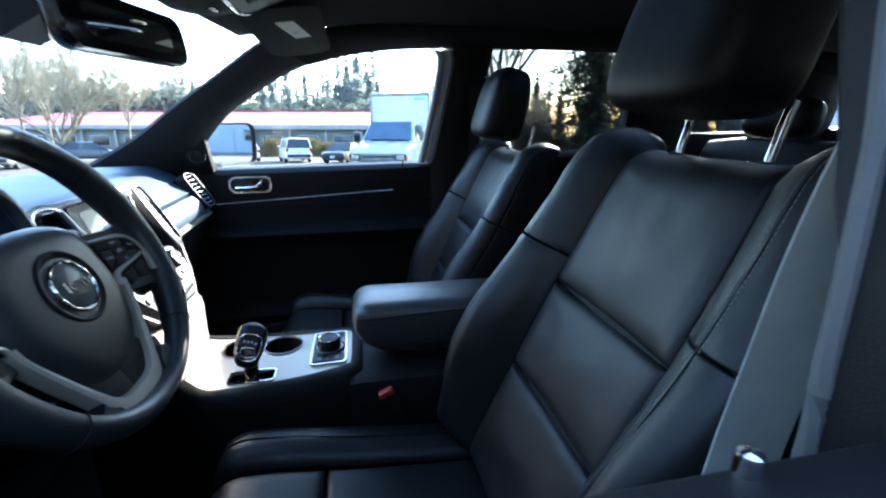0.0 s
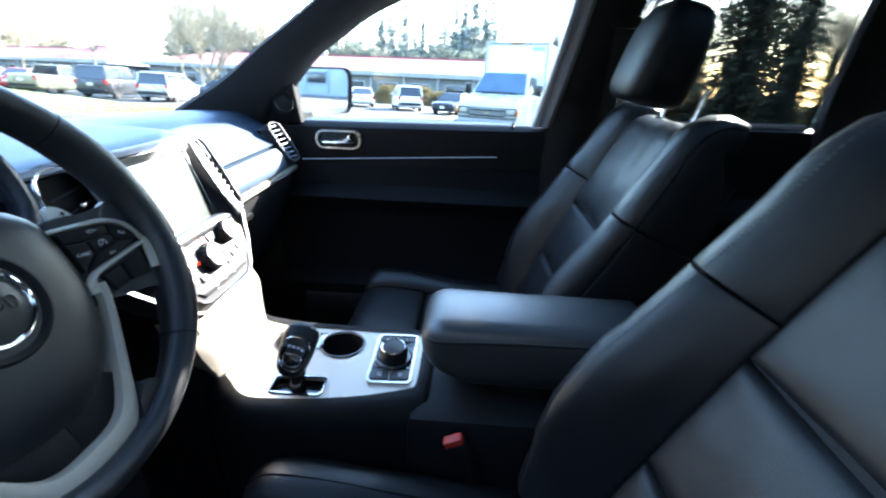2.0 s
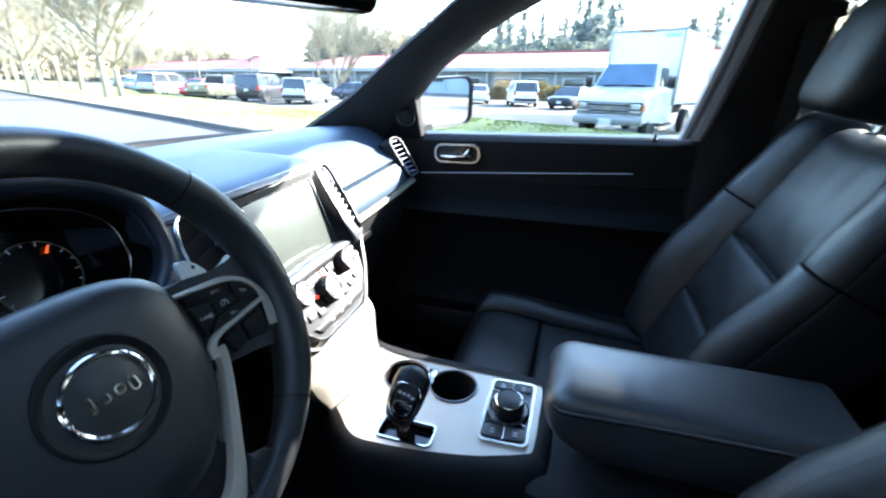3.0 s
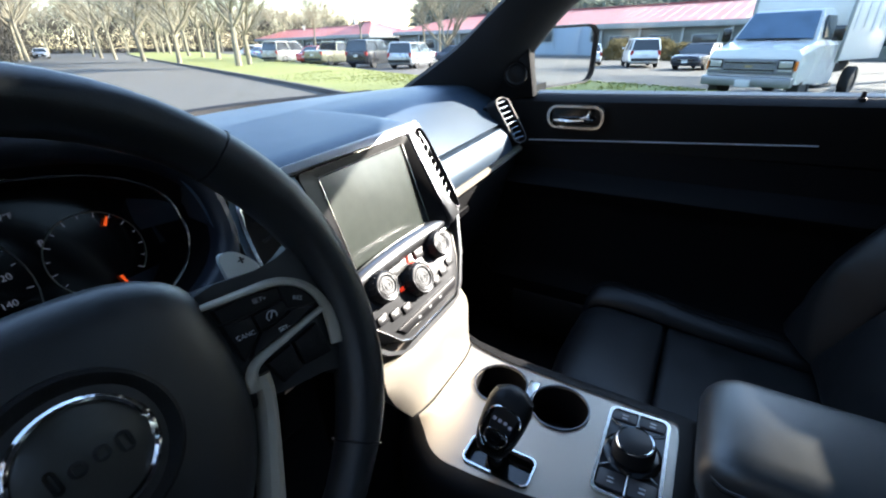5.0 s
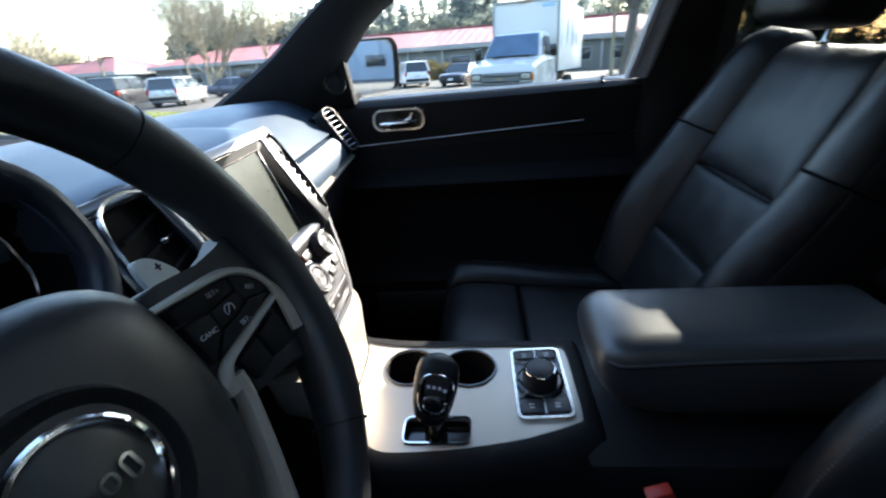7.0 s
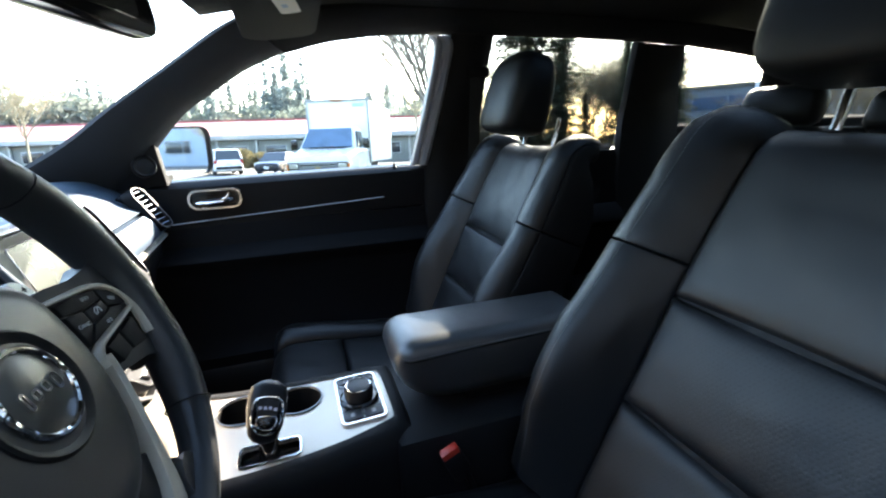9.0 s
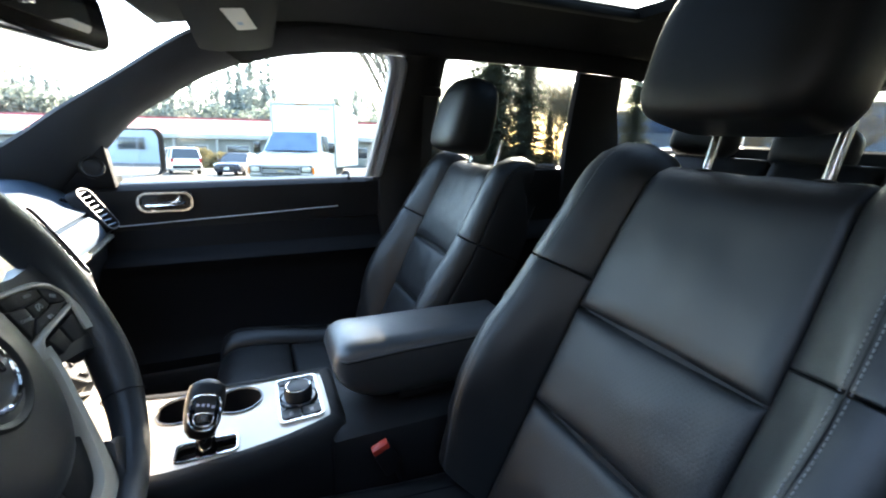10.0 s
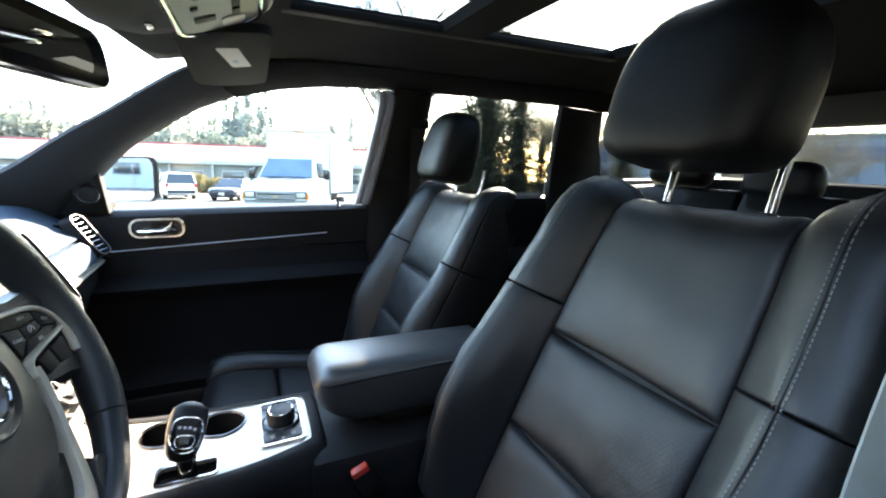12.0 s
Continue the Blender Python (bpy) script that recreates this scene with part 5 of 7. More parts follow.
        rings.append([c + V(0, w * math.copysign(abs(math.cos(q)) ** 0.5, math.cos(q)), 0) + fw * (t * math.copysign(abs(math.sin(q)) ** 0.5, math.sin(q))) for q in (math.pi * 2 * i / 24 for i in range(24))])
    part("back_shell", loft(rings), BLACK, ob)

    # seat cushion
    def flat_path(t):
        """From the rear of the cushion (0) over the front edge (1)."""
        pts = [(0.40, 0.775), (0.28, 0.785), (0.16, 0.797), (0.05, 0.812), (-0.03, 0.815), (-0.066, 0.796), (-0.082, 0.755), (-0.078, 0.70)]
        s = t * 7
        i = min(6, int(s))
        P = [Vector((p[0], 0, p[1])) for p in pts]
        p0, p1, p2, p3 = P[max(0, i - 1)], P[i], P[i + 1], P[min(7, i + 2)]
        u = s - i
        return 0.5 * (2 * p1 + (p2 - p0) * u + (2 * p0 - 5 * p1 + 4 * p2 - p3) * u * u + (3 * p1 - p0 - 3 * p2 + p3) * u ** 3)

    def seat_panel(t0, t1):
        def f(a, b):
            t = t1 + (t0 - t1) * b
            return flat_path(t) + V(0, (2 * a - 1) * 0.142 * (1 - 0.05 * t), -0.006 * (1 - (2 * a - 1) ** 2))
        return f

    for nm, t0, t1, m in (("rear_cushion_panel", 0.0, 0.345, LEATHER_P), ("front_cushion_panel", 0.348, 1.0, LEATHER)):
        part(nm, cushion(seat_panel(t0, t1), 12, 12, (0.28, 0.6 * (t1 - t0)), 0.010, 0.010, 0.03, 0.003), m, ob)
    for sg in (-1, 1):
        def side_f(a, b, sg=sg):
            t = 1 - b
            if sg < 0:
                a = 1 - a
            c = flat_path(t)
            tall = 0.034 * min(1.0, (1 - t) * 4) * (0.55 + 0.45 * t)
            prof = [(0.143, -0.006), (0.155, 0.6 * tall), (0.185, tall), (0.218, 0.9 * tall), (0.243, 0.2 * tall - 0.004), (0.252, -0.04), (0.250, -0.09), (0.245, -0.12)]
            tt = a * 7
            i = min(6, int(tt))
            u = tt - i
            y = prof[i][0] + (prof[i + 1][0] - prof[i][0]) * u
            z = prof[i][1] + (prof[i + 1][1] - prof[i][1]) * u
            y *= 1 - 0.06 * max(0, t - 0.6) / 0.4
            return c + V(0.02 * (a > 0.6) * (t > 0.8), sg * y, z)
        part("cushion_bolster", cushion(side_f, 18, 16, (0.3, 0.55), 0.0, 0.009, 0.02, 0.003), LEATHER, ob)
        part("piping", tube([side_f(0.30 if sg > 0 else 0.70, 0.05 + 0.9 * k / 20) + V(0, 0, 0.001) for k in range(21)], 0.0013, 5), BLACK, ob)
    part("seat_base", boxed((0.17, 0, 0.60), (0.44, 0.44, 0.22), 0.03), BLACK, ob)
    part("hinge_cover", boxed((0.40, 0.262, 0.70), (0.14, 0.02, 0.12), 0.008), BLACK, ob)

    # head restraint
    rings = []
    hc, hu, hfw = V(0.622, 0.013, 1.487), V(0.22, 0, 0.975), V(-0.975, 0, 0.22)
    for f in (-1, -0.993, -0.978, -0.95, -0.90, -0.82, -0.66, -0.45, -0.2, 0.05, 0.3, 0.5, 0.65, 0.78, 0.88, 0.95, 0.985, 1):
        r = max(0.0, 1 - abs(f) ** 3.0) ** (1 / 2.3) if f > 0 else max(0.0, 1 - abs(f) ** 6.0) ** (1 / 3.0)
        w, t = 0.120 * (0.93 + 0.07 * min(1, (f + 1) * 0.9)) * (0.35 + 0.65 * r) * (1 - 0.05 * max(0, f)), 0.052 * (0.25 + 0.75 * r)
        c = hc + hu * (0.105 * f) - hfw * 0.012 * f
        if abs(f) == 1:
            w, t = w * 0.8, t * 0.4
        ring = []
        for q in (math.pi * 2 * i / 36 for i in range(36)):
            cs, sn = math.cos(q), math.sin(q)
            bulge = 0.010 * (1 - cs * cs) if sn > 0 else -0.004 - 0.022 * max(0.0, (0.55 - f) / 1.55) * min(1.0, (1 + f) * 6 + 0.3) * min(1.0, -sn * 2.0)
            ring.append(c + V(0, w * math.copysign(abs(cs) ** 0.44, cs), 0) + hfw * (t * math.copysign(abs(sn) ** 0.46, sn) + bulge))
        rings.append(ring)
    part("head_restraint", loft(rings), HEAD_LEATHER_DARK, ob, "plump black leather head restraint")
    for y in (-0.073, 0.073):
        part("post", tube([(0.648, y, 1.30), (0.672, y, 1.40)], 0.0062, 10), CHROME, ob, "bright chrome head restraint post")
        part("post_collar", disc((0.652, y, 1.327), (0.22, 0, 0.975), [(0.013, -0.01), (0.013, 0.004), (0.009, 0.007), (0.006, 0.007)], 14), BLACK, ob)
    return ob


driver = seat("front_seat", "black leather driver seat with perforated panels and twin pale stitching")
driver.matrix_basis = Matrix.Translation((0.2, -0.372, 0.46))
passenger = seat("front_seat", "black leather passenger seat with perforated panels and stitched bolsters", 0.018, False, False)
passenger.matrix_basis = Matrix.Translation((0.209, 0.385, 0.418))
for o in passenger.children:
    if o.name.startswith("head_restraint"):
        o.matrix_basis = Matrix.Translation((-0.022, 0.004, -0.027)) @ Matrix.Translation((0.622, 0.013, 1.487)) @ Matrix.Diagonal((0.90, 0.88, 0.95, 1)) @ Matrix.Translation((-0.622, -0.013, -1.487))

# seat belt buckles
for y, x, z in ((-0.118, 0.235, 0.845), (0.155, 0.235, 0.82)):
    bk = thing("belt_buckle", (x, y, z - 0.08), "black seat belt buckle with red release button", "belt buckle", "belt buckles")
    part("buckle_stem", tube([(x + 0.05, y, 0.70), (x + 0.012, y, z - 0.02)], 0.012, 10, False, 0.5), BLACK, bk)
    part("buckle_body", boxed((x, y, z - 0.012), (0.034, 0.020, 0.055), 0.006, pose(0, 0, 0, 0, -25, 0)), BLACK, bk)
    part("release_button", boxed((x - 0.012, y, z + 0.014), (0.030, 0.016, 0.016), 0.003, pose(0, 0, 0, 0, -25, 0)), RED, bk, "red release button")

# driver's belt hanging along the pillar
belt = thing("seat_belt", (0.52, -0.66, 0.6), "grey woven seat belt hanging from the pillar", "seat belt")


def strap(pts, half, bm=None):
    pts = smooth_path(pts, 6)
    rings = []
    for k, p in enumerate(pts):
        rings.append([p + V(half, 0.3 * half, 0), p + V(half, 0.3 * half - 0.0016, 0), p + V(-half, -0.3 * half - 0.0016, 0), p + V(-half, -0.3 * half, 0)])
    return loft(rings, True, True, bm)


rings = []
for p in smooth_path([(0.500, -0.668, 1.47), (0.480, -0.652, 1.38), (0.470, -0.642, 1.30), (0.462, -0.637, 1.22), (0.450, -0.636, 1.14), (0.436, -0.640, 1.04), (0.424, -0.648, 0.80), (0.420, -0.650, 0.62)], 6):
    rings.append([p, p + V(0.0005, -0.0016, 0), p + V(0.0455, -0.0176, 0), p + V(0.045, -0.016, 0)])
part("webbing", loft(rings), BELT, belt)
part("guide_loop", boxed((0.522, -0.675, 1.485), (0.075, 0.018, 0.030), 0.007), BLACK, belt)
belt2 = thing("seat_belt", (0.54, 0.66, 0.6), "black seat belt lying along the passenger side pillar", "seat belt")
part("webbing", strap([(0.595, 0.636, 1.49), (0.600, 0.668, 1.30), (0.605, 0.69, 1.08), (0.605, 0.70, 0.80)], 0.021), mat("black_belt_webbing", (0.02, 0.02, 0.021), 0.85, 0, 0.2, 30, 0.6, 1500, 0.3), belt2)
part("guide_loop", boxed((0.60, 0.634, 1.50), (0.075, 0.018, 0.030), 0.007), BLACK, belt2)

# rear bench
bench = thing("rear_bench", (1.4, 0, 0.46), "black leather rear bench with three head restraints", "car seat")
for y0, y1 in ((-0.66, -0.14), (-0.135, 0.135), (0.14, 0.66)):
    part("backrest", cushion(lambda a, b, y0=y0, y1=y1: V(1.30 + 0.24 * b, y0 + (y1 - y0) * a, 0.82 + 0.50 * b - 0.02 * max(0, abs(y0 + (y1 - y0) * a) - 0.5) / 0.16), 10, 10, (y1 - y0, 0.55), 0.02, 0.025, 0.10, 0.004), LEATHER, bench)
part("bench_cushion", boxed((1.15, 0, 0.72), (0.50, 1.32, 0.16), 0.05, None, 3), LEATHER, bench)
part("bench_back_shell", boxed((1.56, 0, 1.03), (0.10, 1.32, 0.52), 0.03, pose(0, 0, 0, 0, 24, 0)), BLACK, bench)
for y, z, w in ((-0.39, 1.375, 0.25), (0.05, 1.345, 0.22), (0.40, 1.375, 0.25)):
    part("head_restraint", boxed((1.585, y, z), (0.10, w, 0.13), 0.045, pose(0, 0, 0, 0, 14, 0), 4), LEATHER, bench)
    for dy in (-0.05, 0.05):
        part("post", tube([(1.57, y + dy, 1.29), (1.58, y + dy, z - 0.04)], 0.006, 8), CHROME, bench)
cover = thing("cargo_cover", (1.86, 0, 1.2), "black cargo cover behind the rear bench", "cargo cover")
part("cover_sheet", boxed((1.87, 0, 1.255), (0.40, 1.30, 0.012), 0.004), BLACK, cover)
part("cover_roller", tube([(1.67, -0.62, 1.25), (1.67, 0.62, 1.25)], 0.03, 12), BLACK, cover)

# ---- overhead parts ----
rv = thing("rear_view_mirror", (-0.16, 0.04, 1.51), "black rear view mirror on a stalk at the windshield", "mirror")
mo, mx_, my_ = V(-0.155, -0.021, 1.520), V(0.22, 0.97, 0.0).normalized(), V(-0.12, 0.03, 0.99).normalized()
mn = mx_.cross(my_)
shell = []
for d, f in ((0.010, 0.97), (0.004, 1.0), (-0.012, 1.0), (-0.028, 0.90), (-0.040, 0.68), (-0.045, 0.3)):
    shell.append([mo + mx_ * (u * f) + my_ * (v * f) + mn * d for u, v in rounded(0.276, 0.084, 0.028, 6)])
part("mirror_housing", loft(shell), PIANO, rv)
part("mirror_glass", prism(rounded(0.190, 0.048, 0.016, 5, -0.004, -0.002), lambda u, v: mo + mx_ * u + my_ * v + mn * 0.0112, mn * -0.001), MIRROR, rv, "silvered mirror glass")
part("mirror_stalk", tube(smooth_path([(-0.175, 0.005, 1.525), (-0.215, 0.005, 1.560), (-0.255, 0.005, 1.585)], 4), 0.014, 10), BLACK, rv)
part("sensor_cover", loft([[(x, y * f + 0.015, z - 0.03 * f * (1 if i > 1 else -0.4)) for i, y in enumerate((-0.05, 0.05, 0.045, -0.045))] for x, z, f in ((-0.33, 1.535, 1.0), (-0.25, 1.58, 1.1), (-0.19, 1.612, 1.0))]), BLACK, rv)

oc = thing("overhead_console", (0.0, 0.02, 1.6), "dark overhead console with lamps and chrome edge", "overhead console")


def under(x, d=0.0):
    """Underside of the overhead console: level in front, rising towards the glass roof."""
    return 1.582 + max(0.0, x + 0.012) * 0.385 + d


rings = []
for d, f in ((0.055, 1.0), (0.020, 1.0), (0.004, 0.97), (-0.002, 0.90), (-0.002, 0.60)):
    rings.append([(v * f - 0.005, u * f, under(v * f - 0.005, d)) for u, v in rounded(0.36, 0.28, 0.07, 6)])
part("console_shell", loft(rings), TRIM, oc)
part("chrome_edge", tube([(0.049 + v, u, under(0.049 + v, -0.004)) for u, v in rounded(0.284, 0.122, 0.035, 6)], 0.0042, 8, True), CHROME, oc, "chrome edge")
part("lamp_panel", prism(rounded(0.274, 0.112, 0.03, 5), lambda u, v: (0.049 + v, u, under(0.049 + v, -0.005)), (0, 0, 0.004)), mat("grey_overhead_panel", (0.16, 0.16, 0.155), 0.4), oc)
for u in (-0.095, 0.095):
    part("lamp_lens", prism(rounded(0.045, 0.035, 0.01, 3, u, 0.02), lambda a, c: (0.049 + c, a, under(0.049 + c, -0.008)), (0, 0, 0.004), 0.001), mat("frosted_lamp_lens", (0.5, 0.5, 0.48), 0.3), oc)
for u, v, w, h in ((0.06, -0.02, 0.022, 0.03), (0.0, -0.03, 0.012, 0.010), (-0.05, -0.02, 0.022, 0.016), (0.0, 0.025, 0.05, 0.012), (0.05, 0.025, 0.03, 0.012), (-0.05, 0.025, 0.03, 0.012)):
    part("button", prism(rounded(w, h, 0.003, 2, u, v), lambda a, c: (0.049 + c, a, under(0.049 + c, -0.008)), (0, 0, 0.004), 0.001), BLACK, oc)
part("sunglass_lid_gap", tube([(-0.020, u, under(-0.020, -0.0015)) for u in (-0.14, -0.07, 0, 0.07, 0.14)], 0.0016, 5), BLACK, oc)
part("clip", boxed((-0.050, 0.085, 1.577), (0.010, 0.03, 0.006), 0.002), CHROME, oc)

for sg in (1, -1):
    vz = thing("sun_visor", (0.03, sg * 0.33, 1.59), "folded-up black sun visor with a white label" if sg > 0 else "folded-up black sun visor", "sun visor", "sun visors")

    def vis(u, v, d=0.0, sg=sg):
        return V(0.035 + v + 0.02 * (u / 0.2) ** 2, sg * (0.345 + u), 1.588 - 0.075 * u + 0.12 * v + d)

    part("visor_board", prism(rounded(0.42, 0.165, 0.04, 5), lambda u, v: vis(u, v, -0.010), (0, 0, 0.016), 0.005), LINER, vz)
    if sg > 0:
        part("warning_label", prism(rounded(0.19, 0.040, 0.002, 1, -0.075, 0.035), lambda u, v: vis(u + 0.055, v - 0.006 + (u + 0.075) * 0.20, -0.0118), (0, 0, 0.0012)), PAPER, vz, "white paper warning label")
        part("label_print", prism(rounded(0.020, 0.010, 0.001, 1, -0.075, 0.035), lambda u, v: vis(u + 0.055, v - 0.006 + (u + 0.075) * 0.20, -0.0124), (0, 0, 0.0006)), mat("pale_blue_print", (0.35, 0.45, 0.55), 0.7), vz)
    part("visor_pivot", tube([(-0.02, sg * 0.10, 1.592), (-0.02, sg * 0.16, 1.592)], 0.006, 8), BLACK, vz)
    gh = thing("grab_handle", (0.26, sg * 0.585, 1.60), "black grab handle folded under the roof rail", "grab handle", "grab handles")
    part("handle_bar", tube(smooth_path([(0.17, sg * 0.60, 1.622), (0.19, sg * 0.582, 1.619), (0.26, sg * 0.577, 1.621), (0.33, sg * 0.582, 1.624), (0.35, sg * 0.60, 1.627)], 5), 0.008, 8), LINER, gh)

# door mirror outside the passenger window
dm = thing("door_mirror", (-0.30, 0.95, 1.15), "silver door mirror with dark inner cover", "door mirror")
ga, gb = V(-0.360, 0.872, 0), V(-0.232, 1.090, 0)
gx = (gb - ga).normalized()
gnm = V(gx.y, -gx.x, 0.008).normalized()
gup = gnm.cross(gx)
gup = gup if gup.z > 0 else -gup
gc = (ga + gb) / 2 + V(0, 0, 1.288)
glass_out = [(u * (1.0 + 0.05 * v / 0.08), v) for u, v in rounded(0.228, 0.150, 0.035, 5)]
shell = []
for d, f in ((0.004, 0.985), (0.014, 1.02), (0.016, 1.07), (0.0, 1.10)):
    shell.append([gc + gx * (u * f) + gup * (v * f) + gnm * d for u, v in glass_out])
part("mirror_bezel", loft(shell, False), BLACK, dm, "black mirror rim")
shell = []
for d, f in ((0.0, 1.10), (-0.02, 1.10), (-0.05, 1.03), (-0.085, 0.84), (-0.105, 0.5)):
    shell.append([gc + gx * (u * f) + gup * (v * f) + gnm * d for u, v in glass_out])
part("mirror_shell", loft(shell), mat("silver_mirror_shell", (0.42, 0.43, 0.45), 0.3, 0.4), dm, "silver painted shell")
part("mirror_glass", prism(glass_out, lambda u, v: gc + gx * u + gup * v + gnm * 0.006, gnm * -0.003), MIRROR, dm, "silvered mirror glass")
part("mirror_arm", loft([[V(*c) + V(a * 0.030, 0, b * 0.014) for a, b in ((1, 1), (-1, 1), (-1, -1), (1, -1))] for c in ((-0.37, 0.76, 1.205), (-0.37, 0.83, 1.208), (-0.345, 0.90, 1.212))]), BLACK, dm)


# ---- outside: the lot falls gently away from the car ----
SLOPE = V(0.018, 0.0540, 1).normalized()
OUT = V(0, 0, 1).rotation_difference(SLOPE).to_matrix().to_4x4()


def outside(name, x, y, turn, label, category, group="", z=0.0):
    ob = new(name)
    ob.matrix_basis = OUT @ pose(x, y, z, 0, 0, turn)
    return tagged(ob, label, category, group)


def piece(name, bm, material, parent, label="", smooth=38):
    """Part of a thing outside, made in the thing's own metres."""
    ob = part(name, bm, material, None, label, smooth)
    ob.parent = parent
    return ob


def terrain(name, bm, material, label, category):
    bm.transform(OUT)
    return setting(name, bm, material, label, category)


ASPHALT = mat("sunbleached_asphalt", (0.074, 0.072, 0.066), 0.9, 0, 0.25, 0.35, 0.5, 40, 0.3)
GRASS = mat("spring_grass", (0.175, 0.185, 0.065), 0.9, 0, 0.2, 0.9, 0.6, 25, 0.2, 0, 0.1, (0.13, 0.145, 0.05))
BLADES = leafy(mat("grass_blades", (0.16, 0.18, 0.06), 0.7, 0, 0.3, 3, 0, 30, 0.3), 0.5)
KERB = mat("dark_stained_kerb", (0.085, 0.08, 0.072), 0.9, 0, 0.3, 2, 0.4, 60)
BARK = mat("pale_lichen_bark", (0.24, 0.215, 0.155), 0.95, 0, 0.4, 5, 0.8, 60, 0.2)
TWIG = leafy(mat("olive_tan_twigs", (0.31, 0.28, 0.21), 0.95, 0, 0.3, 2, 0, 40, 0.2), 0.4)
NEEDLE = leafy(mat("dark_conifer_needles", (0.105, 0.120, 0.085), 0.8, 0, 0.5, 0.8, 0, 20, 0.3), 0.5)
# distance haze is put into this pale blue-green needle colour
FAR_NEEDLE = leafy(mat("haze_paled_conifer_needles", (0.24, 0.28, 0.275), 0.9, 0, 0.35, 0.4, 0, 10, 0.2), 0.6)
SHRUB = leafy(mat("brown_green_shrubs", (0.13, 0.11, 0.055), 0.9, 0, 0.5, 1.5, 0, 20, 0.2))
ROOF_RED = mat("faded_red_metal_roof", (0.36, 0.12, 0.10), 0.5, 0.0, 0.12, 0.3, 0.1, 20)
WALL = mat("grey_green_siding", (0.16, 0.17, 0.155), 0.8, 0, 0.15, 0.5, 0.2, 20)
FASCIA = mat("grey_fascia", (0.30, 0.31, 0.30), 0.7, 0, 0.1, 1)
DARKGLASS = mat("dark_building_glass", (0.02, 0.025, 0.03), 0.08, 0, 0.2, 1)
BLUEWALL = mat("pale_blue_grey_cladding", (0.30, 0.36, 0.44), 0.7, 0, 0.1, 0.6, 0.1, 10)
BLUEBAND = mat("blue_cladding_band", (0.10, 0.17, 0.30), 0.6, 0, 0.1, 1)
TYRE = mat("tyre_rubber", (0.02, 0.02, 0.02), 0.85, 0, 0.2, 8)
RIM = mat("alloy_rim", (0.5, 0.5, 0.51), 0.3, 0.9, 0.1, 8)
CARGLASS = mat("car_glass", (0.018, 0.024, 0.03), 0.06, 0, 0.2, 2, 0, 100, 0.7)
HEADLAMP = mat("headlamp_glass", (0.45, 0.45, 0.42), 0.12, 0.3, 0.1, 8)
TAILLAMP = mat("tail_lamp_red", (0.35, 0.02, 0.015), 0.2, 0, 0.1, 8)
ORANGE = mat("amber_lamp", (0.60, 0.16, 0.02), 0.2, 0, 0.1, 8)
PLATE_M = mat("number_plate", (0.55, 0.57, 0.58), 0.5, 0, 0.08, 20)


def paint(name, col, metal=0.2):
    return mat(name, col, 0.28, metal, 0.05, 1.2, 0, 100, 0.5, 0.7)


# ground, road verge and kerb; KX runs along the road edge
g = bmesh.new()
n = 24
gv = [[g.verts.new((-1500 + 3000 * i / n, -1500 + 3000 * j / n, 0)) for j in range(n + 1)] for i in range(n + 1)]
for i in range(n):
    for j in range(n):
        g.faces.new((gv[i][j], gv[i + 1][j], gv[i + 1][j + 1], gv[i][j + 1]))
terrain("ground", g, ASPHALT, "sunlit grey asphalt road and car park", "ground")
inner = smooth_path([(9, 3.0, 0), (0, 6.3, 0), (-8, 9.3, 0), (-15.0, 12.4, 0), (-30, 18.8, 0), (-60, 31.5, 0), (-100, 49, 0), (-150, 72, 0)], 6)
outer_e = smooth_path([(9, 12.0, 0), (0, 13.2, 0), (-6, 15.0, 0), (-12.5, 18.0, 0), (-30, 28.0, 0), (-60, 46, 0), (-100, 68, 0), (-150, 96, 0)], 6)
rings = []
for p, q in zip(inner, outer_e):
    row = []
    for k in range(9):
        c = p.lerp(q, k / 8)
        row.append(V(c.x, c.y, 0.13 + (0.10 + 0.28 * math.exp(-((c.x + 3) / 6) ** 2)) * math.sin(math.pi * (k / 8) ** 1.6) + 0.03 * noise.noise(c * 0.4)))
    rings.append([V(p.x, p.y, -0.02)] + row + [V(q.x, q.y, -0.02)])
terrain("verge", loft(rings), GRASS, "strip of bright spring grass between road and car park", "grass")
terrain("kerb", loft([[p + V(-0.12, -0.34, -0.02), p + V(-0.12, -0.34, 0.012), p + V(-0.06, -0.19, 0.015), p + V(-0.05, -0.16, 0.135), p + V(-0.04, -0.14, 0.15), p + V(0, 0.02, 0.15), p + V(0, 0.02, -0.02)] for p in inner]), KERB, "dark stained concrete kerb along the grass", "kerb")
rng = random.Random(4)
bl = bmesh.new()
for k in range(9000):
    f, t = rng.random(), rng.random()
    i = int(f * 20)
    p, q = inner[i].lerp(inner[i + 1], rng.random()), outer_e[i].lerp(outer_e[i + 1], rng.random())
    c = p.lerp(q, 0.03 + 0.95 * t)
    h, a = 0.02 + 0.03 * rng.random(), rng.random() * 6.28
    zb = 0.12 + (0.10 + 0.28 * math.exp(-((c.x + 3) / 6) ** 2)) * math.sin(math.pi * t ** 1.6)
    w = 0.05
    bl.faces.new((bl.verts.new((c.x - w * math.cos(a), c.y - w * math.sin(a), zb)), bl.verts.new((c.x + w * math.cos(a), c.y + w * math.sin(a), zb)), bl.verts.new((c.x + 0.05 * rng.uniform(-1, 1), c.y + 0.05 * rng.uniform(-1, 1), zb + h))))
bl.transform(OUT)
tagged(part("grass", bl, BLADES), "short tufts of spring grass on the verge", "grass", "", "stuff")


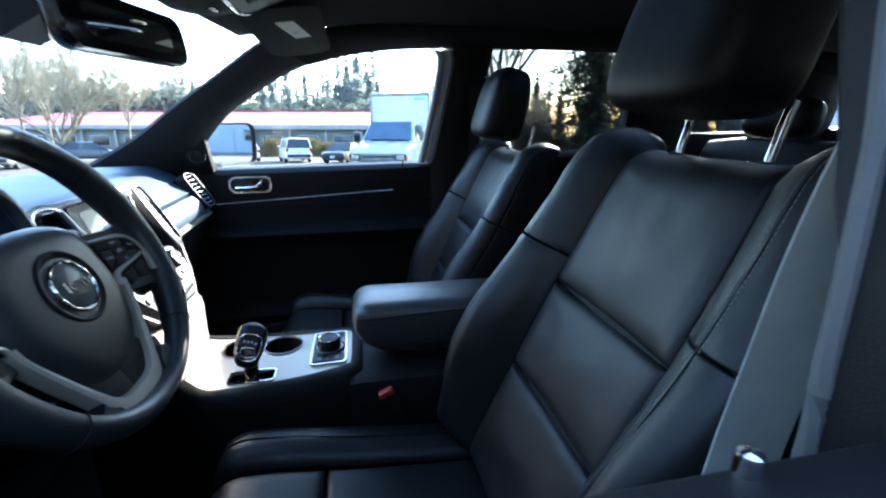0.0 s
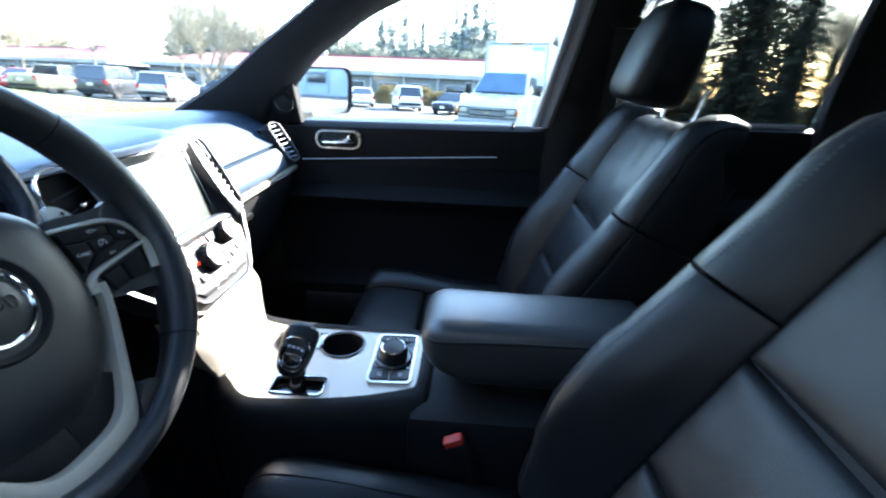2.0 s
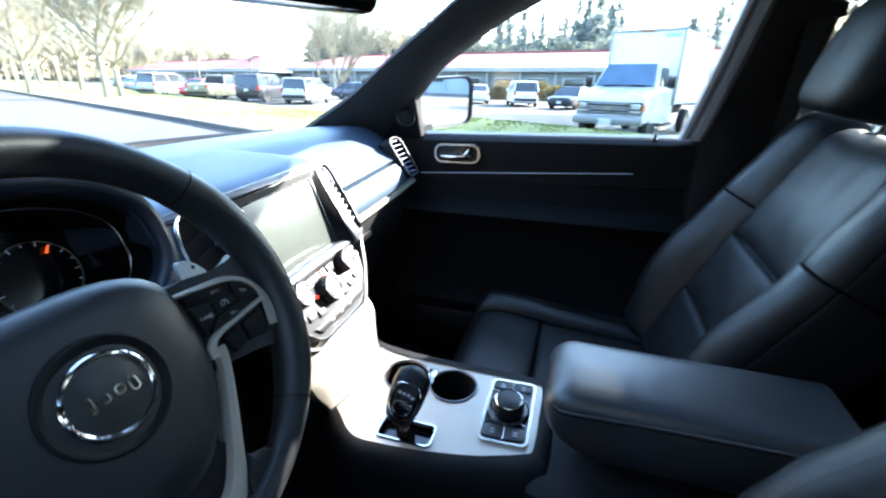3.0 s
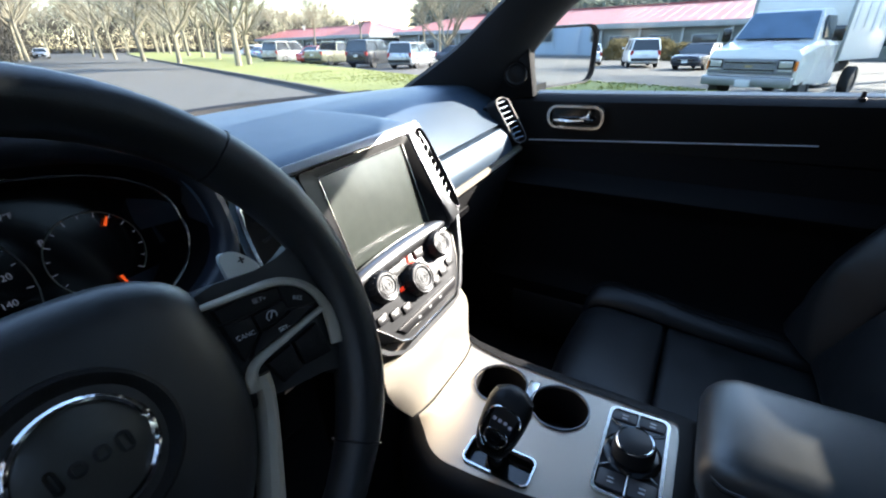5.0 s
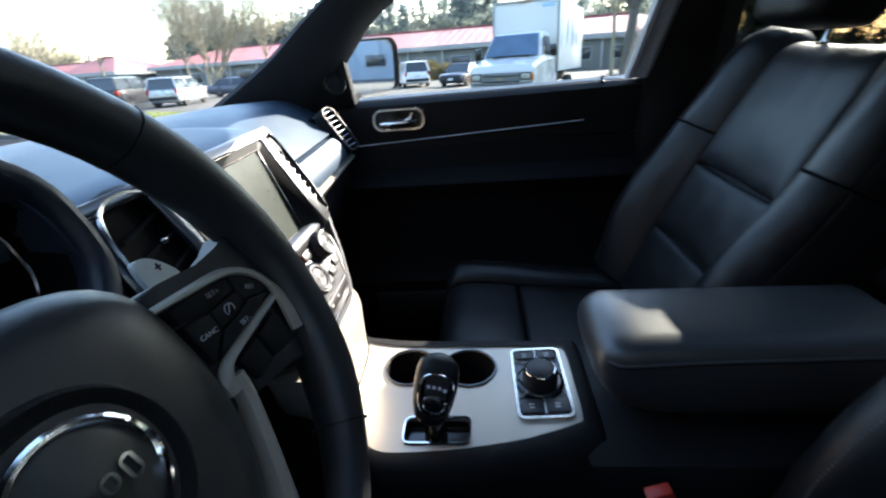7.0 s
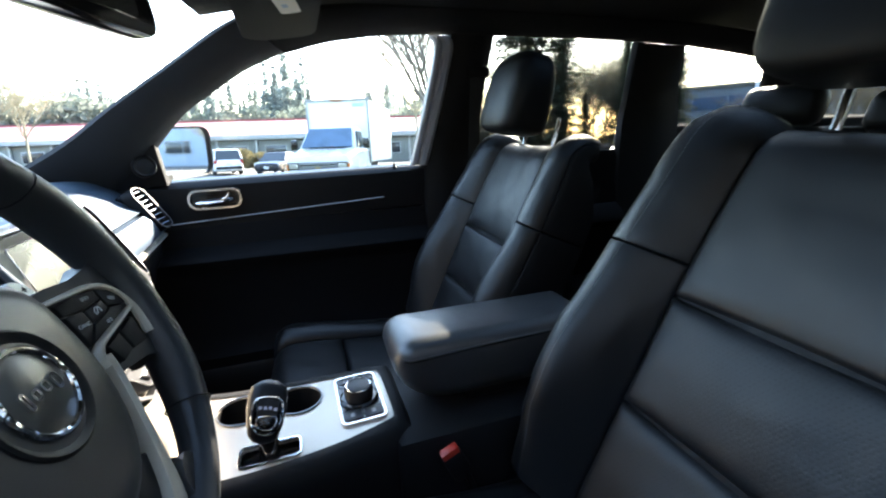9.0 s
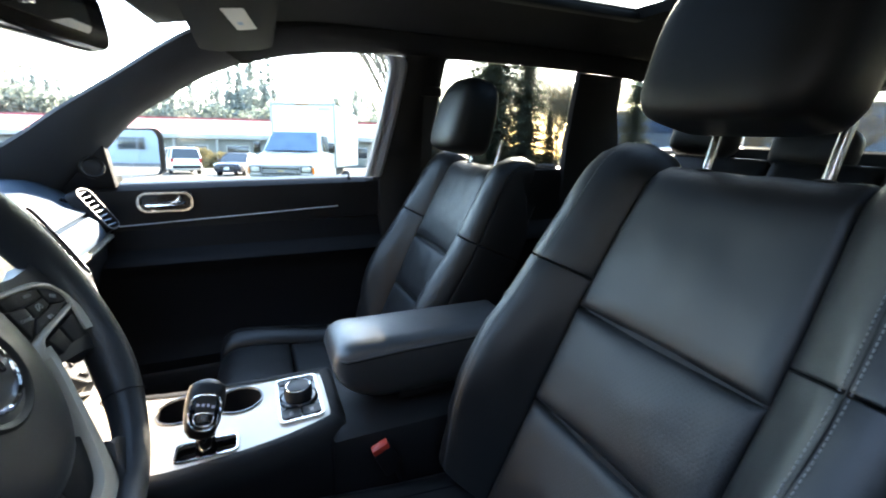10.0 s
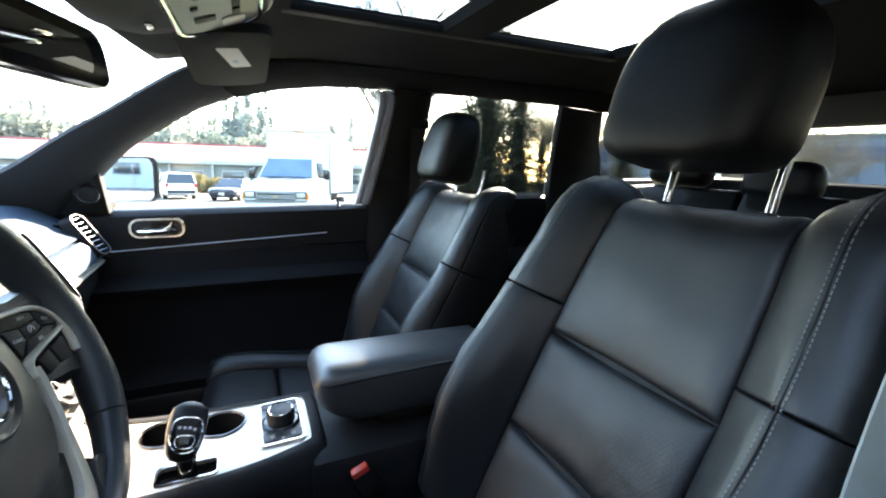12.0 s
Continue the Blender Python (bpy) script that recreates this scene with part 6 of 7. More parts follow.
# ---- trees ----
def bare_tree(seed, height, spread, trunk_r, twigs, fork=0.28, upright=0.5, fine_r=0.0055):
    """Trunk, limbs and a haze of fine twigs of a leafless tree."""
    r = random.Random(seed)
    wood, fine = bmesh.new(), bmesh.new()
    tips = []

    spans = (fork, 0.40 * spread, 0.27, 0.16)

    def grow(p, d, rad, level):
        length = height * spans[level] * (0.8 + 0.4 * r.random())
        pts, q, dd = [p], p, d
        steps = 4
        for k in range(steps):
            dd = (dd + V(r.uniform(-1, 1), r.uniform(-1, 1), r.uniform(-0.5, 0.9)) * (0.06 + 0.06 * level)).normalized()
            q = q + dd * (length / steps)
            pts.append(q)
        tube(pts, [rad * (1 - 0.45 * k / steps) for k in range(steps + 1)], 8 if level == 0 else 5 if level < 2 else 3, False, 1.0, wood)
        if level >= 3:
            tips.append((pts[1], pts[-1], dd))
            return
        kids = (7, 6, 6)[level]
        for k in range(kids):
            f = 0.3 + 0.7 * (k + r.random()) / kids if level else 0.7 + 0.3 * (k / kids)
            b = pts[min(steps, int(f * steps + 0.5))]
            a = 2.4 * k + r.random() * 1.2 + seed
            out = V(math.cos(a), math.sin(a), (upright if level == 0 else 0.0) + 0.5 * r.random())
            nd = (dd * (0.75 if level else 0.35) + out * (0.75 if level else 1.0)).normalized()
            grow(b, nd, rad * (0.40 if level == 0 else 0.48), level + 1)
        tips.append((pts[-2], pts[-1], dd))

    grow(V(0, 0, -0.1), V(r.uniform(-0.04, 0.04), r.uniform(-0.04, 0.04), 1), trunk_r, 0)
    for k in range(twigs):
        a, b, d = r.choice(tips)
        s0 = a.lerp(b, r.random())
        dd = (d * 0.8 + V(r.gauss(0, 0.7), r.gauss(0, 0.7), r.gauss(0.1, 0.6))).normalized()
        ln = 0.35 + 0.85 * r.random()
        s1 = s0 + dd * ln
        side = dd.orthogonal().normalized() * fine_r
        mid = s0.lerp(s1, 0.5) + V(r.gauss(0, 0.06), r.gauss(0, 0.06), 0.05)
        v = [fine.verts.new(p) for p in (s0 - side, s0 + side, mid + side * 0.7, s1, mid - side * 0.7)]
        fine.faces.new(v)
    return wood, fine


def conifer(seed, height, radius, layers, dense, gap=0.0, base=0.08, spray=1.0):
    """Tapered trunk and drooping branches clothed in many small needle sprays."""
    r = random.Random(seed)
    wood, fol = bmesh.new(), bmesh.new()
    tube([V(0, 0, -0.2), V(0.05, 0, height * 0.5), V(0, 0, height)], [radius * 0.075 + 0.06, radius * 0.05, 0.02], 7, False, 1.0, wood)
    for k in range(layers):
        f = k / (layers - 1)
        z = height * (base + (1 - base) * f)
        R = radius * (1 - f) ** 0.6 * (0.55 + 0.6 * r.random()) + 0.12
        if r.random() < gap:
            continue
        for j in range(dense):
            a = 6.283 * (j + r.random()) / dense + k
            ln = R * (0.35 + 0.75 * r.random())
            tip = V(ln * math.cos(a), ln * math.sin(a), -0.28 * ln + 0.25 * r.random())
            n2 = max(3, int(ln * 3))
            for m in range(n2):
                c = V(0, 0, z) + tip * ((m + 0.6) / n2)
                s = (0.20 + 0.22 * r.random()) * (0.5 + 0.16 * radius) * spray
                d1 = V(r.uniform(-1, 1), r.uniform(-1, 1), r.uniform(-0.6, 0.2)).normalized() * s
                d2 = V(r.uniform(-1, 1), r.uniform(-1, 1), r.uniform(-0.5, 0.5)).normalized() * s * 0.55
                fol.faces.new([fol.verts.new(c + q) for q in (-d2, d1 * 0.5, d2, -d1 * 0.25 + V(0, 0, -0.3 * s))])
    return wood, fol


def plant(name, made, x, y, label, category, group, m1, m2, scale=1.0, turn=0.0):
    ob = outside(name, x, y, turn, label, category, group)
    ob.scale = (scale, scale, scale)
    piece("trunk", made[0], m1, ob)
    piece("crown", made[1], m2, ob, "", 180)
    return ob


def again(ob, x, y, turn, scale, label=""):
    c = copy_thing(ob, OUT @ pose(x, y, 0, 0, 0, turn))
    c.scale = (scale, scale, scale)
    return tagged(c, label)


av1 = plant("street_tree", bare_tree(3, 11.5, 1.1, 0.24, 10000, 0.33, 0.45), -29.4, 21.0, "leafless broad street tree with pale bark on the grass verge", "tree", "street trees", BARK, TWIG)
av2 = plant("street_tree", bare_tree(8, 11.5, 1.05, 0.22, 10000, 0.33, 0.55), -41.4, 23.8, "leafless street tree with dense upright twigs", "tree", "street trees", BARK, TWIG, 1.0, 40)
av3 = plant("street_tree", bare_tree(17, 11.5, 1.1, 0.22, 2000, 0.33, 0.5, 0.013), -110, 30, "distant leafless street tree with grey-brown twigs", "tree", "street trees", BARK, TWIG)
# trees at negative y are unseen, added to block sky beside the driver
for k, (x, y, sc, src) in enumerate(((-30.3, 22.6, 0.90, av2), (-55.2, 27.9, 1.05, av1), (-69, 31.5, 1.0, av3), (-83, 36, 1.1, av3), (-97, 41, 1.05, av3), (-106, 60, 1.1, av3), (-122, 66, 1.1, av3), (-138, 75, 1.1, av3), (-75, 20, 1.0, av3), (-95, 27, 1.1, av3), (-118, 37, 1.1, av3), (-60, 13, 0.95, av1), (-45, 6, 1.0, av2), (-30, -1, 1.05, av1), (-15, -8, 1.0, av2), (0, -14, 1.1, av1), (15, -20, 1.0, av2), (-70, 22.5, 1.2, av3), (-84, 26.5, 1.25, av3), (-105, 33.5, 1.25, av3), (-125, 40.5, 1.3, av3), (-140, 45.5, 1.3, av3), (-47, 31.5, 1.1, av1), (-60, 38, 1.1, av3), (-73, 44, 1.15, av3), (-86, 50, 1.15, av3), (-99, 56, 1.15, av3), (-114, 63, 1.2, av3))):
    again(src, x, y, 77 * k, sc)
thin = plant("slim_tree", bare_tree(21, 12, 0.62, 0.12, 3600, 0.34, 1.2), -25.5, 39.5, "slim leafless tree among the parked cars", "tree", "car park trees", BARK, TWIG)
for k, (x, y, sc) in enumerate(((-24.3, 40.5, 0.95), (-34, 40, 1.0), (-44, 43, 1.05), (-17.5, 38, 0.9), (9.5, 33, 1.25), (25, 40, 1.1), (29, 37, 1.0), (34, 39, 1.0), (26.5, 34.5, 0.9), (27.6, 33.0, 0.8), (28.8, 35.0, 0.95), (30.0, 33.4, 0.85), (31.5, 36.0, 1.0))):
    again(thin, x, y, 50 * k + 20, sc)
plant("bare_oak", bare_tree(14, 15, 1.1, 0.36, 4200, 0.30, 0.7), 8.6, 27.0, "tall leafless tree with dark spreading limbs", "tree", "", mat("dark_wet_bark", (0.09, 0.08, 0.065), 0.95, 0, 0.4, 5, 0.6, 60), TWIG)
low = plant("crooked_tree", bare_tree(30, 10.5, 1.05, 0.19, 5200, 0.20, 0.5), -21.0, 36.0, "crooked wide-branching leafless tree beside the parked cars", "tree", "car park trees", BARK, TWIG)
again(low, 16.5, 38, 100, 0.72)
again(low, 26, 12.5, 30, 0.57)
again(low, 30, 13.2, 140, 0.63)
again(low, 27.5, 17.5, 260, 0.6)

big = plant("fir_tree", conifer(5, 25, 5.4, 92, 22, 0.06, 0.03, 1.1), 19.8, 34.3, "large dark green fir tree", "tree", "", BARK, NEEDLE)
for x, y, turn, size in ((17.9, 36.8, 70, 0.24), (20.9, 36.0, 190, 0.34), (22.6, 33.6, 300, 0.30), (23.9, 31.6, 20, 0.22), (27.5, 31.0, 110, 0.42), (30.5, 28.5, 230, 0.40), (22.6, 33.2, 140, 0.5)):
    again(big, x, y, turn, size, "young dark green fir beside the car park")
f1 = plant("far_fir", conifer(7, 21, 3.0, 46, 12, 0.12, 0.18, 2.0), -2, 118, "far conifer with bare lower trunk, haze put into its pale blue-green", "tree", "far conifers", BARK, FAR_NEEDLE)
f2 = plant("far_fir", conifer(9, 17, 4.6, 34, 13, 0.08, 0.05, 1.9), -12, 112, "far full conifer, haze put into its pale blue-green", "tree", "far conifers", BARK, FAR_NEEDLE)
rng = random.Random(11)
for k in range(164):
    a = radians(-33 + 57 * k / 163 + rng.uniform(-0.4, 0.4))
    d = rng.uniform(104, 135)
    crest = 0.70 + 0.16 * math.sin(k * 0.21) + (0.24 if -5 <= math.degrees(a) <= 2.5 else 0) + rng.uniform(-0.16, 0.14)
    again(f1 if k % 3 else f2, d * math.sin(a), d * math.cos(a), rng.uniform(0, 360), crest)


def bush(seed, r0, h, leaves=1400, size=0.8, slim=0.6):
    r = random.Random(seed)
    bm = bmesh.new()
    for k in range(leaves):
        a, e, q = r.random() * 6.283, r.random(), r.random() ** 0.4
        c = V(r0 * q * math.cos(a) * math.sqrt(1 - e * e * 0.8), r0 * q * math.sin(a) * math.sqrt(1 - e * e * 0.8), h * e * (0.8 + 0.3 * r.random()))
        s = (0.10 + 0.14 * r.random()) * size
        d1, d2 = V(r.gauss(0, 1), r.gauss(0, 1), r.gauss(0, 1)).normalized() * s, V(r.gauss(0, 1), r.gauss(0, 1), r.gauss(0, 1)).normalized() * s * slim
        bm.faces.new([bm.verts.new(c + v) for v in (-d2, d1, d2, -d1)])
    return bm


sh = outside("shrub", -4.8, 47, 0, "rounded brown-green shrub before the building", "shrub", "shrubs")
piece("foliage", bush(2, 1.6, 1.8), SHRUB, sh, "", 180)
# shrubs at negative y are unseen too, added to dim the driver's side
for k, (x, y, sc) in enumerate(((-2.9, 47.5, 0.8), (-8.6, 48, 1.0), (3.5, 46, 0.8), (17, 36, 1.0), (19.5, 37, 1.1), (22.5, 36, 1.2), (25.5, 35, 1.0), (28.5, 34, 1.1), (31, 32.5, 1.0), (-80, 20, 1.6), (-90, 24, 1.9), (-70, 15.5, 1.5), (-100, 28, 2.0), (-112, 34, 2.1), (-60, 11, 1.7), (-50, 7, 1.8), (-40, 2.5, 1.8), (-31, -1.5, 1.9), (-22, -5.5, 1.9), (-14, -9, 2.0), (-7, -12, 2.0), (0, -15, 2.1), (7, -18, 2.0))):
    again(sh, x, y, 67 * k, sc)

far_bush = outside("far_tree", -20, 88, 0, "rounded tree coming into leaf, haze put into its pale grey-green", "tree", "far round trees")
# crown colour greyed so that it carries the distance haze
piece("crown", bush(6, 1.7, 2.2, 2600, 0.6), leafy(mat("hazed_budding_crowns", (0.135, 0.155, 0.130), 0.9, 0, 0.4, 0.8, 0, 12, 0.2), 0.5), far_bush, "", 180)
far_bush.scale = (2.6, 2.6, 2.9)
rng = random.Random(5)
for k in range(30):
    a = radians(-31 + 49 * k / 29 + rng.uniform(-1, 1))
    d = rng.uniform(88, 100)
    again(far_bush, d * math.sin(a), d * math.cos(a), rng.uniform(0, 360), 3.2 + 1.6 * rng.random())
for k in range(30):
    a, d = radians(-79 + 36 * k / 29), 150 + 22 * (k % 3)
    again(av3, d * math.sin(a), d * math.cos(a), 40 * k, 1.35)

# dense roadside wood along the driver's side of the road; unseen near the car, added there to block sky light
thicket = outside("thicket", -4, -9.5, 0, "dense brown roadside thicket, partly unseen and added to block sky", "thicket", "roadside wood")
piece("foliage", bush(12, 1.9, 2.9, 4200, 0.66, 0.18), mat("brown_thicket", (0.068, 0.062, 0.050), 0.95, 0, 0.4, 1.0, 0, 15, 0.15), thicket, "", 180)
thicket.scale = (2.4, 2.4, 2.6)
for k in range(30):
    x = -112 + 5.2 * k
    y = 33.5 + (-8.5 - 33.5) * min(1.0, (x + 112) / 104) + rng.uniform(-0.8, 0.8)
    again(thicket, x, y, rng.uniform(0, 360), 2.1 + 0.7 * rng.random())

for k, (x, y, size) in enumerate(((13.4, 37.6, 1.15), (15.0, 37.2, 1.3), (16.6, 36.7, 1.2), (25.4, 30.0, 1.1), (27.2, 28.8, 1.2))):
    again(thicket, x, y, 61 * k, size, "dense brown hedge bush at the edge of the car park")
for k in range(26):
    a, d = radians(-80 + 38 * k / 25), 185 + 9 * (k % 2)
    again(thicket, d * math.sin(a), d * math.cos(a), 53 * k, 3.6 + 0.5 * (k % 3), "far grey-brown belt of bare trees")


# ---- buildings ----
def long_house(name, x0, y0, x1, y1, eave, ridge, deep, label, bays, door_at=()):
    """Low building: wall, overhanging fascia, hipped standing seam roof with ribs, windows."""
    a, b = V(x0, y0, 0), V(x1, y1, 0)
    L = (b - a).length
    turn = math.degrees(math.atan2((b - a).y, (b - a).x))
    ob = outside(name, (x0 + x1) / 2, (y0 + y1) / 2, turn, label, "building", "red-roofed buildings")
    h = L / 2
    piece("wall", boxed((0, deep / 2, eave / 2 - 0.3), (L - 1.6, deep - 1.6, eave + 0.5), 0.02), WALL, ob)
    piece("fascia", boxed((0, deep / 2, eave), (L, deep, 0.55), 0.04), FASCIA, ob)
    e, r = eave + 0.27, ridge
    bm = bmesh.new()
    vs = [bm.verts.new(p) for p in ((-h, 0, e), (h, 0, e), (h, deep, e), (-h, deep, e), (-h + deep * 0.5, deep / 2, r), (h - deep * 0.5, deep / 2, r))]
    for f in ((0, 1, 5, 4), (1, 2, 5), (2, 3, 4, 5), (3, 0, 4), (3, 2, 1, 0)):
        bm.faces.new([vs[i] for i in f])
    roof = piece("roof", bm, ROOF_RED, ob, "faded red metal roof", 10)
    ribs = bmesh.new()
    nr = int(L / 1.1)
    for k in range(1, nr):
        u = -h + L * k / nr
        top = min(1.0, (u + h) / (deep * 0.5), (h - u) / (deep * 0.5))
        tube([V(u, 0, e + 0.03), V(u, deep / 2 * top, e + (r - e) * top + 0.03)], 0.022, 4, False, 1.0, ribs)
    tagged(piece("standing_seams", ribs, ROOF_RED, roof), "", "", "", "stuff")
    piece("ridge_cap", tube([V(-h + deep * 0.5, deep / 2, r + 0.05), V(h - deep * 0.5, deep / 2, r + 0.05)], 0.14, 6), mat("dark_red_ridge", (0.20, 0.04, 0.035), 0.5), roof)
    for k in range(bays):
        u = -h + 1.5 + (L - 3) * (k + 0.5) / bays
        w = piece("window", boxed((u, 0.79, eave * 0.50), (L / bays * 0.55, 0.10, eave * 0.42), 0.02), FASCIA, ob)
        piece("pane", boxed((u, 0.72, eave * 0.50), (L / bays * 0.50, 0.03, eave * 0.36), 0.01), DARKGLASS, w)
        piece("post", boxed((u + L / bays * 0.5, 0.5, eave / 2), (0.25, 0.25, eave), 0.02), FASCIA, ob)
    piece("roof_vent", boxed((-h * 0.25, deep * 0.35, r + 0.15), (0.5, 0.5, 1.0), 0.03), FASCIA, roof)
    return ob


long_house("office_building", -50, 67.5, 24, 49.5, 3.3, 5.7, 15, "low grey building with a long faded red metal roof", 16)
long_house("office_building", -118, 92, -58, 71.5, 3.2, 5.6, 14, "low far building with a red metal roof", 12)
long_house("porch_building", -64, 66, -52, 63.5, 3.0, 5.4, 9, "small red-roofed wing with a pale gable", 3)

bb = outside("warehouse", 49, 19.6, -54, "pale blue-grey clad warehouse with a darker band", "building")
piece("wall", boxed((0, 6, 2.9), (46, 12, 6.6), 0.05), BLUEWALL, bb)
piece("band", boxed((0, -0.03, 4.8), (46, 0.12, 1.2), 0.02), BLUEBAND, bb, "darker blue band")
for k in range(15):
    piece("rib", boxed((-21 + 3 * k, -0.08, 2.9), (0.12, 0.12, 6.4), 0.02), BLUEWALL, bb)
for k in range(6):
    w = piece("window", boxed((-17.5 + 7 * k, -0.06, 2.0), (2.6, 0.1, 1.4), 0.02), FASCIA, bb)
    piece("pane", boxed((-17.5 + 7 * k, -0.12, 2.0), (2.4, 0.04, 1.2), 0.01), DARKGLASS, w)
piece("parapet", boxed((0, 6, 6.35), (46.4, 12.4, 0.35), 0.04), FASCIA, bb)


# ---- vehicles ----
def wheel_at(ob, x, y, r, w=0.20):
    s = 1 if x > 0 else -1
    ty = piece("wheel", disc((x, y, r), (s, 0, 0), [(r * 0.62, -w / 2), (r * 0.94, -w / 2), (r, -w * 0.35), (r, w * 0.35), (r * 0.94, w / 2), (r * 0.66, w / 2), (r * 0.62, w * 0.40)], 20), TYRE, ob)
    piece("rim", disc((x + s * 0.02, y, r), (s, 0, 0), [(r * 0.64, -0.02), (r * 0.62, 0.05), (r * 0.45, 0.03), (r * 0.18, 0.06), (0.01, 0.07)], 18), RIM, ty)


def vehicle(name, x, y, turn, length, width, height, style, body_m, label):
    """A car with its nose at -y: lower body, glazed cabin, roof, wheels, lamps, bumpers, plate."""
    ob = outside(name, x, y, turn, label, "car", "parked cars")
    h, L = width / 2, length
    if style == "suv":
        hoodz, belt, c0, c1, r0, r1 = height * 0.60, height * 0.62, 0.22, 0.985, 0.40, 0.94
    elif style == "pickup":
        hoodz, belt, c0, c1, r0, r1 = height * 0.62, height * 0.64, 0.24, 0.62, 0.36, 0.56
    else:
        hoodz, belt, c0, c1, r0, r1 = height * 0.58, height * 0.63, 0.24, 0.90, 0.42, 0.72
    rings = []
    for f, w, z0, z1 in ((0.0, 0.80, 0.36, hoodz * 0.78), (0.015, 0.90, 0.26, hoodz * 0.88), (0.06, 0.97, 0.22, hoodz * 0.95), (0.22, 1.0, 0.22, hoodz), (c0 + 0.06, 1.0, 0.22, belt), (0.6, 1.0, 0.22, belt), (0.85, 1.0, 0.22, belt * 1.01), (0.96, 0.96, 0.26, belt * 0.98), (0.99, 0.90, 0.32, belt * 0.92), (1.0, 0.84, 0.40, belt * 0.80)):
        Y, W = L * f, h * w
        rings.append([(W * 0.90, Y, z0), (W, Y, z0 + 0.12), (W, Y, z1 * 0.75), (W * 0.96, Y, z1 - 0.05), (W * 0.86, Y, z1), (0, Y, z1 + 0.03), (-W * 0.86, Y, z1), (-W * 0.96, Y, z1 - 0.05), (-W, Y, z1 * 0.75), (-W, Y, z0 + 0.12), (-W * 0.90, Y, z0)])
    body = piece("body", loft(rings), body_m, ob, "", 30)
    def cabin(f, z, w):
        return [(h * w, L * f, z), (h * w * 0.6, L * f, z + 0.02), (-h * w * 0.6, L * f, z + 0.02), (-h * w, L * f, z)]
    gl = bmesh.new()
    top = height - 0.04
    q = [[(h * 0.93, L * c0, belt - 0.04), (h * 0.93, L * c1, belt - 0.04), (-h * 0.93, L * c1, belt - 0.04), (-h * 0.93, L * c0, belt - 0.04)],
         [(h * 0.90, L * (c0 + 0.02), belt + 0.03), (h * 0.90, L * (c1 - 0.004), belt + 0.03), (-h * 0.90, L * (c1 - 0.004), belt + 0.03), (-h * 0.90, L * (c0 + 0.02), belt + 0.03)],
         [(h * 0.76, L * r0, top), (h * 0.76, L * r1, top), (-h * 0.76, L * r1, top), (-h * 0.76, L * r0, top)]]
    piece("windows", loft(q, True, True, gl), CARGLASS, ob, "dark car windows", 20)
    piece("roof", loft([[(h * w, L * (r0 - 0.012 + e), z), (h * w, L * (r1 + 0.012 - e), z), (-h * w, L * (r1 + 0.012 - e), z), (-h * w, L * (r0 - 0.012 + e), z)] for w, z, e in ((0.78, top - 0.05, 0), (0.77, top, 0.0), (0.66, height, 0.02))]), body_m, ob, "", 30)
    for s in (-1, 1):
        for f0, f1 in ((c0 + 0.01, r0), (c1 - 0.005, r1)):
            piece("pillar", tube([V(s * h * 0.92, L * f0, belt - 0.02), V(s * h * 0.775, L * f1, top - 0.02)], 0.045, 6), body_m, ob)
        if style != "pickup":
            piece("pillar", tube([V(s * h * 0.925, L * (c0 + c1) * 0.52, belt - 0.02), V(s * h * 0.78, L * (r0 + r1) * 0.51, top - 0.02)], 0.045, 6), body_m, ob)
        piece("headlamp", boxed((s * h * 0.74, L * 0.022, hoodz * 0.78), (h * 0.34, 0.12, 0.15), 0.03), HEADLAMP, ob)
        piece("tail_lamp", boxed((s * h * 0.84, L * 0.985, belt * 0.82), (h * 0.22, 0.12, 0.26), 0.03), TAILLAMP, ob)
        piece("door_mirror", boxed((s * (h + 0.08), L * (c0 + 0.09), belt + 0.06), (0.17, 0.10, 0.12), 0.03), body_m, ob)
        for f in (0.19, 0.80):
            wheel_at(ob, s * (h - 0.10), L * f, 0.33 if style == "sedan" else 0.37)
    piece("grille", boxed((0, 0.01, hoodz * 0.66), (h * 1.0, 0.06, 0.16), 0.02), PIANO, ob)
    piece("front_bumper", boxed((0, 0.03, 0.42), (h * 1.72, 0.14, 0.16), 0.05), TYRE, ob)
    piece("rear_bumper", boxed((0, L - 0.02, 0.48), (h * 1.74, 0.14, 0.18), 0.05), body_m if style == "sedan" else TYRE, ob)
    piece("plate", boxed((0, L + 0.045, belt * 0.70), (0.32, 0.02, 0.16), 0.005), PLATE_M, ob)
    piece("plate", boxed((0, -0.05, 0.46), (0.32, 0.02, 0.16), 0.005), PLATE_M, ob)
    return ob


WHITE, SILVER, NAVY, CRIMSON, INK, OLIVE, BEIGE, BLUE = (paint("white_paint", (0.75, 0.76, 0.77), 0), paint("silver_paint", (0.42, 0.44, 0.46), 0.5), paint("navy_paint", (0.02, 0.028, 0.05)), paint("red_paint", (0.45, 0.02, 0.015), 0),
                                                           paint("black_paint", (0.012, 0.014, 0.018)), paint("olive_tan_paint", (0.22, 0.21, 0.13)), paint("beige_paint", (0.50, 0.47, 0.40), 0.1), paint("light_blue_paint", (0.20, 0.30, 0.42)))
vehicle("white_suv", -5.3, 36.2, 196, 4.6, 1.85, 1.72, "suv", WHITE, "white parked suv with dark rear windows")
vehicle("dark_sedan", -1.6, 29.3, -18, 4.5, 1.78, 1.42, "sedan", mat("dark_nose_paint", (0.03, 0.034, 0.05), 0.3, 0.2), "dark blue parked sedan with a pale roof")
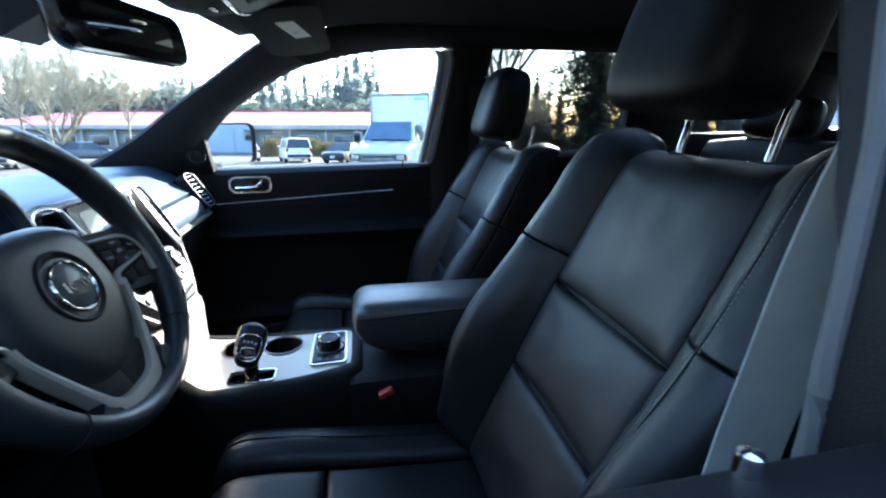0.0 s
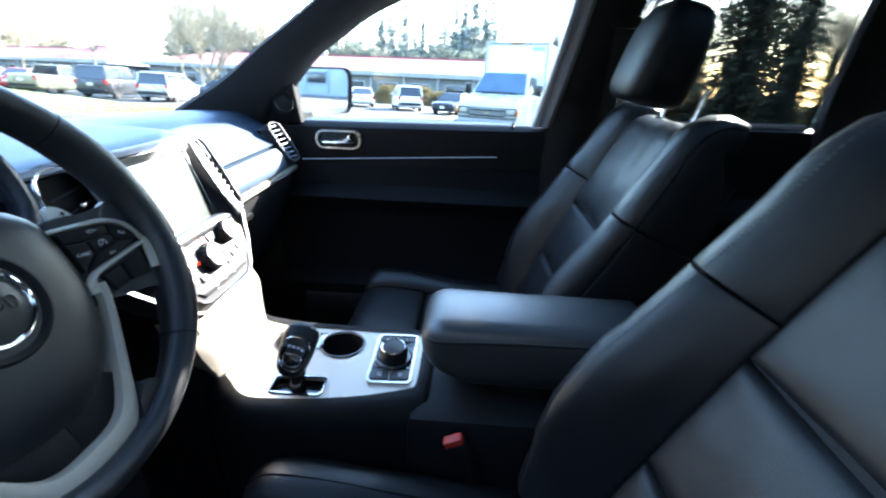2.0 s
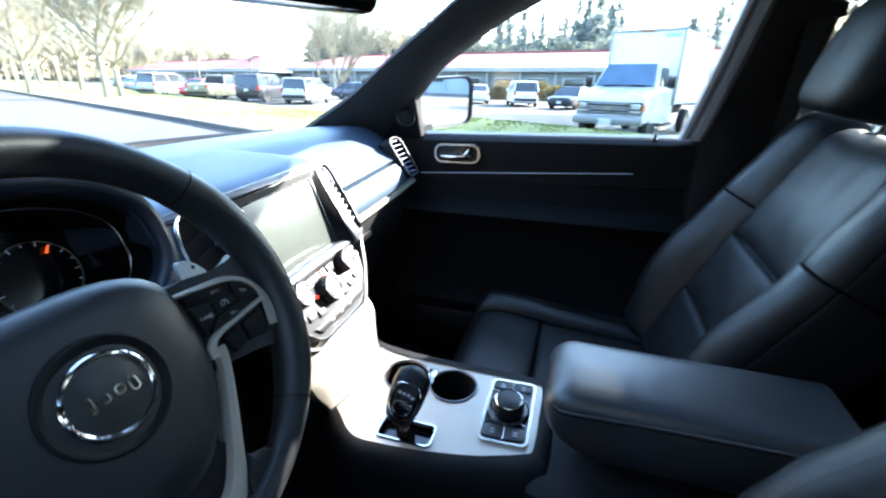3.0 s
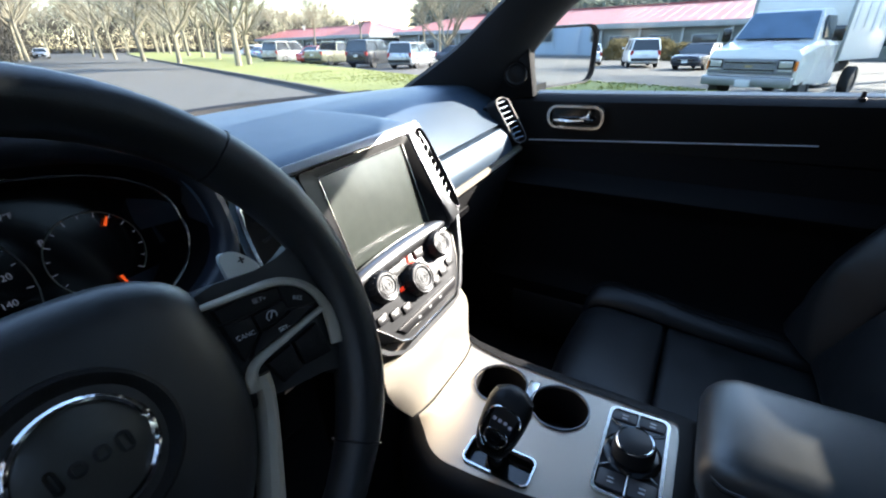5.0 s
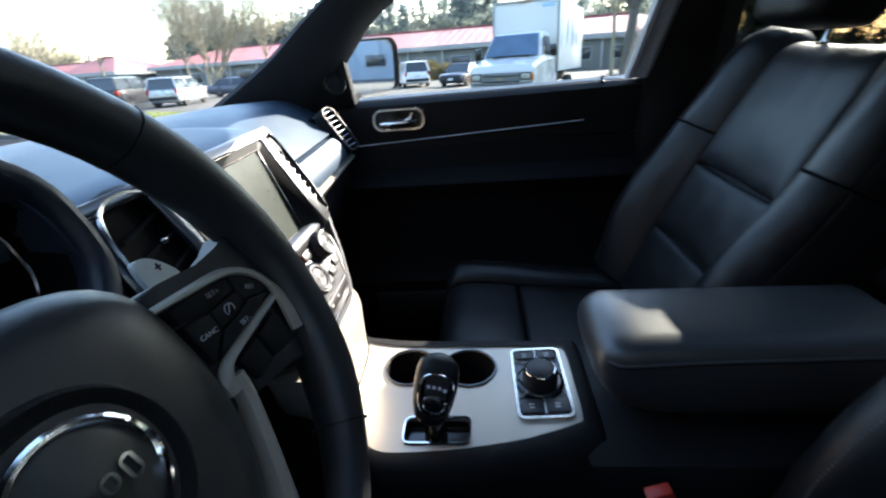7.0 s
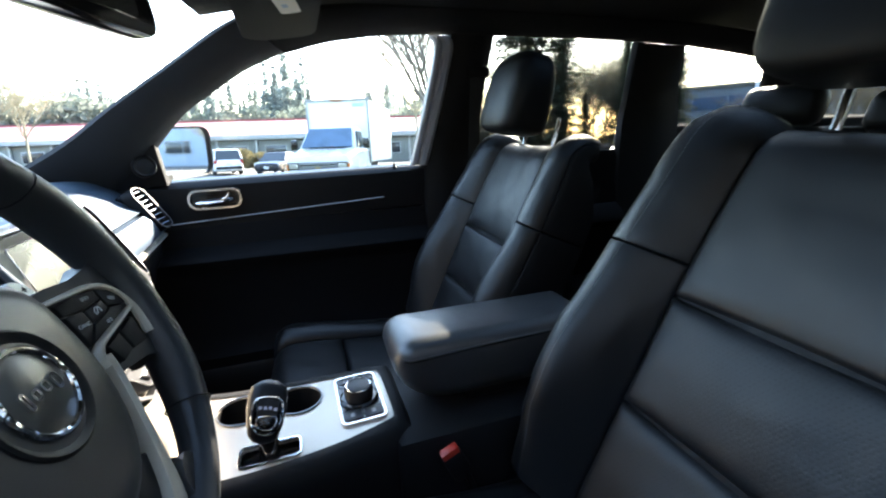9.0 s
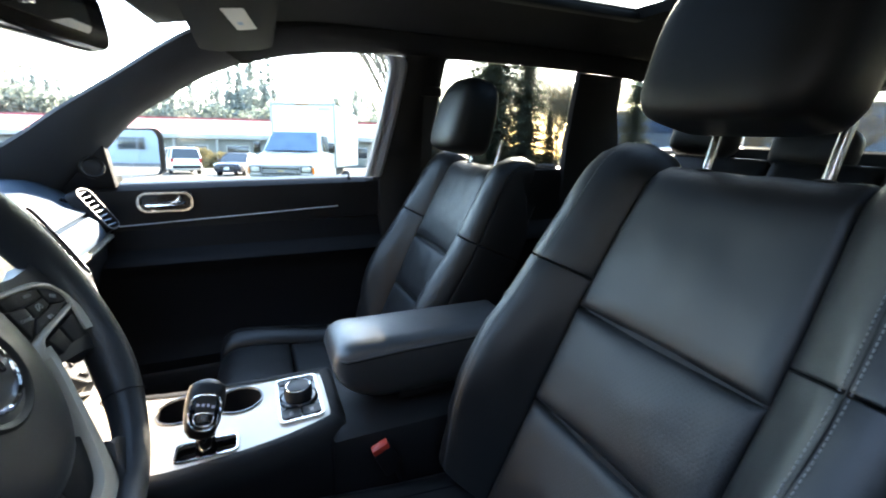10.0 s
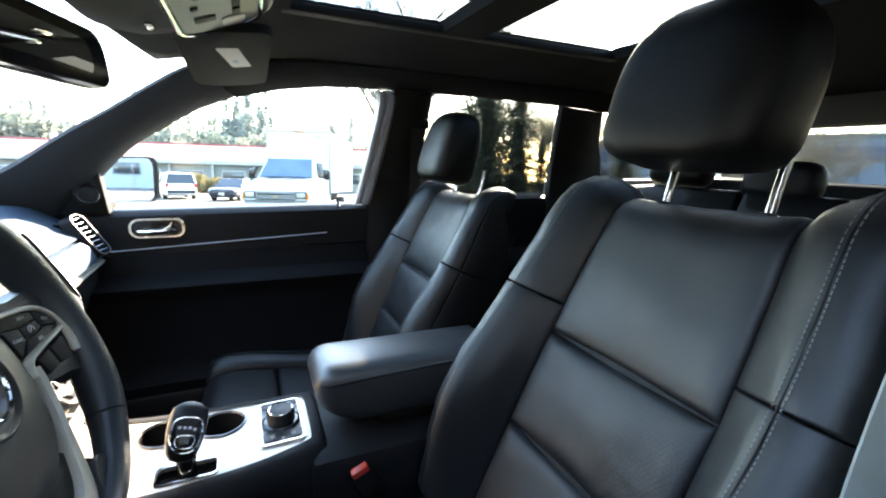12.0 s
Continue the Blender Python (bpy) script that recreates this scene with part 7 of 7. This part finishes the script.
vehicle("white_sedan", -9.3, 38.5, 196, 4.6, 1.8, 1.45, "sedan", WHITE, "white sedan parked before the building")
for k, (x, y, tn, l, w, hh, sty, m, lab) in enumerate((
        (-18.1, 26.4, 190, 4.3, 1.8, 1.62, "suv", SILVER, "silver parked hatchback beside the grass"),
        (-21.9, 26.8, 188, 4.5, 1.85, 1.80, "suv", INK, "black boxy suv parked beside the grass"),
        (-27.2, 28.2, 186, 5.0, 1.9, 1.75, "pickup", OLIVE, "olive and white pickup parked beside the grass"),
        (-29.9, 29.6, 186, 4.4, 1.75, 1.45, "sedan", CRIMSON, "bright red car parked behind the verge"),
        (-34.2, 29.8, 186, 4.7, 1.9, 1.85, "suv", BEIGE, "pale beige suv parked behind the verge"),
        (-41.5, 34.9, 186, 4.5, 1.8, 1.42, "sedan", BLUE, "light blue sedan parked behind the verge"),
        (-46.5, 38.5, 186, 4.5, 1.8, 1.42, "sedan", SILVER, "silver sedan parked behind the verge"),
        (-51.5, 41.5, 186, 4.5, 1.8, 1.42, "sedan", BLUE, "blue sedan parked under street trees"),
        (-57.0, 45.5, 186, 4.6, 1.85, 1.65, "suv", WHITE, "white parked suv in the far row"),
        (-66.0, 52.0, 118, 4.5, 1.8, 1.42, "sedan", NAVY, "navy sedan parked under street trees"),
        (-72.0, 55.5, 118, 4.5, 1.8, 1.42, "sedan", WHITE, "white far parked sedan"),
        (-19.5, 36.0, 118, 4.5, 1.8, 1.42, "sedan", NAVY, "navy sedan in the rear row"),
        (-26.5, 39.5, 118, 4.5, 1.8, 1.45, "sedan", WHITE, "white sedan in the rear row"),
        (-90.0, 31.0, 66, 4.6, 1.8, 1.5, "sedan", SILVER, "dark silver car far down the road"),
        (21.0, 40.0, 100, 4.5, 1.8, 1.42, "sedan", WHITE, "white sedan beside the hedge"),
        (29.0, 42.0, 100, 4.5, 1.8, 1.42, "sedan", SILVER, "silver sedan beside the hedge"))):
    a = radians(tn)
    vehicle("parked_car", x + math.sin(a) * l / 2, y - math.cos(a) * l / 2, tn, l, w, hh, sty, m, lab)

# box truck, nose at -y
tr = outside("box_truck", 0.72, 12.6, -22, "white box truck with pale blue-grey cab front", "truck")
CAB = paint("pale_cab_paint", (0.62, 0.62, 0.60), 0.0)
rings = []
for Y, w, z0, z1 in ((0.0, 0.90, 0.62, 1.12), (0.05, 0.95, 0.52, 1.22), (0.5, 0.98, 0.50, 1.32), (0.95, 1.0, 0.50, 1.40), (1.6, 1.0, 0.45, 1.42), (2.5, 1.0, 0.45, 1.42)):
    rings.append([(w * 0.97, Y, z0), (w, Y, z0 + 0.1), (w * 0.99, Y, z1 - 0.10), (w * 0.90, Y, z1), (0, Y, z1 + 0.04), (-w * 0.90, Y, z1), (-w * 0.99, Y, z1 - 0.10), (-w, Y, z0 + 0.1), (-w * 0.97, Y, z0)])
piece("cab_body", loft(rings), CAB, tr, "pale blue-grey cab", 30)
piece("cab_roof", loft([[(0.88, 0.95, 1.40), (0.90, 2.5, 1.40), (-0.90, 2.5, 1.40), (-0.88, 0.95, 1.40)], [(0.74, 1.42, 2.0), (0.76, 2.5, 2.02), (-0.76, 2.5, 2.02), (-0.74, 1.42, 2.0)], [(0.66, 1.60, 2.10), (0.66, 2.5, 2.12), (-0.66, 2.5, 2.12), (-0.66, 1.60, 2.10)]]), CAB, tr, "", 30)
# the sky's reflection is put into the glass as a mottled blue
piece("windscreen", prism([(-0.80, 0.03), (0.80, 0.03), (0.68, 0.74), (-0.68, 0.74)], lambda u, v: (u, 0.93 + v * 0.68, 1.42 + v * 0.80), (0, -0.03, 0.035), 0.01), mat("sky_blued_windscreen", (0.055, 0.105, 0.17), 0.06, 0, 0.6, 3, 0, 100, 0.8), tr, "windscreen with reflected sky put into its blue colour")
for s in (-1, 1):
    piece("side_window", prism([(1.25, 1.46), (2.15, 1.46), (2.15, 1.95), (1.52, 1.95)], lambda u, v: (s * (0.905 - (v - 1.42) * 0.22), u, v), (s * 0.02, 0, 0)), CARGLASS, tr)
    lamp = piece("headlamp", boxed((s * 0.725, -0.055, 0.935), (0.27, 0.04, 0.15), 0.015), HEADLAMP, tr, "rectangular headlamp")
    piece("lamp_bezel", ring_frame(rounded(0.31, 0.19, 0.02, 2, s * 0.725, 0.935), rounded(0.26, 0.14, 0.015, 2, s * 0.725, 0.935), lambda u, v: (u, -0.079, v), (0, 0.03, 0)), PIANO, lamp)
    piece("park_lamp", boxed((s * 0.725, -0.055, 0.800), (0.27, 0.04, 0.055), 0.012), HEADLAMP, tr)
    piece("indicator", boxed((s * 0.905, 0.0, 0.90), (0.05, 0.12, 0.20), 0.02), ORANGE, tr)
    piece("wiper", tube([V(s * 0.55, 0.92, 1.44), V(s * 0.02, 0.90, 1.47)], 0.014, 5), PIANO, tr)
    mir = piece("door_mirror", boxed((s * 1.16, 1.25, 1.56), (0.20, 0.08, 0.32), 0.03), PIANO, tr)
    piece("mirror_bracket", tube([V(s * 0.95, 1.3, 1.45), V(s * 1.16, 1.27, 1.45)], 0.015, 5), PIANO, mir)
    for Y in (0.75, 4.6):
        wheel_at(tr, s * (0.85 if Y < 2 else 0.92), Y, 0.39, 0.24)
piece("grille", boxed((0, -0.02, 0.88), (1.80, 0.07, 0.33), 0.03), mat("grey_truck_grille", (0.17, 0.175, 0.185), 0.45), tr)
for z in (0.925, 0.985, 0.775, 0.835):
    piece("grille_bar", boxed((0, -0.062, z), (1.04, 0.03, 0.016), 0.004), FASCIA, tr)
piece("grille_slot", boxed((0, -0.055, 0.955), (1.06, 0.03, 0.095), 0.01), PIANO, tr)
piece("grille_slot", boxed((0, -0.055, 0.805), (1.06, 0.03, 0.095), 0.01), PIANO, tr)
piece("badge", boxed((0, -0.075, 0.88), (0.16, 0.02, 0.05), 0.01), mat("amber_badge", (0.35, 0.27, 0.14), 0.3, 0.3), tr)
piece("front_bumper", boxed((0, -0.10, 0.56), (1.90, 0.22, 0.22), 0.05), mat("grey_truck_bumper", (0.24, 0.25, 0.26), 0.4, 0.5), tr)
piece("plate", boxed((0, -0.215, 0.52), (0.32, 0.02, 0.16), 0.005), PLATE_M, tr)
cargo = piece("cargo_box", boxed((0, 4.5, 1.98), (2.08, 4.3, 2.05), 0.03), mat("white_box_panels", (0.66, 0.64, 0.60), 0.5, 0, 0.05, 1), tr, "white cargo box")
for u, z, sx, sz in ((0, 3.0, 2.14, 0.09), (0, 0.97, 2.14, 0.10)):
    piece("edge_rail", boxed((u, 2.345, z), (sx, 0.06, sz), 0.015), FASCIA, cargo)
for u in (-1.04, 1.04):
    piece("edge_rail", boxed((u, 2.345, 1.98), (0.07, 0.06, 2.0), 0.015), FASCIA, cargo)
piece("marker_lamp", boxed((0, 2.33, 2.98), (0.42, 0.05, 0.06), 0.01), mat("brown_marker_lamp", (0.25, 0.12, 0.06), 0.4), cargo)
piece("label", boxed((0.72, 2.335, 2.84), (0.40, 0.03, 0.10), 0.005), mat("pale_blue_label", (0.35, 0.55, 0.75), 0.5), cargo)
for k in range(4):
    piece("side_lettering", boxed((1.046, 3.1 + 0.85 * k, 2.1), (0.012, 0.55, 0.9 - 0.15 * (k % 2)), 0.003), mat("faint_grey_lettering", (0.58, 0.60, 0.62), 0.6), cargo)
piece("chassis", boxed((0, 3.7, 0.72), (0.9, 5.6, 0.28), 0.03), TYRE, tr)
piece("side_step", boxed((0.95, 1.9, 0.42), (0.22, 1.2, 0.08), 0.02), PIANO, tr)
